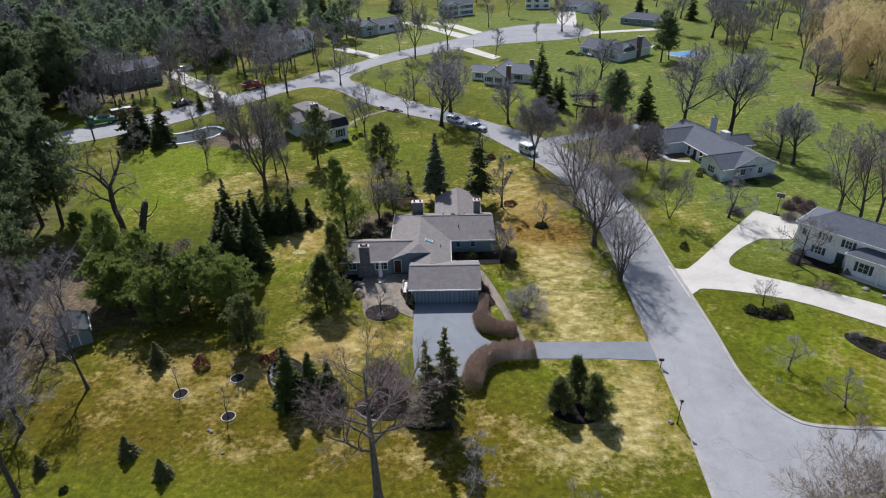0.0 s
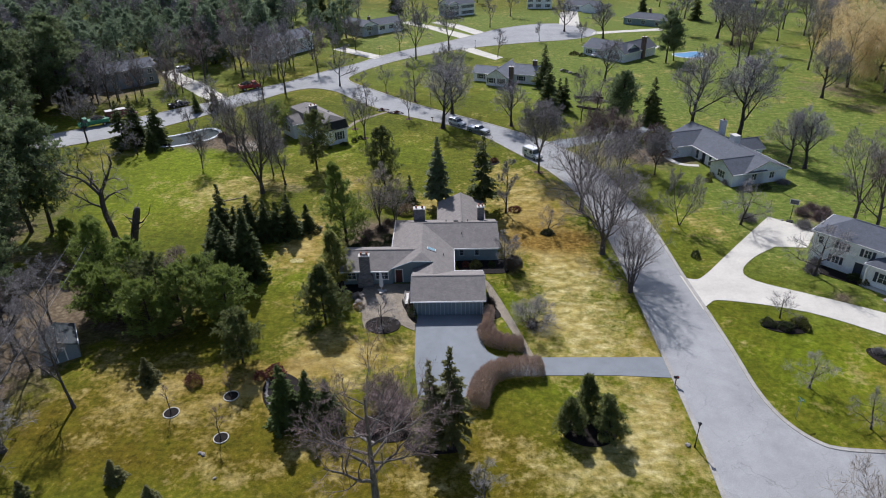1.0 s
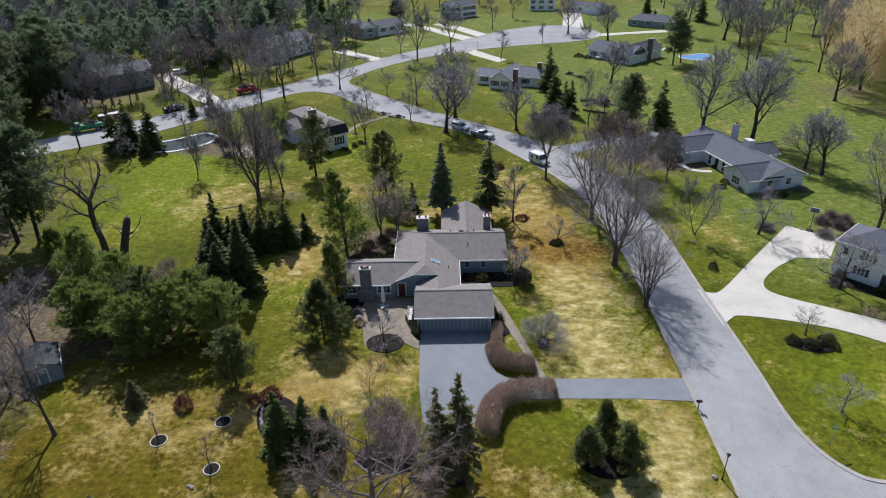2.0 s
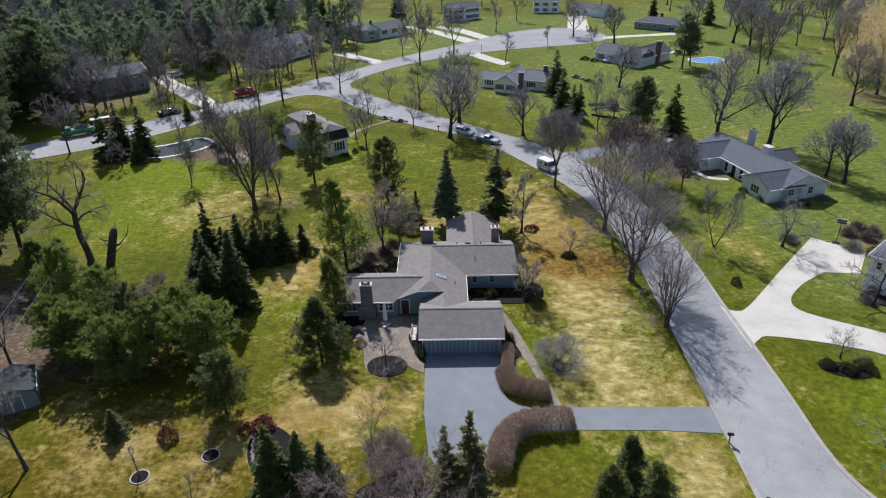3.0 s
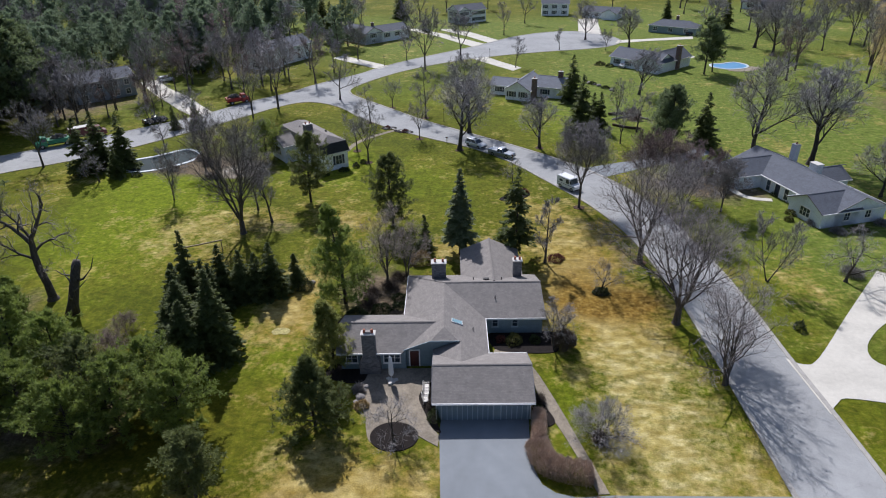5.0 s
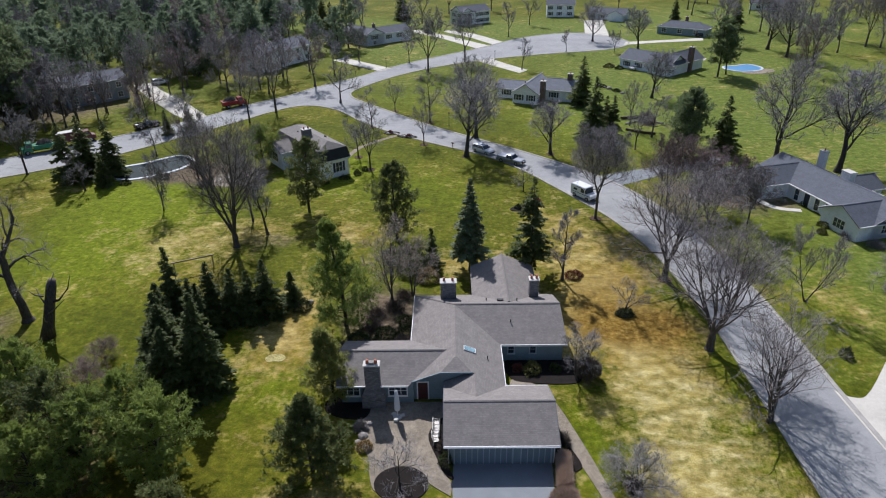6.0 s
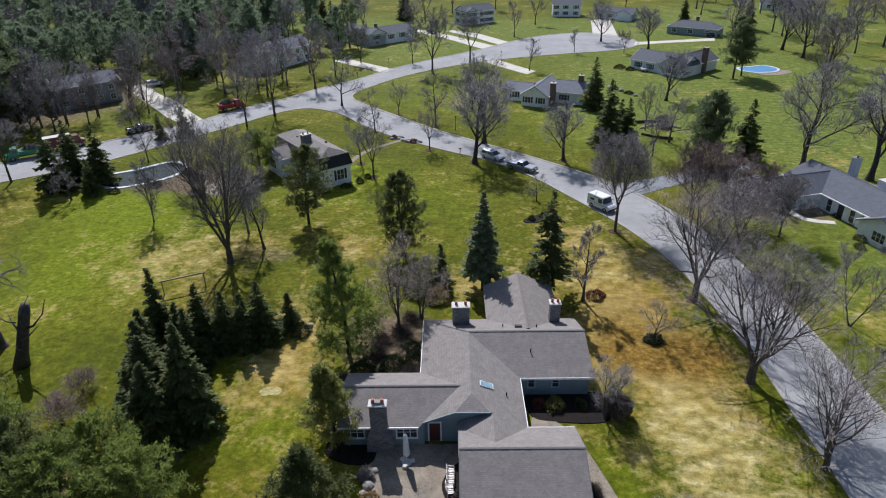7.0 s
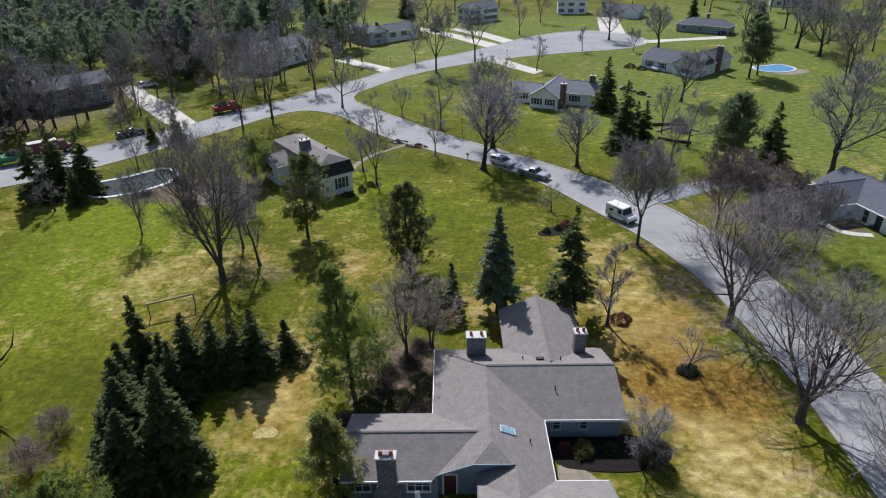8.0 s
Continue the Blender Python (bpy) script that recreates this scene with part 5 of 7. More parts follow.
# pale ranch house across the street
ran = thing("house", "long pale grey ranch house with a blue-grey roof and white trim", "house", m=pose(47.7, 60.0, 0, 0, 0, -72))
wing(ran, "x", -8.6, 16.5, 0, 10.2, 2.5, 2.1, M_SIDE_P, RG)
wing(ran, "y", -4.4, 5.1, -7.8, -0.1, 2.5, 1.9, M_SIDE_P, RG)
wing(ran, "y", -2.4, 5.1, 8.9, 16.5, 2.5, 1.9, M_SIDE_P, RG)
wing(ran, "y", 5.0, 13.0, 0.0, 6.0, 2.5, 1.6, M_SIDE_P, RG)
for x in (1.5, 5.8, 7.9):
    window(ran, x, 0.4, 0.3, 0.9, 1.8, "s", bars=0)
house_door(ran, 3.7, 0.4, 1.1, 2.05, "s", M_SHUT, "dark front door")
window(ran, -4.0, -4.0, 0.8, 1.6, 1.2, "s", bars=2)
window(ran, 12.7, -2.0, 0.8, 2.0, 1.3, "s", bars=2)
window(ran, 16.1, 2.6, 0.9, 1.0, 1.2, "e")
window(ran, 16.1, 6.5, 0.9, 1.0, 1.2, "e")
chimney(ran, -5.2, 10.6, 1.2, 0.9, 0, 5.3, M_WBRICK, 1, True, "tall white painted brick chimney")
chimney(ran, 4.6, 6.2, 1.7, 1.2, 3.0, 5.6, M_WBRICK, 0, True, "broad white painted brick chimney")

for p, q in (((-0.2, -0.1, 2.5), (9.0, -0.1, 2.48)), ((-0.05, -4.5, 2.5), (-0.05, -0.1, 2.48)), ((8.85, -2.4, 2.5), (8.85, -0.1, 2.48)), ((-7.9, -4.4, 2.5), (-7.9, -0.2, 2.48)), ((16.6, -2.4, 2.5), (16.6, 10.2, 2.48)), ((-8.6, -0.1, 2.5), (-7.9, -0.1, 2.48))):
    part("gutter", Build().tube([p, q], 0.1, 6).mesh("gutter", M_TRIM), ran, "white eaves gutter")

# white house with the charcoal mansard end
man = thing("house", "white house with a charcoal mansard roof end and stone chimney", "house", m=pose(-31.0, 65.7, 0, 0, 0, 40.5))
W2, WL, WZ, WM, WR = 5.6, 17.5, 3.4, 5.3, 6.4
part("wall", Build().box(0, W2, 0, WL, 0, WZ + 0.1).mesh("wall", M_SIDE_W), man)
slope(man, [(-0.35, -0.35, WZ), (W2 + 0.35, -0.35, WZ), (W2, 0.25, WM), (0.0, 0.25, WM)], M_RDX)
slope(man, [(W2 + 0.35, -0.35, WZ), (W2 + 0.35, WL + 0.4, WZ), (W2, WL, WM), (W2, 0.25, WM)], M_RDX)
slope(man, [(-0.5, 0.3, WZ + 0.05), (-0.5, WL + 0.4, WZ + 0.05), (0.0, WL, WM), (0.0, 0.25, WM)], M_SHY)
slope(man, [(0.0, 0.25, WM), (W2, 0.25, WM), (W2 / 2, 2.0, WR)], M_SHX)
slope(man, [(0.0, 0.25, WM), (0.0, WL, WM), (W2 / 2, WL - 2.5, WR), (W2 / 2, 2.0, WR)], M_SHY)
slope(man, [(W2, 0.25, WM), (W2, WL, WM), (W2 / 2, WL - 2.5, WR), (W2 / 2, 2.0, WR)], M_SHY)
slope(man, [(0.0, WL, WM), (W2, WL, WM), (W2 / 2, WL - 2.5, WR)], M_SHX)
slope(man, [(-0.35, WL + 0.35, WZ), (W2 + 0.35, WL + 0.35, WZ), (W2, WL, WM), (0.0, WL, WM)], M_RDX)
board(man, (-0.35, -0.37, WZ), (W2 + 0.35, -0.37, WZ), 0.16)
board(man, (-0.52, 0.3, WZ), (-0.52, 8.4, WZ), 0.16)
wing(man, "x", -3.6, 1.5, 9.0, 16.0, WZ, 1.5, M_SIDE_C, SH)
window(man, 3.6, 0, 1.0, 1.3, 1.7, "s", True)
window(man, 0, 3.4, 1.0, 2.0, 1.5, "w", bars=2)
window(man, -3.2, 12.5, 1.1, 2.4, 1.6, "w", bars=2)
chimney(man, 1.7, 8.2, 1.6, 1.1, 3, 7.3, M_STONE, 2, True, "broad grey stone chimney with a pale cap")
for x, y, z in ((1.6, 11.8, 5.75), (1.0, 4.2, 5.6), (4.3, 6.0, 5.7)):
    part("roof_vent", Build().box(x, x + 0.35, y, y + 0.35, z - 0.1, z + 0.35, 0.03).mesh("roof_vent", M_METAL), man)


def simple_house(label, x, y, rot, wings, wall, roof, wins=(), chim=()):
    h = thing("house", label, "house", "houses of the neighbourhood", m=pose(x, y, 0, 0, 0, rot))
    for axis, a0, a1, b0, b1, ev, rise, hp in wings:
        wing(h, axis, a0, a1, b0, b1, ev, rise, wall, roof, hip0=hp, hip1=hp)
    for wx, wy, wz, ww, wh, face, sh in wins:
        window(h, wx, wy, wz, ww, wh, face, sh)
    for c in chim:
        chimney(h, *c)
    return h


simple_house("white house with a pale blue-grey roof and brick chimneys", 4.8, 119.5, -21,
             [("y", -0.4, 13, -0.4, 6.8, 2.6, 2.3, False), ("x", -6, 1, 3.4, 10, 2.5, 1.6, False), ("x", 6, 15, 5, 13, 2.7, 2.2, False)], M_SIDE_W, (M_RPX, M_RPY),
             [(1.6, 0, 0.9, 1.4, 1.3, "s", True), (4.7, 0, 0.9, 1.2, 1.3, "s", True), (-3, 3.8, 0.9, 1.4, 1.2, "s", True), (9, 5.4, 0.9, 1.4, 1.2, "s", True)],
             [(7.2, 1.6, 1.2, 1.0, 0, 5.6, M_BRICK, 1), (12, 9, 1.2, 0.9, 2, 6.2, M_BRICK, 1)])
simple_house("pale grey split-level house with a grey roof", -45.0, 196.5, 46,
             [("x", -0.4, 21, -0.4, 8.4, 3.6, 1.9, False), ("y", -0.4, 16, -0.4, 8.0, 4.0, 1.8, False)], M_SIDE_C, RG,
             [(3.5, 0, 2.2, 1.8, 1.2, "s", True), (3.5, 0, 0.5, 1.4, 1.0, "s", False), (10, 0, 1.6, 1.6, 1.4, "s", True), (15, 0, 1.6, 1.6, 1.4, "s", True),
              (0, 4, 2.2, 2.2, 1.2, "w", True), (0, 9, 2.2, 1.2, 1.2, "w", True), (0, 13, 2.2, 1.2, 1.2, "w", True)], [(7, 5, 0.9, 0.8, 3, 6.6, M_BRICK, 1)])
simple_house("white two-storey house with dark shutters", -12.5, 243.5, 37,
             [("x", -0.4, 15, -0.4, 8.4, 5.2, 2.2, False), ("y", -0.4, 9, -0.4, 6, 5.2, 1.6, False)], M_SIDE_W, RG,
             [(x, 0, z, 1.2, 1.3, "s", True) for x in (1.6, 4.2, 8.2, 10.6, 13.0) for z in (0.8, 3.3)] + [(0, y, z, 1.2, 1.3, "w", True) for y in (2, 6) for z in (0.8, 3.3)])
simple_house("pale grey house with a steep charcoal-grey roof and tall chimney", 38.6, 161.0, -46,
             [("x", -0.4, 17, -0.4, 9.4, 2.7, 2.4, False), ("y", -1.4, 17, 10, 18, 2.8, 2.6, False)], M_SIDE_P, RG,
             [(2.5, 0, 0.8, 1.4, 1.3, "s", True), (6.5, 0, 0.8, 1.4, 1.3, "s", True), (14, -1, 0.8, 2.0, 1.3, "s", True)], [(17.8, 9, 1.3, 1.0, 0, 7.0, M_BRICK, 1)])
simple_house("low blue-roofed ranch house", 63.0, 221.6, -33, [("x", 0, 19, 0, 8.5, 2.7, 2.0, True)], M_SIDE_B, RG,
             [(3, 0.4, 0.8, 1.6, 1.3, "s", False), (9, 0.4, 0.8, 1.6, 1.3, "s", False), (15, 0.4, 0.8, 1.6, 1.3, "s", False)], [(9.5, 6, 1.0, 0.8, 3, 6, M_BRICK, 1)])
simple_house("white two-storey house far down the court", 24.5, 267, -3, [("x", 0, 13, 0, 8.5, 5.2, 2.0, False)], M_SIDE_W, RG,
             [(x, 0.4, z, 1.2, 1.3, "s", True) for x in (2, 6, 10.5) for z in (0.8, 3.3)])
simple_house("low house with a grey roof at the court", 42, 261, -27, [("x", 0, 17, 0, 8.5, 2.7, 2.0, False), ("y", -3, 5, 10, 17, 2.7, 1.8, False)], M_SIDE_P, RG,
             [(3, 0.4, 0.8, 1.6, 1.3, "s", False), (7, 0.4, 0.8, 1.6, 1.3, "s", False)])
simple_house("slate-grey two-storey house behind bare trees", -107.0, 113.0, 47,
             [("x", -0.4, 15.5, -0.4, 9.4, 5.2, 2.0, False)], M_SIDE_G, RG,
             [(x, 0, z, 1.2, 1.3, "s", False) for x in (2, 6, 10, 13) for z in (0.8, 3.3)] + [(0, 3, 0.8, 1.4, 1.3, "w", False)])
simple_house("grey two-storey house with white dormers", -70.5, 153.6, 63,
             [("x", -0.4, 24, -0.4, 9.4, 5.0, 2.4, False), ("y", -2, 6, 2, 8, 5.0, 1.6, False)], M_SIDE_C, RG,
             [(x, 0, z, 1.2, 1.3, "s", False) for x in (9.5, 13, 17, 21) for z in (0.8, 3.2)] + [(0, 3, 0.8, 1.4, 1.3, "w", True), (0, 6.5, 3.2, 1.4, 1.3, "w", True)])
simple_house("far house with a red-brown roof", -110, 296, 30, [("x", 0, 22, 0, 9, 3.2, 2.2, False)], M_SIDE_W, (M_BRICK, M_BRICK), [(4, 0.4, 0.9, 1.6, 1.3, "s", False), (12, 0.4, 0.9, 1.6, 1.3, "s", False)])
simple_house("far pale house among trees", 120, 285, -20, [("x", 0, 20, 0, 9, 3.0, 2.2, False)], M_SIDE_P, RG, [(4, 0.4, 0.9, 1.6, 1.3, "s", False), (11, 0.4, 0.9, 1.6, 1.3, "s", False)])

shed = thing("garden_shed", "small slate-grey shed with a dark gabled roof in the wood", "shed", m=pose(-47.6, -12.2, 0, 0, 0, 35))
wing(shed, "y", -0.2, 4.9, -0.2, 3.9, 2.0, 0.9, M_SIDE_G, (M_RTEAL, M_RTEAL), over=0.2, trim=False)
board(shed, (3.9, -0.2, 2.0), (3.9, 4.9, 2.0), 0.16)
house_door(shed, 1.8, 0.0, 0.9, 1.8, "s", M_GDOOR, "grey plank door")

# ---- conifers ----
SP = "dark green spruce with drooping boughs on the lawn"
for i, (x, y, h, r, nb) in enumerate([
    (-3.6, 34.0, 13.2, 2.9, 200), (4.3, 33.0, 13.8, 3.4, 130), (-0.5, -22.7, 10.8, 2.3, 150), (1.5, -23.2, 12.8, 2.7, 170),
    (13.5, -20.4, 4.9, 1.7, 110), (15.7, -17.8, 5.7, 1.6, 110), (17.5, -21.1, 5.6, 1.9, 110), (-16.1, -20.1, 7.6, 2.2, 150), (-13.6, -19.8, 6.7, 2.0, 130), (-11.6, -19.9, 5.7, 1.8, 110),
    (-33.0, 20.4, 8.2, 2.3, 130), (-35.0, 19.5, 6.6, 2.1, 120), (-30.9, 21.3, 7.0, 2.1, 120), (-29.1, 21.8, 6.4, 2.0, 110), (-27.3, 22.3, 7.6, 2.2, 130), (-25.2, 25.2, 4.5, 1.5, 90), (-8.8, 35.4, 5.6, 1.5, 90)] + [
    (-37.5, 20.4, 10.0, 2.1, 150), (-37.0, 16.4, 7.8, 2.3, 150), (-35.4, 13.0, 8.8, 3.0, 190), (-33.4, 9.8, 9.4, 3.4, 220), (-29.6, 9.2, 11.2, 2.7, 230), (-32.0, 7.2, 8.6, 3.0, 220), (-35.4, 10.6, 6.2, 2.4, 160), (-33.2, 17.6, 7.2, 2.2, 130),
]):
    if i in (4, 5, 6):
        conifer("pine_tree", "young bushy dark olive pine in the mulch bed", x, y, pine_meshes(90 + i, h, r * 1.05, M_PINEO, 9, 0.02, 7, 0.30, 1.1, cone=True), 0, 1.0, "young pines on the lawn")
        continue
    mat = (M_BLUESP, M_SPRUCE, M_SPRG, M_SPRG)[i] if i < 4 else M_SPRL if i < 10 else M_SPRUCE
    conifer("spruce_tree", SP if h > 9 else "young dark green spruce with branches down to the ground", x, y,
            spruce_meshes(100 + i, h, r, mat, int(nb * (1.3 if i in (2, 3) else 1.5)), 26 if h > 9 else 22, 0.16 if i in (2, 3) else 0.2 if i < 2 else 0.03, 0.5 if i == 1 else 0.5 if i in (2, 3) else 0.3 if h > 12 else 0.12, 0.65 if i in (2, 3) else 0.85), 40.0 * i)
PN = "open-crowned pine with bare lower trunk"
CONES = (1, 3, 4, 11, 15)
for i, (x, y, h, r, low, full) in enumerate([
    (-14.5, 43.1, 12.8, 4.0, 0.08, 1.1), (-17.6, 20.6, 14.2, 4.0, 0.05, 1.15), (-29.9, 52.1, 12.9, 4.2, 0.14, 1.0), (-16.3, 8.0, 9.2, 2.5, 0.14, 0.66), (-16.2, -1.2, 8.6, 3.6, 0.06, 0.9),
    (-43.4, 2.6, 10.2, 4.4, 0.05, 1.0), (-47.4, 2.6, 12.4, 3.6, 0.05, 1.0), (-34.4, -3.4, 9.6, 5.0, 0.05, 1.0), (-28.8, -2.6, 8.4, 4.4, 0.05, 1.0), (-42.6, -3.2, 9.0, 4.6, 0.05, 1.0), (-37.4, -5.8, 8.8, 4.6, 0.05, 1.0),
    (-52.6, 9.3, 10.1, 2.9, 0.1, 1.0), (-24.2, -10.4, 8.0, 3.0, 0.14, 0.8), (-38.4, -0.6, 9.8, 4.6, 0.05, 1.0)] + [
    (-44.1, 73.1, 8.5, 4.2, 0.1, 0.8), (-57.9, 12.4, 8.4, 3.2, 0.1, 0.9), (-32.2, 0.2, 8.8, 4.2, 0.05, 1.0), (-47.0, -1.6, 8.6, 4.0, 0.05, 1.0),
]):
    conifer("pine_tree", PN if low > 0.1 else "broad soft-needled pine with dense layered boughs", x, y,
            pine_meshes(300 + i, h, r * 1.08, M_PINEY if i == 3 else M_PINEO if i in (0, 2, 4, 12, 13) else M_PINE, 14 if i in (3, 4) else 10 if h < 11 else 13, low * 0.4 if i in CONES else low, 8, 0.36, full * 1.4, cone=i in CONES), 0)
mid_spruce = [spruce_meshes(400 + i, 10.5, 2.9, M_SPRUCE, 190, 18, 0.04, 0.12, 1.1) for i in range(3)]
for i, (x, y, h) in enumerate([(-76.6, 63.6, 11.2), (-76.2, 68.6, 11.0), (-70.6, 67.6, 10.6), (-69.6, 62.4, 6.4), (-67.0, 93.6, 6.6), (-71.6, 92.0, 5.6), (-74.0, 67.0, 6.0), (21.4, 117.0, 11.8), (20.4, 90.1, 13.0),
                               (24.9, 93.5, 8.5), (44.3, 82.4, 11.2), (-58.5, 200, 15.0), (77.8, 252.6, 10), (23.6, 95, 8), (96, 230, 12), (-70, 236, 14), (-40, 262, 15)]):
    conifer("spruce_tree", "dark conical spruce beside a neighbouring lawn", x, y, mid_spruce[i % 3], 50.0 * i, h / 10.5, "spruces of the neighbourhood")
mid_pine = [pine_meshes(430 + i, 16.0, 5.4, M_PINEM, 10, 0.22, 8, 0.62, 0.95) for i in range(3)]
for i, (x, y, h) in enumerate([(35.4, 78.7, 14.0), (37.5, 80.5, 13), (63.7, 147.8, 16.5), (67, 151, 14), (-68.6, 22.8, 20), (-72.2, 22.7, 22), (-84.9, 34.7, 22), (-65.6, 7.3, 16), (-61, -1, 15), (-66, -8, 16), (-70, 12, 20),
                               (-108, 93, 23), (-113, 98, 25), (-117, 88, 24), (-110, 103, 22), (-121, 96, 24), (-125, 88, 25), (-115, 82, 22), (-122, 80, 24), (-103, 55, 17), (-98, 47, 20), (-78, 4, 19), (-60, -18, 12), (-100, 62, 18)]):
    conifer("pine_tree", "tall dark pine of the wood edge", x, y, mid_pine[i % 3], 67.0 * i, h / 16.0, "pines of the wood")
rng = np.random.default_rng(7)
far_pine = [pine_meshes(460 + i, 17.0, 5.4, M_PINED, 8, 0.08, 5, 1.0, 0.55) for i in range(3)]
spots = []
while len(spots) < 215:
    x, y = rng.uniform(-230, -70), rng.uniform(75, 300)
    if x > -118 and y < 150 or x > -103 and y < 215 or x + 0.55 * (y - 150) > -48 or (-115 < x < -60 and 180 < y < 200):
        continue
    if all((x - a) ** 2 + (y - b) ** 2 > 16 for a, b in spots):
        spots.append((x, y))
for x0, x1, y0, y1, n in ((-138, -114, 84, 150, 22), (-112, -74, 168, 214, 16), (-122, -102, 36, 58, 7), (-64, -50, 180, 196, 3), (-150, -95, 20, 75, 16), (-104, -88, 142, 168, 8), (-90, -70, 214, 250, 8)):
    spots += [(rng.uniform(x0, x1), rng.uniform(y0, y1)) for _ in range(n)]
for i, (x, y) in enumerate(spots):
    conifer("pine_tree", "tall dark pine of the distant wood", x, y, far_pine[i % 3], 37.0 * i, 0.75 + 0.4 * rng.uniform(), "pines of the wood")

# ---- leafless trees ----
LB = "leafless grey-brown shade tree with a spreading crown"
near = [  # x, y, height, crown radius, stems, bole, twig material, label
    (-4.2, -33.4, 20.0, 6.6, 1, 0.45, M_TWIGR), (5.0, -32.6, 8.5, 2.0, 1, 0.3, M_TWIG), (-37.5, 39.8, 21.0, 8.2, 5, 0.16, M_TWIGD), (-54.1, 52.3, 10.7, 3.6, 2, 0.25, M_TWIG),
    (15.4, 51.0, 15.3, 5.4, 1, 0.12, M_TWIG), (21.5, 32.6, 16.4, 7.0, 2, 0.18, M_TWIGL), (22.8, 17.8, 15.6, 8.4, 2, 0.16, M_TWIGL), (24.9, 6.5, 13.5, 6.6, 3, 0.12, M_TWIGL),
    (8.4, 32.1, 10.1, 2.2, 1, 0.2, M_TWIG), (-12.9, 25.7, 11.3, 3.8, 3, 0.15, M_TWIGB), (-10.5, 27.6, 9, 3.2, 2, 0.2, M_TWIGB), (-55.9, 20.0, 17.5, 5.2, 1, 0.42, M_TWIG),
    (27.5, 56.5, 12.6, 4.8, 2, 0.12, M_TWIGR), (-38.0, 48.5, 14.0, 4.2, 2, 0.2, M_TWIG)] + [
    (-34.2, 43.9, 13.0, 3.2, 1, 0.25, M_TWIG), (37.2, 28.1, 10.1, 3.6, 2, 0.2, M_TWIG), (-40.3, -18.9, 14.0, 4.2, 1, 0.3, M_TWIGL),
    (30, 44, 12, 4.6, 2, 0.2, M_TWIG), (32.5, 56, 11, 4.2, 2, 0.2, M_TWIGR), (40.2, 62.6, 7.4, 2.6, 3, 0.15, M_TWIGR), (38, 50, 10, 3.5, 2, 0.2, M_TWIG), (36.5, -37.2, 13.0, 6.6, 3, 0.15, M_TWIGB), (44.5, -37.6, 13.0, 5.0, 2, 0.15, M_TWIGB), (31.5, -40.5, 12.0, 4.4, 2, 0.2, M_TWIGB),
]
VASE = {11: 0.40, 4: 0.28, 5: 0.16, 6: 0.14, 2: 0.09, 12: 0.2, 17: 0.25, 18: 0.2, 20: 0.22, 21: 0.12, 22: 0.12, 23: 0.15}
for i, (x, y, h, r, st, bole, tm) in enumerate(near):
    if i == 11:
        bare_tree("bare_tree", "old leafless oak with a crooked trunk and heavy limbs", x, y, gnarled_meshes(511), 0.0, 0.88)
        continue
    st = max(st, 4) if i in VASE else st
    lean = (0.03, 0) if i == 0 else (-0.10, 0.05) if i == 11 else (-0.3, 0.2) if i == 16 else (0, 0)
    bare_tree("bare_tree", LB if h > 12 else "leafless slender tree with fine upswept twigs", x, y,
              bare_meshes(500 + i, h, r, 4, bole, 14 if i == 0 else 10 if h > 12 else 8, st, 0.008 if i < 2 else 0.012, M_BARKL if i < 2 else M_BARK, tm, 0.08 if i == 0 else 0.06, 1.0 if i == 0 else 0.7, lean, (1.15, 0, 1.7, 0, 0, 1.8, 2.0, 1.5, 0, 0, 0, 2.6)[i] or 0.9 if i < 12 else 0.9, hairs=12 if i == 0 else 6 if i in (2, 11) else 7 if i in (5, 6, 7) else 8 if i in (1, 9, 10) else 11, dense=0.86 if i in (0, 2, 5, 6) else 0.62 if i == 11 else 0.8 if i in (1, 7, 9, 10) else 1.15 if i in (4, 12) else 1.0, bend=0.012 if i == 0 else 0.02 if i in (4, 8) else 0.11 if i == 11 else 0.06, vase=VASE.get(i, 0.0)), 0)
small = [bare_meshes(560 + i, 5.4, 2.8, 4, 0.22, 8, 1, 0.011, M_BARKD, M_TWIG, 0.0, 1.05, fat=1.3, hairs=6, hair_len=1.5, dense=0.8) for i in range(2)]
for i, (x, y, h) in enumerate([(15.0, 24.6, 5.0), (40.8, -12.5, 5.3), (44.3, -18.6, 4.7), (42.9, 1.1, 4.4), (47.2, 28.3, 8.4), (52.0, 12.1, 9.6), (4.8, 61.6, 4.6), (-8.3, -3.0, 5.6)]):
    bare_tree("ornamental_tree", "small leafless ornamental tree with crooked wide branches", x, y, small[i % 2], 80.0 * i, h / 5.4)
bare_tree("ornamental_tree", "small crooked tree with a dense fuzzy grey crown", 10.9, -2.2, bare_meshes(571, 4.6, 3.6, 4, 0.2, 9, 3, 0.007, M_BARKD, M_TWIG, 0.02, 1.2, fat=2.1, hairs=7, dense=1.0, bend=0.16), 0)
bare_tree("ornamental_tree", "slim leafless tree at the house corner", 7.9, 12.0, bare_meshes(572, 6.6, 2.2, 4, 0.2, 9, 2, 0.007, M_BARK, M_TWIG, 0.08, 0.6, hairs=5), 0)
brush = bare_meshes(573, 3.4, 2.4, 4, 0.1, 7, 6, 0.008, M_BARK, M_TWIGR, 0.05, 0.8, fat=0.7, hairs=5, dense=0.8, bend=0.14)
for x, y, s in ((-41.9, 8.6, 1.1), (-42.6, 13.1, 0.9),  (-6.6, -14.6, 0.75), (-5.2, -15.6, 0.6), (-8.0, -15.2, 0.5), (-3.2, -18.6, 0.8), (-6.6, -17.8, 0.9)):
    bare_tree("bare_shrub", "loose leafless shrub with arching stems on the lawn", x, y, brush, 77.0 * x, s, category="shrub")
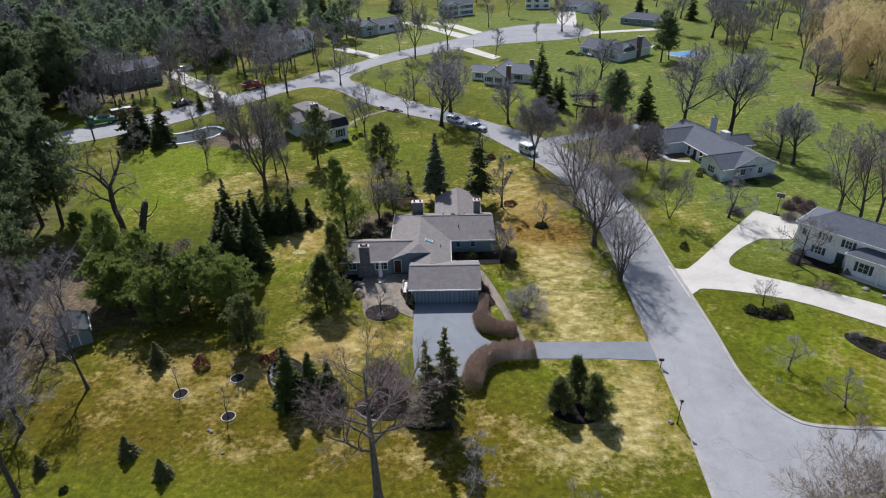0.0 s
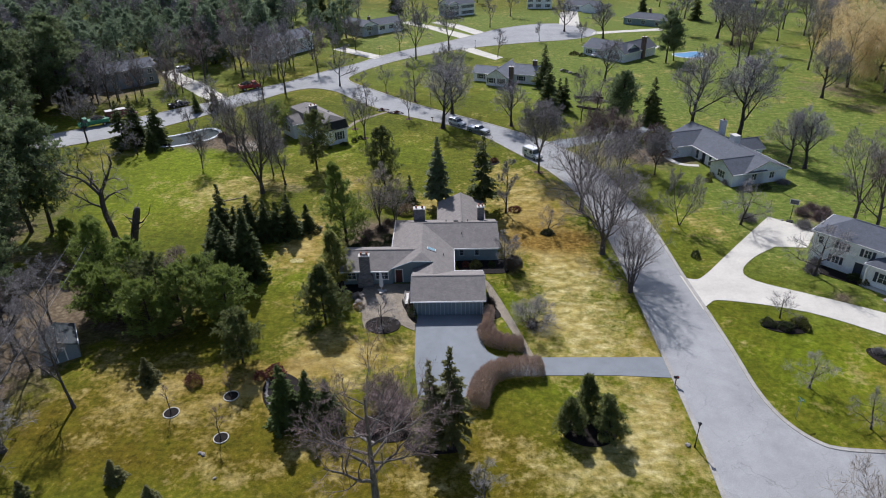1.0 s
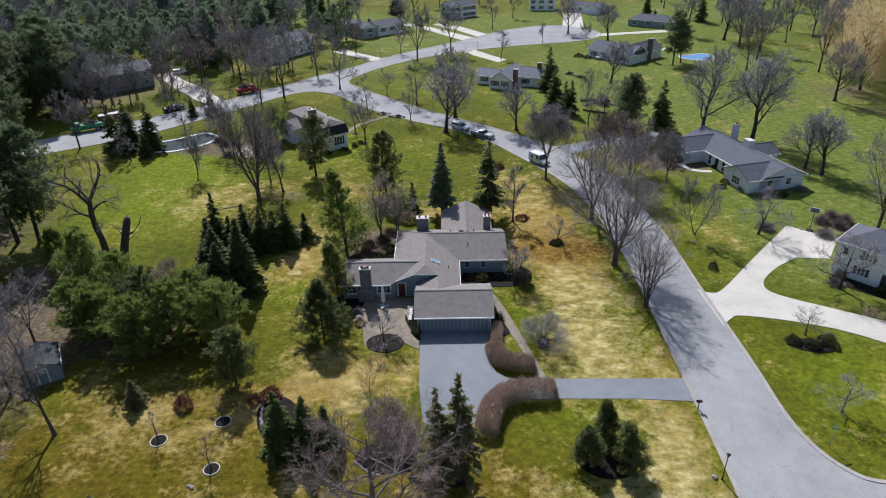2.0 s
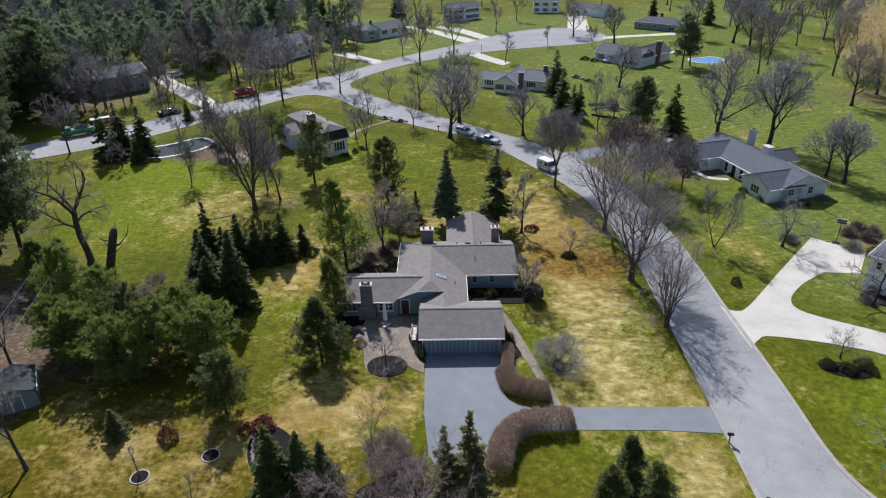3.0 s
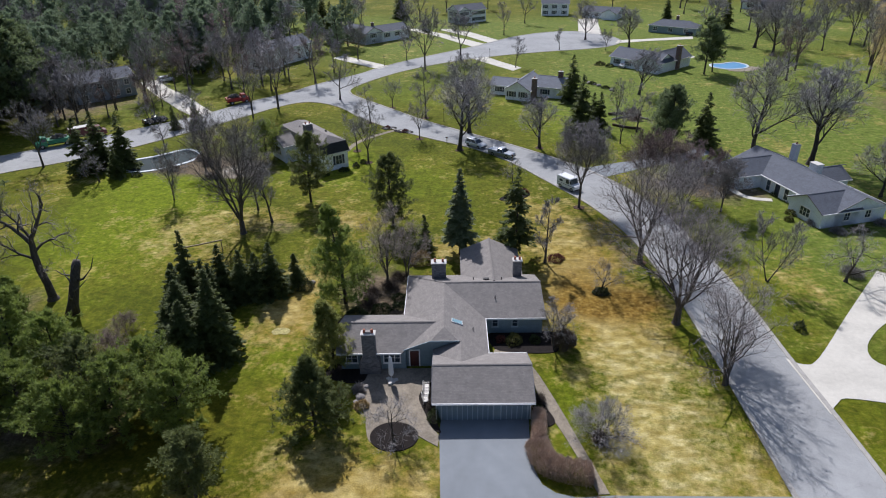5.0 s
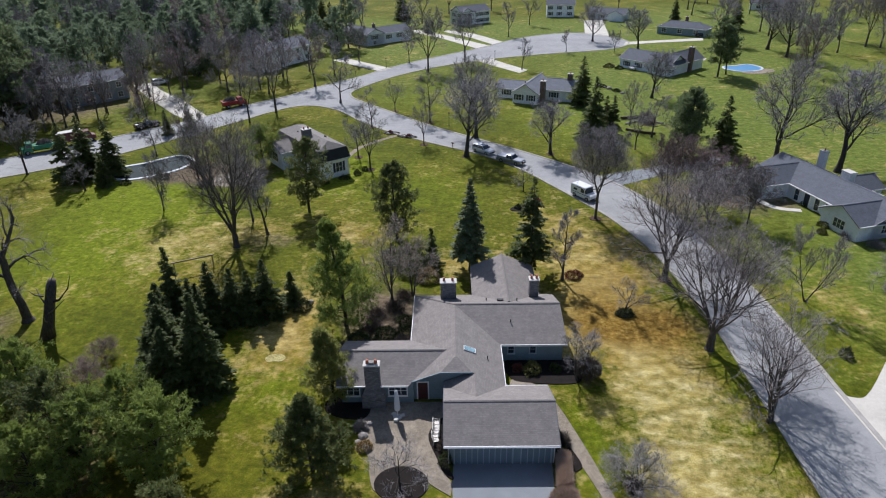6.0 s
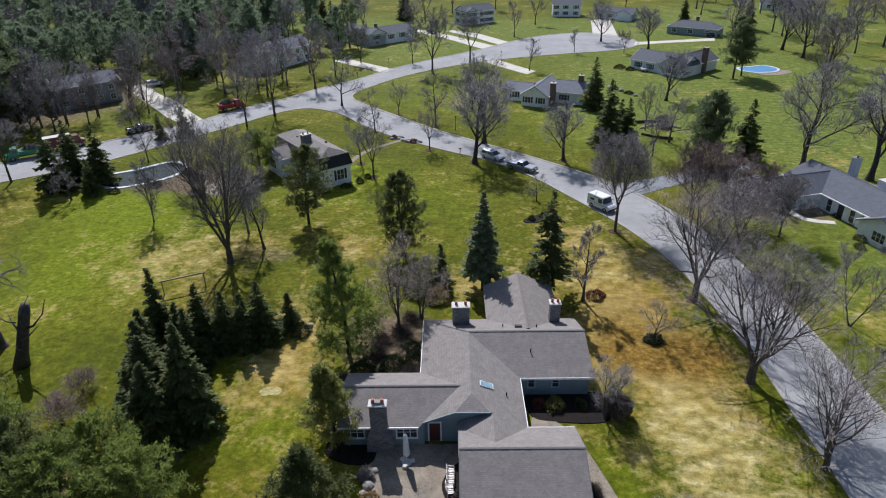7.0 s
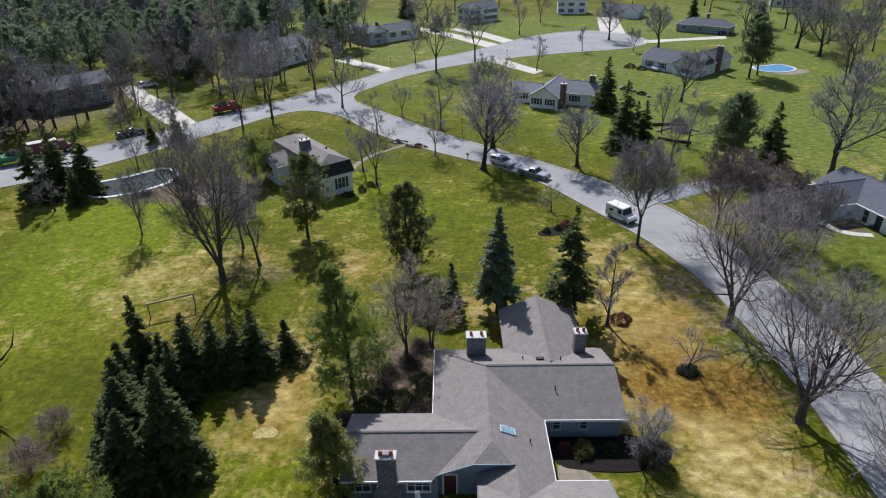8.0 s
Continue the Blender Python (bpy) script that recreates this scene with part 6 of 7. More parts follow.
mid_tree = [bare_meshes(600 + i, 14.0, 5.0, 4, 0.25, (8, 5)[i % 2], (1, 4)[i % 2], 0.015, M_BARK, (M_TWIG, M_TWIG, M_TWIGR, M_TWIG)[i], 0.06, 0.8, dense=1.0 if i % 2 == 0 else 0.8, hairs=11, hair_len=1.1, coarse=True, vase=(0, 0.25)[i % 2]) for i in range(4)]
rows = [(-27.2, 98.2, 8.7), (-14.5, 86.4, 8.0), (-5.5, 79.2, 14.8), (-3.8, 90.8, 16.1), (-14.5, 102.1, 11.6), (-23.7, 111.0, 7.2), (-26.6, 167.8, 8.5), (-19.3, 154.2, 16.5), (-38.7, 118.8, 13.0), (-52.8, 110.2, 16.8),
        (11.0, 80.9, 10.8), (52.5, 77.4, 18.0), (40.1, 124.2, 11.5), (36.7, 205, 13.4), (49.9, 189.6, 12.9), (8.9, 157.4, 8.4), (-26.7, 78.3, 8.4), (-23.2, 71.5, 10.4), (-49.6, 136.4, 14.4),
        (-43.2, 169.8, 11.5), (-8.8, 169.1, 14.4)]
rows2 = [(6.4, 216, 11.4), (92.6, 188.4, 16), (93.6, 175.1, 17), (97.9, 167.0, 17), (-87.7, 67.5, 12.4), (-82.8, 126.3, 16), (-91.4, 124.3, 16), (-108, 106, 14), (-114.3, 112.2, 15), (-65.3, 121.2, 13),
         (-56.5, 101.7, 13), (-33, 219.6, 11.8), (25.1, 185.6, 6.9), (41, 184.5, 6.6), (-97.5, 101.3, 9.7), (-79.5, 95.9, 7), (94.2, 105, 14), (61.5, 72.3, 18), (66.5, 57.0, 10.3), (-67.6, 78.1, 7.5),
         (64.6, 27.5, 18.5), (66.5, 24.4, 17.4), (70.6, 26.4, 16.5), (68.2, 53.8, 11.2)]
rows3 = [(-50.5, -17, 11), (-47, -24, 10), (-48.5, -28, 9), (-46.5, -31.5, 9), (-50, -33, 11), (-52, -24, 12), (-55, -16, 12), (-49, -13, 10), (-52, -4, 11), (-57, -8, 12), (-38.7, -34.0, 17.4), (-43.9, -25.4, 14.6), (-49.7, -20.2, 15.2), (-51, -29, 16), (-45, -36, 15), (-53, -10, 12), (50, -39, 15), (21, -41, 10), (13, -40.5, 9),
         (-60, 80, 9), (-57, 76, 8), (-50, 62, 9), (-46, 66, 10), (-41, 60, 8), (-54, 66, 9), (-88, 112, 10), (-94, 108, 9), (-72, 130, 14)] + [
    (-78, 140, 15), (-62, 148, 14), (-56, 156, 13), (-90, 150, 15)]
rows4 = [(-99, 103, 14), (-104, 107, 15), (-95, 109, 12), (-91, 118, 13), (-87, 127, 12), (-80, 100, 9), (-75, 137, 13), (-67, 141, 14), (-64, 133, 12), (-60, 128, 13), (-47, 150, 12), (-20, 280, 15), (0, 290, 14), (16, 245, 12), (60, 285, 14), (80, 200, 15), (105, 195, 16), (112, 220, 16), (125, 240, 16), (90, 270, 15), (130, 190, 16), (84, 140, 15), (120, 160, 17),
         (-98, 97, 11), (-103, 100, 12), (-93, 102, 9), (-107, 94, 12), (-84, 112, 9), (-90, 115, 10), (-101, 94, 10), (-112, 100, 12), (-86, 136, 13), (-76, 146, 13), (-69, 150, 12), (-58, 139, 11), (-72, 60, 8), (-70, 99, 8), (-64, 84, 8), (-52, 225, 13), (-30, 250, 14)] + [
    (-60, 250, 14), (-80, 260, 15), (-45, 285, 15), (-85, 185, 14), (-95, 175, 15), (-76, 205, 14), (30, 100, 9), (33, 92, 10), (28, 84, 9)]
rows5 = []
for _ in range(34):
    x, y = rng.uniform(-190, -100), rng.uniform(90, 300)
    if not (x > -118 and y < 150):
        rows5.append((x, y, rng.uniform(13, 19)))
for _ in range(26):
    x, y = rng.uniform(88, 175), rng.uniform(135, 330)
    rows5.append((x, y, rng.uniform(12, 19)))
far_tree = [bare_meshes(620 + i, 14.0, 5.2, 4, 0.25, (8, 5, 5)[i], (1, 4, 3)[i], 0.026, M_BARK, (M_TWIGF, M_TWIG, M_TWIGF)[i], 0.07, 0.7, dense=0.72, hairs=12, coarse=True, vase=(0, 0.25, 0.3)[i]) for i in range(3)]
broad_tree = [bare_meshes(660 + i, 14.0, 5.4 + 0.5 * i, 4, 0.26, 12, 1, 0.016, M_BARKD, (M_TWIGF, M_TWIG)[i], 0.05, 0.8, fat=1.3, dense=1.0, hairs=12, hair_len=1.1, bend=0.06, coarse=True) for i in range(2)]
BROAD = {(52.5, 77.4), (61.5, 72.3), (66.5, 57.0), (68.2, 53.8), (94.2, 105), (-3.8, 90.8), (40.1, 124.2), (11.0, 80.9), (-5.5, 79.2), (49.9, 189.6), (36.7, 205), (93.6, 175.1), (92.6, 188.4)}
for i, (x, y, h) in enumerate(rows + rows2 + rows3 + rows4 + rows5):
    if (x, y) in BROAD:
        bare_tree("bare_tree", "leafless broad-crowned shade tree with dense fine twigs", x, y, broad_tree[i % 2], 71.0 * i, h / 14.0 * 1.12, "tree", "bare trees of the neighbourhood")
        continue
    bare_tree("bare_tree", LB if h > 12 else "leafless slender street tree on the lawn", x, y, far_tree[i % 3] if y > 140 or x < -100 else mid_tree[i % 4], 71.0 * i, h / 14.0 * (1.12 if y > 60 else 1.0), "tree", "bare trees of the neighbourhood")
pink_tree = bare_meshes(690, 17.0, 3.6, 4, 0.25, 11, 1, 0.024, M_BARKL, M_TWIGP, 0.16, 0.5, dense=0.85, hairs=12, coarse=True)
for x, y, h in ((-96.2, 155.8, 22.0), (-86.0, 160.0, 17.0), (-88.0, 176.0, 18.0)):
    bare_tree("bare_tree", "tall slender tree with pale pinkish budding twigs", x, y, pink_tree, 40.0 * y, h / 17.0, "tree", "pink budding trees")
wil = [bare_meshes(640 + i, 17, 7.5, 4, 0.2, 10, 2, 0.022, M_BARKD, M_WILLOW, 0.0, 0.8, droop=0.2, dense=0.75, hairs=11, hair_len=2.4) for i in range(2)]
for i, (x, y, h) in enumerate([(106, 116, 23), (113, 110, 22), (118, 124, 23), (108, 134, 22), (124, 108, 22), (128, 122, 23), (118, 142, 22), (134, 106, 22)]):
    bare_tree("willow_tree", "weeping willow with golden yellow hanging twigs", x, y, wil[i % 2], 95.0 * i, h / 17.0, "willow", "golden willows")
stump = thing("dead_tree", "broken dead tree trunk with thin side limbs", "tree", m=pose(-51.5, 16.9, 0))
part("trunk", Build().tube([(0, 0, -0.1), (0.4, 0.25, 1.5), (1.0, 0.75, 4.0), (1.6, 1.15, 6.2), (1.8, 1.3, 6.9)], [0.86, 0.62, 0.56, 0.54, 0.4], 10).mesh("trunk", M_BARK, True), stump)
for q, (a, zz, ll) in enumerate(((0.4, 3.2, 1.8), (2.6, 4.6, 1.6), (4.1, 5.6, 1.5), (5.2, 2.2, 1.4), (1.4, 6.3, 1.6))):
    c_, s_ = math.cos(a), math.sin(a)
    e_ = 0.26 * zz
    part("limb", Build().tube([(e_ + 0.2 * c_, 0.2 * s_, zz), (e_ + ll * 0.6 * c_, ll * 0.6 * s_, zz + 0.5), (e_ + ll * c_ + 0.2, ll * s_, zz + 1.3), (e_ + ll * 1.3 * c_, ll * 1.2 * s_, zz + 1.5)], [0.12, 0.07, 0.04, 0.015], 5).mesh("limb", M_BARKL, True), stump)
part("limb", Build().tube([(1.1, 0.8, 4.2), (2.4, 0.6, 4.7), (3.6, 0.9, 6.0), (4.2, 1.1, 7.6)], [0.2, 0.13, 0.08, 0.03], 6).mesh("limb", M_BARKD, True), stump)

# ---- shrubs and hedges ----
solid("hedge", twiggy_mesh(1, [(4.0, -17.6), (4.4, -14.6), (5.8, -12.2), (8.2, -11.2), (11.6, -10.9)], 2.9, 2.1, M_HEDGE, 30000, 0.5), "rounded leafless brown hedge beside the driveway", "hedge")
solid("hedge", twiggy_mesh(2, [(4.9, -2.9), (5.5, -5.3), (7.2, -6.3), (9.5, -6.5)], 2.7, 1.6, M_HEDGE, 22000, 0.45), "rounded leafless brown hedge beside the walkway", "hedge")
solid("hedge", twiggy_mesh(3, [(5.35, 1.1), (5.25, -0.8), (5.15, -2.7)], 1.5, 1.45, M_HEDGE, 9000, 0.4), "narrow clipped leafless hedge beside the garage corner", "hedge")
solid("hedge", twiggy_mesh(4, [(8.4, 13.2), (9.0, 12.4), (9.6, 11.7)], 2.5, 2.2, M_BRUSH, 14000, 0.4), "egg-shaped clipped dark brown bush at the house corner", "hedge")


def shrub(x, y, rx, ry, h, mat, label, seed, count=600, leaf=0.17):
    if mat in (M_TWIG, M_TWIGR, M_BRUSH, M_TWIGB):
        me = shrub_mesh(seed, rx * 0.85, ry * 0.85, h * 0.85, mat, count * 3, 0.3 + leaf, 0.03)
    else:
        me = shrub_mesh(seed, rx, ry, h, mat, count * 2, leaf * 0.8)
    solid("shrub", me, label, "shrub", m=pose(x, y, 0.05, 0, 0, 25.0 * seed))


GR = "rounded dark evergreen garden shrub"
for i, (x, y, rx, h, mat, lab) in enumerate([
    (-4.75, 0.05, 0.75, 1.9, M_YEW, "tall clipped dark shrub at the garage corner"), (-5.0, 1.9, 0.7, 1.3, M_BRUSH, "dark brown leafless shrub beside the garage"), (5.5, 2.9, 0.85, 1.7, M_BRUSH, "rounded dark shrub at the garage corner"), (5.3, 1.7, 0.6, 1.2, M_YEW, GR), (10.85, -1.9, 1.0, 1.3, M_BRUSH, "dark brush round the foot of a small tree"), (-5.6, -19.2, 1.7, 1.6, M_TWIGR, "reddish brown leafless brush"), (-3.4, -20.6, 1.5, 1.5, M_BRUSH, "dark brown leafless brush"), (-7.2, -20.8, 1.5, 1.4, M_TWIGR, "reddish brown leafless brush"), (-1.9, -21.8, 1.3, 1.5, M_TWIGR, "reddish brown leafless brush"), (-4.7, -17.4, 1.5, 1.6, M_TWIGR, "reddish brown leafless brush"),
    (3.4, 13.2, 1.3, 1.2, M_BOX, "olive-green spreading shrub by the house wall"), (1.9, 13.4, 0.8, 0.8, M_REDLEAF, "low dark red shrub by the wall"), (5.8, 13.4, 0.9, 0.9, M_YEW, GR), 
    (40.9, -0.4, 1.15, 1.15, M_YEW, GR), (42.6, -1.3, 1.15, 1.3, M_YEW, GR), (44.2, -0.4, 1.0, 1.2, M_BOX, "clipped olive-green shrub in mulch"), (45.3, 0.2, 0.9, 0.95, M_BOX, "clipped yellow-green shrub in mulch"), (45.2, -1.4, 0.8, 0.9, M_BOX, "clipped yellow-green shrub in mulch"),
    (52.6, -7.0, 1.3, 0.6, M_YEW, GR), (53.9, -8.6, 1.3, 0.6, M_TWIG, "low grey heather in the mulch bed"), (55.2, -10.0, 1.2, 0.6, M_YEW, GR)] + [
    (51.7, -6.0, 1.0, 0.5, M_TWIG, "low grey heather in the mulch bed"),
    (15.0, 24.2, 1.3, 0.95, M_YEW, "low dark clipped evergreen round a small tree"), (3.6, 54.6, 0.7, 0.9, M_YEW, "clipped round evergreen ball"), (5.3, 55.6, 0.7, 0.9, M_YEW, "clipped round evergreen ball"),
    (6.6, 56.8, 1.2, 1.0, M_REDLEAF, "dark red leafless shrub"), (-19.6, -12.6, 1.7, 1.5, M_REDLEAF, "rounded dark red shrub in the mulch bed"), (-21.2, -13.2, 0.9, 1.1, M_REDLEAF, "rounded dark red shrub in the mulch bed"),
    (-28.6, -14.4, 1.2, 1.8, M_REDLEAF, "reddish brown leafless shrub"), (-12.9, 4.0, 0.8, 0.9, M_TWIG, "dry grey shrub beside the patio"), (-12.2, 1.6, 0.9, 0.9, M_DRYLEAF, "tan ornamental grass clump"),
    (-23.6, 24.0, 1.4, 1.5, M_YEW, GR), (36.7, 17.1, 0.9, 1.4, M_YEW, "small conical evergreen shrub on the lawn"), (49.0, 30.2, 2.2, 1.2, M_TWIG, "low leafless shrub round a tree"), (52.0, 13.0, 1.3, 0.9, M_TWIG, "low leafless shrub by the drive"),
    (56.9, 11.0, 1.0, 1.3, M_YEW, GR), (57.6, 9.6, 0.9, 1.1, M_BOX, "olive-green shrub by the porch"), (53.4, 15.2, 1.1, 1.2, M_TWIG, "leafless shrub by the white house"), (58.8, 32.6, 1.8, 1.6, M_TWIGR, "leafless pinkish thicket beside the drive"), (60.9, 31.0, 1.9, 1.7, M_TWIGR, "leafless pinkish thicket beside the drive"), (62.6, 33.0, 1.9, 1.6, M_TWIGR, "leafless pinkish thicket beside the drive"), (61.2, 34.6, 1.6, 1.5, M_TWIGR, "leafless pinkish thicket beside the drive")] + [
    (57.0, 27.5, 1.8, 1.6, M_TWIG, "leafless thicket beside the drive"),
    (60.0, 25.5, 2.2, 1.8, M_REDLEAF, "reddish leafless thicket beside the drive"), (62.5, 23.5, 2.0, 1.6, M_TWIG, "leafless brown thicket beside the lawn"), (49.5, 57.0, 1.3, 1.0, M_YEW, GR), (50.6, 54.6, 1.2, 1.2, M_YEW, GR), (48.9, 49.4, 1.3, 0.9, M_BOX, "olive-green rounded garden shrub"),
    (50.5, 45.6, 1.4, 1.0, M_TWIG, "leafless shrub along the ranch house"), (53.0, 42.8, 1.5, 1.1, M_TWIG, "leafless shrub along the ranch house"), (56.5, 43.8, 1.5, 1.0, M_YEW, GR), (61.0, 46.0, 1.6, 1.0, M_TWIG, "leafless shrub along the ranch house"),
    (47.5, 47.0, 1.0, 0.8, M_BOX, "yellow-green shrub on the lawn"), (43.0, 61.0, 1.8, 1.4, M_REDLEAF, "reddish leafless thicket on the ground"), (40.5, 62.6, 1.8, 1.4, M_TWIGR, "reddish leafless thicket on the ground"),
    (-25.2, 69.0, 0.9, 1.2, M_YEW, GR), (-24.2, 71.2, 0.8, 1.0, M_YEW, GR), (-27.2, 66.8, 1.2, 0.8, M_YEW, GR), (-30.4, 64.4, 1.2, 0.8, M_YEW, GR), (-36.0, 67.0, 1.8, 1.4, M_TWIGR, "leafless shrub by the white house"),
    (-57.6, 72.6, 1.6, 1.2, M_TWIGR, "leafless brown thicket beside the pool"), (-60.6, 66.4, 1.5, 1.1, M_BRUSH, "leafless brown thicket beside the pool"), (-55.0, 69.6, 1.7, 1.3, M_TWIGR, "leafless brown thicket beside the pool"), (-73.4, 73.6, 1.5, 1.3, M_TWIGR, "leafless brown thicket beside the pool"), (-66.4, 63.4, 1.3, 0.9, M_YEW, GR), (-51.6, 62.8, 1.6, 1.2, M_TWIGR, "leafless brown thicket beside the terrace"), (-42.6, 62.2, 1.5, 1.1, M_BRUSH, "leafless brown thicket beside the terrace"),
    (-22.6, 94.0, 0.9, 0.7, M_REDLEAF, "low dark red shrub between stones"), (-18.2, 91.4, 1.1, 0.7, M_REDLEAF, "low dark red shrub between stones"), 
    (34.5, 101.5, 2.5, 1.2, M_TWIGR, "reddish leafless thicket beside a stone wall")] + [
    (29.5, 135.5, 1.5, 1.0, M_YEW, GR), (32.5, 131.0, 1.5, 0.8, M_YEW, GR), (38.0, 158.2, 1.6, 1.3, M_YEW, GR), (46.5, 154.0, 1.4, 1.2, M_YEW, GR), (35.5, 161.0, 2.2, 1.4, M_BOX, "olive-green rounded garden shrub"), (18, 122, 2.0, 2.0, M_TWIG, "leafless brown thicket beside the lawn"),
    (35.2, 107, 2.2, 1.4, M_TWIGR, "reddish leafless thicket on the ground"), (-11.6, 27.0, 1.6, 1.0, M_BRUSH, "low leafless thicket behind the house"), (-14.5, 22.8, 1.6, 1.2, M_BRUSH, "low leafless thicket behind the house"), (-10.8, 21.6, 1.3, 1.0, M_YEW, GR),
    (-9.0, 31.5, 1.9, 2.2, M_DRYLEAF, "yellow-green budding shrub behind the house"), (-10.6, 17.2, 1.6, 1.2, M_BRUSH, "dense leafless brush behind the house"), (-12.8, 18.6, 1.8, 1.3, M_YEW, "dark evergreen brush behind the house"), (-14.4, 20.4, 1.6, 1.4, M_BRUSH, "dense leafless brush behind the house"), (-10.4, 19.4, 1.5, 1.0, M_YEW, "dark evergreen brush behind the house"), (-12.4, 24.4, 1.7, 1.2, M_BRUSH, "dense leafless brush behind the house"), (-15.6, 17.6, 1.6, 1.5, M_YEW, "dark evergreen brush behind the house"), (-17.0, 15.6, 1.5, 1.3, M_BRUSH, "low leafless thicket behind the house"), (10.0, 33.0, 1.5, 0.9, M_REDLEAF, "low dark reddish shrub"), (-34.6, -33.2, 0.5, 0.5, M_YEW, "tiny clipped evergreen on the lawn"), 
]):
    shrub(x, y, rx, rx * 0.85, h, mat, lab, i, int(420 + 160 * rx * h), 0.10 + 0.055 * rx)
cone = spruce_meshes(700, 2.6, 1.15, M_SPRG, 150, 18, 0.02, 0.0, 0.5)
for i, (x, y, h) in enumerate([(-38.4, -30.7, 2.0), (-30.6, -28.4, 2.6), (-25.8, -31.0, 2.4), (-34.0, -14.2, 3.4)]):
    conifer("dwarf_spruce", "small dense conical dwarf spruce on the lawn", x, y, cone, 60.0 * i, h / 2.6, "dwarf spruces on the lawn")

# ---- vehicles ----
def wheel(car, x, y, r, w=0.22):
    s = 1 if y > 0 else -1
    wh = part("wheel", Build().tube([(x, y - s * w, r), (x, y, r)], r, 16).mesh("wheel", M_RUBBER, False), car)
    part("rim", Build().tube([(x, y - s * 0.02, r), (x, y + s * 0.02, r)], [r * 0.62, r * 0.5], 12).mesh("rim", M_GALV), wh)


def section(x, half, z0, z1, tuck):
    """One cross-section of a car body, rounded at its shoulders."""
    return [(x, -half + 0.06, z0), (x, half - 0.06, z0), (x, half, z0 + 0.18), (x, half, z1 - 0.14), (x, half - tuck, z1), (x, -half + tuck, z1), (x, -half, z1 - 0.14), (x, -half, z0 + 0.18)]


def car(name, label, x, y, rot, paint, length, half, body, cabin, r=0.34, category="car", glass_ends=True):
    """body: (x, height) rows of the lower body; cabin: (x0, x1, x2, x3, base, roof): screen foot, roof front, roof end, rear foot."""
    c = thing(name, label, category, "parked vehicles", m=pose(x, y, 0.03, 0, 0, rot))
    part("body", Build().loft([section(bx * length, half * hw, 0.28, bz, 0.09) for bx, bz, hw in body]).mesh("body", paint), c)
    x0, x1, x2, x3, zb, zr = cabin
    k = half - 0.08
    ring = lambda z, a, b, e: [(a, -k + e, z), (b, -k + e, z), (b, k - e, z), (a, k - e, z)]
    zm = zb + (zr - zb) * 0.86
    f = 0.86
    xa, xb = x3 + (x2 - x3) * f, x0 + (x1 - x0) * f
    part("cabin_glass", Build().loft([ring(zb - 0.02, x3, x0, 0.0), ring(zm, xa, xb, 0.13)]).mesh("cabin_glass", M_GLASS), c, "dark window glass")
    part("roof", Build().loft([ring(zm, xa - 0.03, xb + 0.03, 0.10), ring(zr - 0.03, x2 - 0.05, x1 + 0.05, 0.15), ring(zr, x2 + 0.12, x1 - 0.12, 0.25)]).mesh("roof", paint), c)
    for s in (-1, 1):
        for fx in (0.0, 0.5, 1.0):
            lo = Vector((x3 + (x0 - x3) * (0.04 + 0.92 * fx), s * (k + 0.005), zb - 0.02))
            hi_ = Vector((xa + (xb - xa) * (0.04 + 0.92 * fx), s * (k - 0.125), zm + 0.02))
            part("pillar", Build().tube([lo, hi_], 0.05, 6).mesh("pillar", paint), c)
        part("headlight", Build().box(length / 2 - 0.12, length / 2 + 0.01, s * half * 0.72 - 0.18, s * half * 0.72 + 0.18, 0.62, 0.78, 0.03).mesh("headlight", M_TRIM), c)
        part("tail_light", Build().box(-length / 2 - 0.01, -length / 2 + 0.1, s * half * 0.78 - 0.12, s * half * 0.78 + 0.12, 0.65, 0.9, 0.02).mesh("tail_light", M_REDCAR), c)
        part("mirror", Build().box(x0 - 0.35, x0 - 0.15, s * (half + 0.1) - 0.09, s * (half + 0.1) + 0.09, zb + 0.02, zb + 0.18, 0.03).mesh("mirror", M_RUBBER), c)
        for wx in (-0.3, 0.31):
            wheel(c, wx * length, s * (half + 0.01), r)
    part("bumper", Build().box(length / 2 - 0.1, length / 2 + 0.06, -half * 0.9, half * 0.9, 0.35, 0.55, 0.04).mesh("bumper", M_RUBBER), c)
    part("bumper", Build().box(-length / 2 - 0.06, -length / 2 + 0.1, -half * 0.9, half * 0.9, 0.35, 0.55, 0.04).mesh("bumper", M_RUBBER), c)
    return c


SUV = [(-0.5, 0.85, 0.92), (-0.47, 1.0, 1.0), (0.12, 1.02, 1.0), (0.2, 1.0, 1.0), (0.44, 0.9, 0.97), (0.5, 0.72, 0.88)]
suv = car("suv", "silver-white suv with a sunroof parked at the kerb", -2.2, 81.6, -42, M_SILVER, 4.7, 0.93, SUV, (1.05, 0.35, -1.9, -2.25, 1.0, 1.66))
part("sunroof", Build().box(-0.5, 0.2, -0.42, 0.42, 1.655, 1.675).mesh("sunroof", M_GLASS), suv)
car("suv", "white suv standing on the concrete drive", -95.4, 139.2, 37, M_WHITECAR, 4.7, 0.93, SUV, (1.05, 0.35, -1.9, -2.25, 1.0, 1.66))
car("sedan", "silver sedan parked beside the ranch house", 42.3, 69.6, -26, M_SILVER, 4.6, 0.9, SUV, (0.95, 0.2, -1.1, -1.8, 0.98, 1.42))
car("sedan", "silver car beside the far house", -66.5, 180.5, 60, M_SILVER, 4.5, 0.9, SUV, (0.95, 0.2, -1.1, -1.8, 0.98, 1.42))
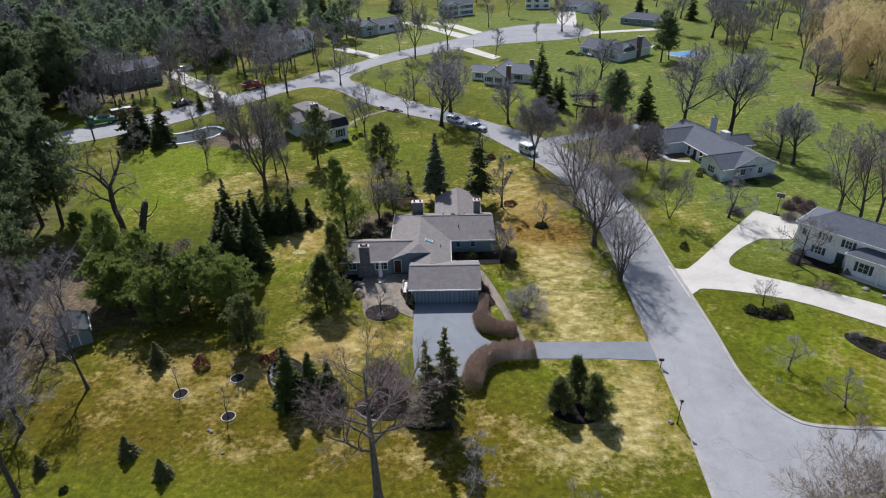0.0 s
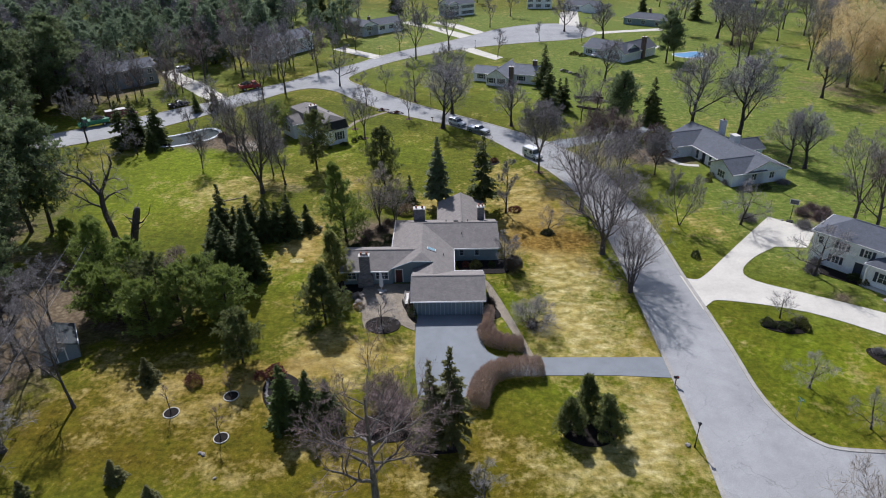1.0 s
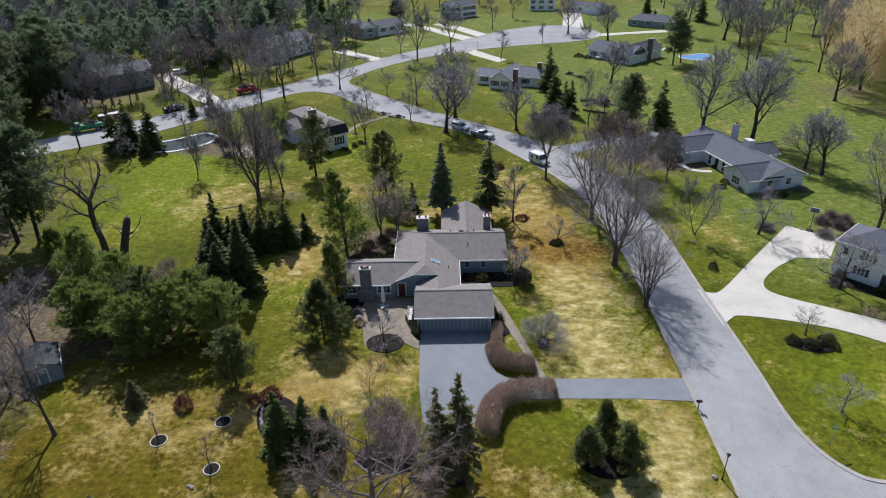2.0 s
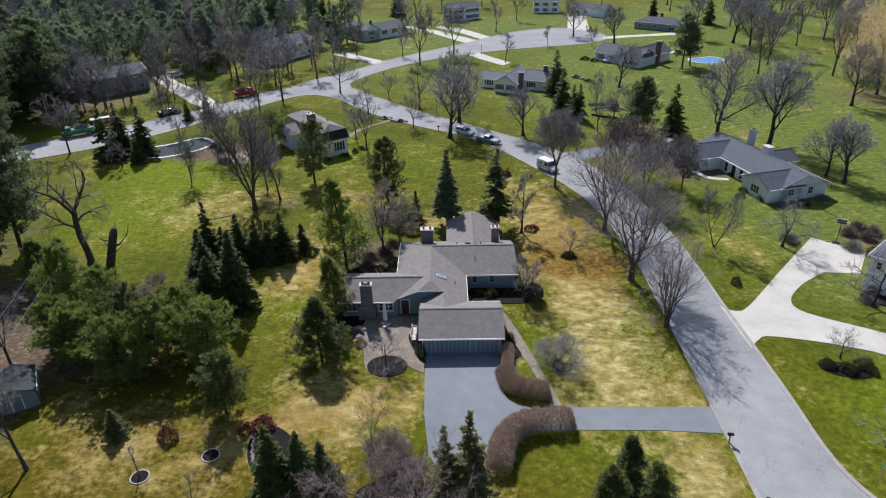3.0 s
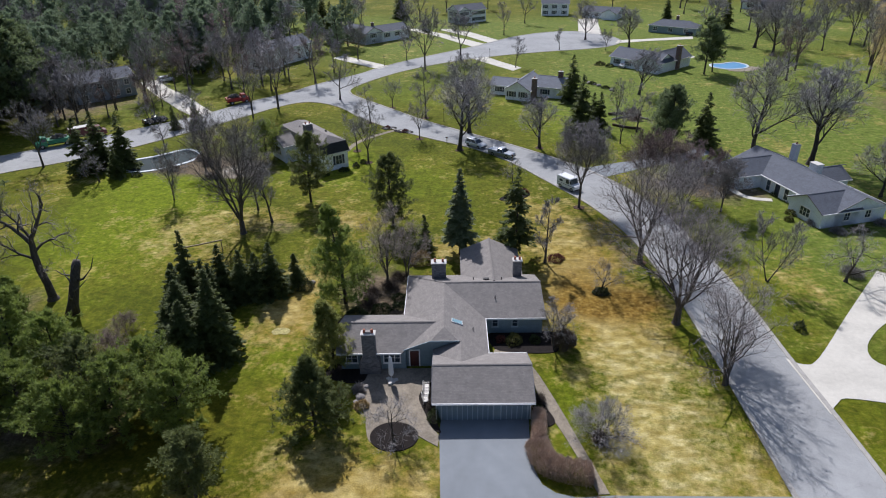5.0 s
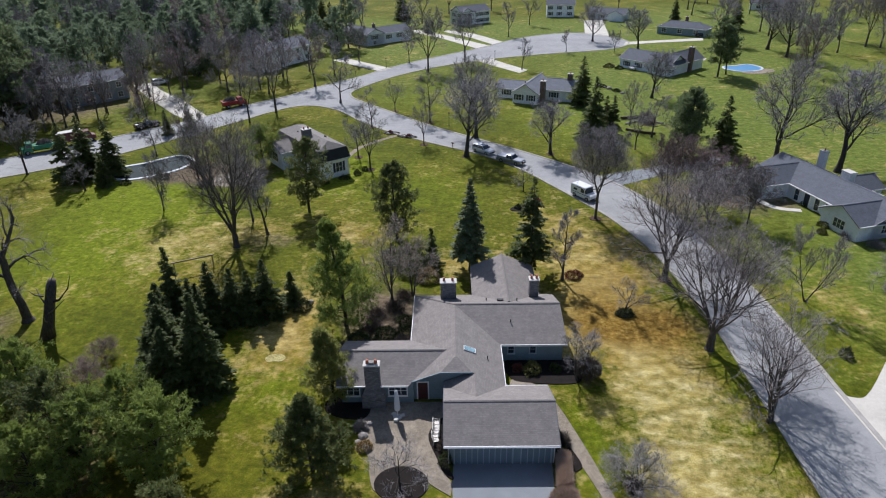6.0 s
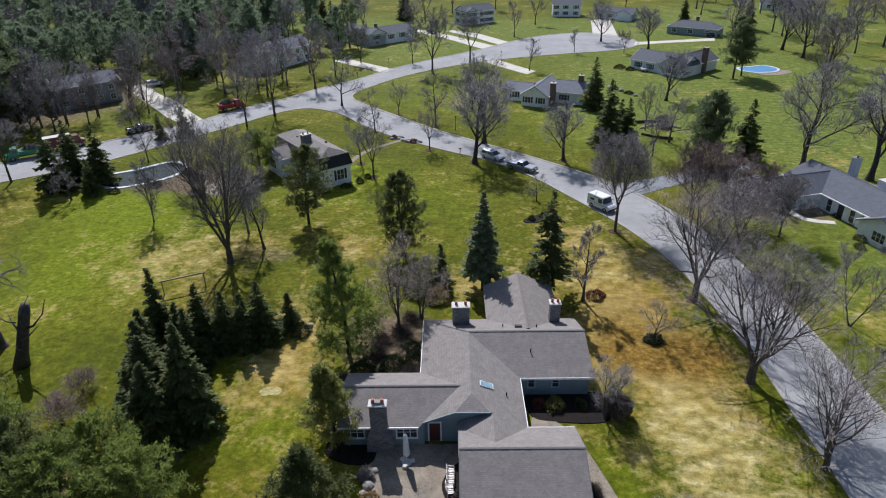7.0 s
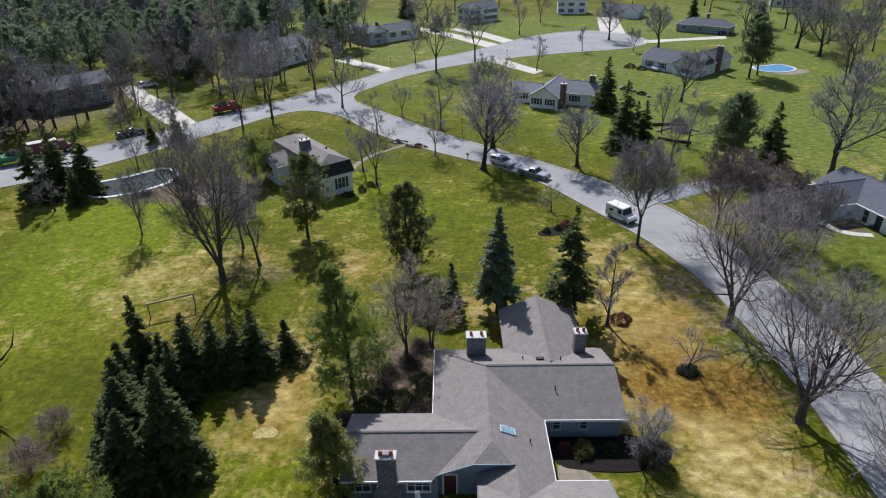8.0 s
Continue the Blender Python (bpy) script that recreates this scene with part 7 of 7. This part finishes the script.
car("sedan", "dark sedan on a far driveway", -25, 223.5, -55, M_BLACKCAR, 4.5, 0.9, SUV, (0.95, 0.2, -1.1, -1.8, 0.98, 1.42))
car("sedan", "white car on the neighbour's drive", 42.6, 157.4, 45, M_WHITECAR, 4.5, 0.9, SUV, (0.95, 0.2, -1.1, -1.8, 0.98, 1.42))
car("sedan", "dark blue sedan before the court house", 78, 213, 20, M_BLACKCAR, 4.5, 0.9, SUV, (0.95, 0.2, -1.1, -1.8, 0.98, 1.42))


def pickup(label, x, y, rot, paint):
    c = car("pickup_truck", label, x, y, rot, paint, 5.5, 0.97, [(-0.5, 0.95, 0.98), (-0.48, 1.0, 1.0), (0.2, 1.05, 1.0), (0.46, 0.98, 0.98), (0.5, 0.8, 0.92)],
            (1.0, 0.45, -0.45, -0.65, 1.03, 1.72), 0.38, "truck")
    bed_ = Build().box(-2.68, -2.6, -0.9, 0.9, 0.98, 1.18).box(-2.6, -0.75, -0.95, -0.87, 0.98, 1.18).box(-2.6, -0.75, 0.87, 0.95, 0.98, 1.18)
    part("cargo_side", bed_.mesh("cargo_side", paint), c)
    part("cargo_floor", Build().box(-2.6, -0.72, -0.87, 0.87, 0.97, 1.01).mesh("cargo_floor", M_GALV), c, "bare metal cargo floor")
    return c


truck = pickup("grey metallic pickup truck with white bed cover parked at kerb", 3.1, 75.9, -36, M_GUN)
part("bed_cover", Build().box(-2.66, -0.72, -0.93, 0.93, 1.18, 1.23, 0.015).mesh("bed_cover", M_WHITECAR), truck, "white bed cover")
pickup("black pickup truck parked on the street", -79.0, 97.6, 46, M_BLACKCAR)

van = thing("mail_van", "boxy white mail van parked at the kerb", "van", "parked vehicles", m=pose(14.7, 59.3, 0.03, 0, 0, -52))
part("body", Build().loft([section(a, 0.95, 0.3, z, 0.06) for a, z in ((-2.2, 2.1), (-2.1, 2.16), (0.85, 2.16), (0.95, 2.1))]).mesh("body", M_WHITECAR), van)
part("bonnet", Build().loft([section(a, 0.92, 0.3, z, 0.08) for a, z in ((0.9, 1.25), (2.0, 1.1), (2.2, 0.95))]).mesh("bonnet", M_WHITECAR), van)
part("windscreen", Build().loft([[(0.96, -0.82, 1.2), (1.25, -0.82, 1.2), (1.25, 0.82, 1.2), (0.96, 0.82, 1.2)], [(0.96, -0.8, 2.0), (0.99, -0.8, 2.0), (0.99, 0.8, 2.0), (0.96, 0.8, 2.0)]]).mesh("windscreen", M_GLASS), van)
for s in (-1, 1):
    part("side_window", Build().box(0.05, 0.8, s * 0.955 - 0.012, s * 0.955 + 0.012, 1.2, 1.85, 0.005).mesh("side_window", M_GLASS), van)
    part("side_stripe", Build().box(-2.0, 2.0, s * 0.955 - 0.01, s * 0.955 + 0.01, 0.93, 0.99).mesh("side_stripe", M_SHUT), van, "thin dark blue stripe")
    part("door_rail", Build().box(-0.9, 0.9, s * 0.97 - 0.02, s * 0.97 + 0.02, 1.9, 1.96).mesh("door_rail", M_RUBBER), van)
    part("mirror", Build().tube([(1.0, s * 0.95, 1.5), (1.3, s * 1.2, 1.6), (1.3, s * 1.2, 1.85)], 0.05, 6).mesh("mirror", M_RUBBER), van)
    part("headlight", Build().tube([(2.1, s * 0.7, 0.85), (2.24, s * 0.7, 0.85)], 0.12, 10).mesh("headlight", M_TRIM), van)
    for wx in (-1.3, 1.45):
        wheel(van, wx, s * 0.96, 0.36)
part("side_mark", Build().box(-1.55, -0.75, -0.962, -0.952, 1.25, 1.6).mesh("side_mark", M_SHUT), van, "plain dark blue mark")
part("bumper", Build().box(2.18, 2.3, -0.9, 0.9, 0.35, 0.52, 0.03).mesh("bumper", M_RUBBER), van)


def truck(name, label, x, y, rot, paint, boxy, length=6.5, box_mat=None):
    c = thing(name, label, "truck", "parked vehicles", m=pose(x, y, 0.03, 0, 0, rot))
    h = length / 2
    part("chassis", Build().box(-h, h - 0.3, -0.45, 0.45, 0.5, 0.75, 0.03).mesh("chassis", M_RUBBER), c)
    part("cab", Build().loft([section(a, 1.05, 0.45, z, 0.1) for a, z in ((h - 2.2, 2.35), (h - 1.1, 2.4), (h - 0.7, 1.45), (h, 1.3))]).mesh("cab", paint), c)
    part("windscreen", Build().slab([(h - 1.06, -0.9, 2.33), (h - 0.7, -0.9, 1.5), (h - 0.7, 0.9, 1.5), (h - 1.06, 0.9, 2.33)], 0.02).mesh("windscreen", M_GLASS), c)
    for s in (-1, 1):
        part("side_window", Build().box(h - 2.0, h - 1.2, s * 1.06 - 0.01, s * 1.06 + 0.01, 1.5, 2.1).mesh("side_window", M_GLASS), c)
        for wx in (-h + 1.2, h - 1.1):
            wheel(c, wx, s * 1.06, 0.45, 0.3)
    if boxy == "box":
        part("cargo_box", Build().box(-h, h - 2.35, -1.1, 1.1, 0.8, 2.7, 0.06).mesh("cargo_box", box_mat), c)
        part("box_roof", Build().box(-h + 0.1, h - 2.45, -1.0, 1.0, 2.7, 2.74).mesh("box_roof", M_CAPST), c, "pale box roof")
    else:
        part("dump_body", Build().loft([[(-h, -1.0, 0.8), (h - 2.4, -1.0, 0.8), (h - 2.4, 1.0, 0.8), (-h, 1.0, 0.8)], [(-h - 0.1, -1.15, 1.7), (h - 2.3, -1.15, 1.7), (h - 2.3, 1.15, 1.7), (-h - 0.1, 1.15, 1.7)]]).mesh("dump_body", box_mat), c)
        part("load", shrub_mesh(88, 1.6, 0.9, 0.9, M_TWIG, 300, 0.5), c, "heaped brushwood load", pose(-1.0, 0, 1.6))
    return c


truck("dump_truck", "red dump truck with a load of brushwood", -64.9, 115.2, 36, M_REDCAR, "dump", 6.0, M_REDCAR)
truck("box_truck", "maroon truck with a white-topped box on the street", -89.0, 86.2, 41, M_MAROON, "box", 7.5, M_MAROON)
truck("box_truck", "green truck with an open body of brushwood on the street", -93.2, 80.2, 219, M_GREENCAR, "dump", 7.0, M_GREENCAR)

# ---- patio and garden things ----
umb = thing("patio_umbrella", "closed white canvas patio umbrella on a weighted base", "umbrella", m=pose(-9.7, 5.6, 0.06))
part("base", Build().tube([(0, 0, 0), (0, 0, 0.1), (0, 0, 0.16)], [0.42, 0.42, 0.1], 12).mesh("base", M_CAPST), umb)
part("pole", Build().tube([(0, 0, 0.1), (0, 0, 3.3)], 0.03, 8).mesh("pole", M_TRIM), umb)
part("canopy", Build().tube([(0, 0, 0.9), (0.02, 0, 1.1), (0, 0.02, 2.1), (0, 0, 3.1), (0, 0, 3.3)], [0.22, 0.30, 0.25, 0.16, 0.02], 10).mesh("canopy", M_CLOTH), umb, "furled white canvas")
for a in (20, 140, 260):
    wgt = Matrix.Rotation(radians(a), 4, "Z") @ Matrix.Translation((0.5, 0, 0))
    part("weight", Build().box(-0.2, 0.2, -0.2, 0.2, 0.0, 0.22, 0.05).mesh("weight", M_CAPST), umb, m=wgt)


def resin_chair():
    c = thing("patio_chair", "white resin patio chair stacked beside the garage", "chair", "stacked patio chairs", m=pose(-5.9, 4.6, 0.06, 0, 0, 90))
    part("seat", Build().box(-0.24, 0.24, -0.24, 0.24, 0.40, 0.44, 0.015).mesh("seat", M_PLASTIC), c)
    for k in range(4):
        x = -0.18 + 0.12 * k
        part("back_slat", Build().loft([[(x - 0.035, 0.22, 0.42), (x + 0.035, 0.22, 0.42), (x + 0.035, 0.25, 0.42), (x - 0.035, 0.25, 0.42)],
                                        [(x - 0.035, 0.34, 0.86), (x + 0.035, 0.34, 0.86), (x + 0.035, 0.37, 0.86), (x - 0.035, 0.37, 0.86)]]).mesh("back_slat", M_PLASTIC), c)
    part("back_rail", Build().tube([(-0.24, 0.35, 0.87), (0, 0.38, 0.9), (0.24, 0.35, 0.87)], 0.025, 6).mesh("back_rail", M_PLASTIC), c)
    for sx in (-1, 1):
        part("arm", Build().tube([(sx * 0.26, -0.24, 0.62), (sx * 0.26, 0.3, 0.65)], 0.03, 6).mesh("arm", M_PLASTIC), c)
        for sy in (-1, 1):
            part("leg", Build().tube([(sx * 0.25, sy * 0.26, 0), (sx * 0.24, sy * 0.24, 0.62)], 0.025, 6).mesh("leg", M_PLASTIC), c)
    return c


chair = resin_chair()
for k, (dx, dy) in enumerate(((0.05, -0.55), (0.08, -1.1), (0.02, -1.65), (0.1, -2.2))):
    copy_thing(chair, pose(-5.9 + dx, 4.6 + dy, 0.06, 0, 0, 88 + 3 * k))
def rock_mesh(seed, r):
    rr = random.Random(seed)
    rings = []
    for j, (z, s) in enumerate(((0, 0.85), (0.35, 1.0), (0.75, 0.75), (1.0, 0.3))):
        rings.append([(r * s * rr.uniform(0.8, 1.15) * math.cos(a * math.pi / 4), r * s * rr.uniform(0.7, 1.1) * math.sin(a * math.pi / 4), r * 0.8 * z) for a in range(8)])
    return Build().loft(rings).mesh("rock", M_ROCK)


rocks = [rock_mesh(i, 0.3) for i in range(5)]
rr = random.Random(4)
for i in range(34):
    a = i / 34
    x, y = -20.2 + 2.2 * a ** 2 * 4 * 0.25 + 0.2 * rr.random(), -13.4 - 5.4 * a + 0.1 * rr.random()
    solid("edging_stone", rocks[i % 5], "pale edging stone of the mulch bed", "stone", "edging stones", m=pose(x, y, 0.02, 0, 0, 90 * rr.random()) @ Matrix.Diagonal((0.55, 0.55, 0.5, 1)))
for i in range(18):
    solid("edging_stone", rocks[i % 5], "pale edging stone of the mulch bed", "stone", "edging stones", m=pose(-8.7 + 0.15 * i, -21.2 - 1.5 * math.sin(i / 17 * 1.57) + 0.05 * math.sin(i * 5), 0.02, 0, 0, 50 * i) @ Matrix.Diagonal((0.5, 0.5, 0.5, 1)))
for i, (x, y, s) in enumerate([(-12.6, 3.0, 1.6), (-12.2, 4.6, 1.2), (-12.9, 2.2, 1.1), (25.1, -21.7, 1.0), (-22.9, 93.2, 1.6), (-21.4, 94.4, 1.4), (-17.4, 91.0, 1.5), (-19.8, 91.9, 1.4), (28.8, 137.0, 2.5), (31.0, 133.6, 2.5), (33.6, 128.6, 2.2),
                                (30.0, 135.0, 2.0), (-24.4, 24.6, 1.6), (-23.0, 25.4, 1.3), (54.5, 30.0, 1.0), (58.5, 5.5, 1.5), (60.0, 3.6, 1.3), (-23.3, -25.0, 0.9), (-23.7, -24.8, 0.7), (-21.0, -27.9, 0.6)]):
    solid("boulder", rocks[i % 5], "rounded grey field stone on the ground", "stone", "garden boulders", m=pose(x, y, 0.02, 0, 0, 40 * i) @ Matrix.Diagonal((s, s, s, 1)))


for x, y in ((-27.2, 98.2), (-14.5, 86.4), (-5.5, 79.2), (11.0, 80.9), (-14.5, 102.1), (-23.7, 111.0), (-23.2, 71.5), (-26.7, 78.3), (15.4, 51.0), (21.5, 32.6)):
    solid("mulch_ring", plate("mulch_ring", smooth_line(ellipse(x, y, 0.95, 0.85, 7, x), 3, True), -0.1, 0.05, M_RING), "brown mulch ring round a street tree", "mulch bed", kind="structure")


def ring_bed(x, y, r, h):
    line = ellipse(x, y, r, r, 24)
    solid("mulch_ring", plate("mulch_ring", line, -0.1, 0.06, M_MULCH), "dark mulch ring with a pale stone edge", "mulch bed", kind="structure")
    solid("ring_edging", strip("ring_edging", line, 0.10, -0.05, 0.10, M_CAPST, True), "pale stone edging ring round a sapling", "edging", "edging rings")


for x, y, r, h in ((-29.1, -19.3, 0.82, 4.5), (-22.3, -22.7, 0.75, 4.7), (-23.5, -16.4, 0.82, 4.1)):
    ring_bed(x, y, r, h)
sapling = bare_meshes(720, 4.6, 1.0, 4, 0.3, 6, 1, 0.007, M_BARK, M_TWIGR, 0.1, 0.6, fat=0.45, dense=0.6, hairs=3)
for i, (x, y, h) in enumerate([(-29.1, -19.3, 4.5), (-22.3, -22.7, 4.7), (-23.5, -16.4, 4.1)]):
    bare_tree("sapling", "thin leafless sapling in a mulch ring", x, y, sapling, 90.0 * i, h / 4.6, "tree", "saplings on the lawn")


def lamp_post(x, y, h, label="black lamp post with a glass lantern"):
    l = thing("lamp_post", label, "lamp post", "garden lamp posts", m=pose(x, y, 0))
    part("post", Build().tube([(0, 0, -0.1), (0, 0, 0.3), (0, 0, 0.35), (0, 0, h - 0.45)], [0.09, 0.09, 0.05, 0.04], 8).mesh("post", M_METAL), l)
    part("lantern", Build().loft([[(c * r, s * r, z) for c, s in ((1, 0), (0.5, 0.87), (-0.5, 0.87), (-1, 0), (-0.5, -0.87), (0.5, -0.87))] for r, z in ((0.07, h - 0.47), (0.17, h - 0.12))]).mesh("lantern", M_GLASS), l)
    part("lantern_cap", Build().tube([(0, 0, h - 0.12), (0, 0, h)], [0.22, 0.03], 8).mesh("lantern_cap", M_METAL), l)


for x, y, h in ((25.73, -21.9, 3.3), (-32.9, 160.2, 3.2), (-10.0, 99.4, 3.2), (0.8, 171.3, 3.2)):
    lamp_post(x, y, h)


def mailbox(x, y, rot):
    m_ = thing("mailbox", "black mailbox on a wooden post at the kerb", "mailbox", "mailboxes", m=pose(x, y, 0, 0, 0, rot))
    part("post", Build().box(-0.06, 0.06, -0.06, 0.06, -0.1, 1.05, 0.01).mesh("post", M_WOOD), m_)
    part("box", Build().loft([[(-0.28, c * 0.14, 1.16 + s * 0.12) for c, s in ((1, -1), (1, 0), (0.7, 0.7), (0, 1), (-0.7, 0.7), (-1, 0), (-1, -1))], [(0.28, c * 0.14, 1.16 + s * 0.12) for c, s in ((1, -1), (1, 0), (0.7, 0.7), (0, 1), (-0.7, 0.7), (-1, 0), (-1, -1))]]).mesh("box", M_METAL), m_)
    part("flag", Build().box(0.0, 0.2, -0.16, -0.145, 1.2, 1.35).mesh("flag", M_REDCAR), m_)


for x, y, rot in ((26.15, -12.6, 0), (5.2, 73.0, -50), (-8.4, 84.0, -40), (-40.6, 150.0, 60)):
    mailbox(x, y, rot)
sign = thing("street_sign", "green street name sign on a metal post", "sign", m=pose(37.3, -17.4, 0, 0, 0, 20))
part("post", Build().tube([(0, 0, -0.1), (0, 0, 2.6)], 0.035, 8).mesh("post", M_GALV), sign)
for a in (0, 90):
    b_ = part("blade", Build().box(-0.4, 0.4, -0.012, 0.012, 2.35 + a / 500, 2.52 + a / 500).mesh("blade", M_GREENCAR), sign, "green name blade", Matrix.Rotation(radians(a), 4, "Z"))
    part("letter_bar", Build().box(-0.3, 0.3, -0.016, 0.016, 2.41 + a / 500, 2.46 + a / 500).mesh("letter_bar", M_TRIM), b_, "plain white bar")
rail = thing("timber_rail", "long weathered timber beam on two posts", "rail", m=pose(-43.0, 31.4, 0, 0, 0, 29))
for xx in (0.15, 5.05):
    part("post", Build().box(xx - 0.07, xx + 0.07, -0.07, 0.07, -0.1, 1.7, 0.01).mesh("post", M_WOOD), rail)
part("beam", Build().box(-0.1, 5.3, -0.08, 0.08, 1.7, 1.88, 0.015).mesh("beam", M_WOOD), rail)
hoop = thing("basketball_hoop", "basketball hoop with a clear backboard beside the drive", "hoop", m=pose(55.6, 29.6, 0, 0, 0, 150))
part("post", Build().tube([(0, 0, -0.1), (0, 0, 2.6), (0, -0.8, 3.2)], 0.06, 8).mesh("post", M_METAL), hoop)
board_ = part("backboard", Build().box(-0.65, 0.65, -0.84, -0.81, 2.85, 3.65, 0.005).mesh("backboard", M_GLASS), hoop, "clear backboard")
for x0, x1, z0, z1 in ((-0.7, 0.7, 2.8, 2.86), (-0.7, 0.7, 3.64, 3.7), (-0.7, -0.64, 2.86, 3.64), (0.64, 0.7, 2.86, 3.64)):
    part("backboard_edge", Build().box(x0, x1, -0.86, -0.79, z0, z1).mesh("backboard_edge", M_TRIM), board_, "white edge")
part("rim", Build().tube([(0.23 * math.cos(a), -1.1 + 0.23 * math.sin(a), 3.05) for a in [i * math.pi / 6 for i in range(13)]], 0.015, 6).mesh("rim", M_REDCAR), hoop)
part("base", Build().box(-0.5, 0.5, -0.4, 0.5, 0, 0.2, 0.04).mesh("base", M_RUBBER), hoop)


def pool(x, y, rx, ry, rot, cover, label):
    p = thing("swimming_pool", label, "pool", m=pose(x, y, 0, 0, 0, rot))
    line = smooth_line([(-rx, 0), (-rx * 0.6, -ry * 0.9), (rx * 0.4, -ry), (rx, -ry * 0.3), (rx * 0.85, ry * 0.8), (0, ry * 0.75), (-rx * 0.7, ry * 0.8)], 6, True)
    part("cover", plate("cover", line, -0.1, 0.06, cover), p, "taut pool cover with puddles")
    part("coping", strip("coping", line, 0.7, -0.1, 0.14, M_RIM, True), p, "pale blue-white coping")


pool(-65.6, 71.4, 7.6, 4.6, 40, M_TARP, "covered garden pool with a pale stone rim")
pool(74.5, 159.2, 5.6, 4.4, 20, M_POOL, "blue covered pool with a tan terrace")
solid("terrace", plate("terrace", ellipse(77.5, 154.8, 5.6, 3.0, 14, 0.4), -0.1, 0.05, M_PATIO), "tan terrace beside the pool", "terrace", kind="structure")
solid("terrace", plate("terrace", ellipse(-47, 66.5, 5.0, 4.0, 12, 0.5), -0.1, 0.05, M_PATIO), "flagstone terrace behind the white house", "terrace", kind="structure")
solid("terrace", plate("terrace", ellipse(63.5, 172.5, 5.0, 3.0, 12, 0.4), -0.1, 0.05, M_CONC), "bright concrete terrace beside a house", "terrace", kind="structure")
for i in range(7):
    copy_thing(chair, pose(-45.5 - 1.3 * (i % 4) + 0.3 * (i // 4), 64.6 + 2.2 * (i // 4) + 0.4 * (i % 3), 0.06, 0, 0, 50 * i))
for pts, high in (([(29.0, 105.2), (32.6, 105.6), (36.6, 104.4)], 0.6), ([(28.6, 96.8), (31.4, 94.8), (34.2, 93.8)], 0.5)):
    solid("retaining_wall", strip("retaining_wall", smooth_line(pts, 6), 0.35, -0.1, high, M_OLDWOOD), "low dark timber retaining wall of a garden bed", "wall", kind="structure")
# two wires over the wood
for dx in (0.0, 2.5):
    c = [(-37.2 + dx - 13.3 * t, -60 + 63 * t, 8.0 + 1.4 * (2 * t - 1) ** 2) for t in [i / 12 for i in range(13)]]
    solid("overhead_wire", Build().tube(c, 0.018, 5).mesh("overhead_wire", M_GALV), "thin pale overhead wire crossing the wood", "cable", "overhead wires")
for y_, x_ in ((-60.1, -35.9), (3.1, -49.2)):
    pole = thing("utility_pole", "grey wooden utility pole with a crossarm", "pole", "utility poles", m=pose(x_, y_, 0))
    part("post", Build().tube([(0, 0, -0.2), (0, 0, 9.7)], [0.17, 0.11], 8).mesh("post", M_BARKL), pole)
    part("crossarm", Build().box(-1.3, 1.3, -0.06, 0.06, 9.25, 9.39).mesh("crossarm", M_BARKL), pole)
# stone wall in the neighbouring garden
wall_ = thing("garden_wall", "low dry-stone garden wall", "wall")
for i in range(26):
    t = i / 25
    part("stone", rocks[i % 5], wall_, m=pose(29.5 + 8 * t, 101.2 + 2.2 * math.sin(3 * t), 0.0, 0, 0, 70 * i) @ Matrix.Diagonal((1.2, 1.0, 1.6, 1)))
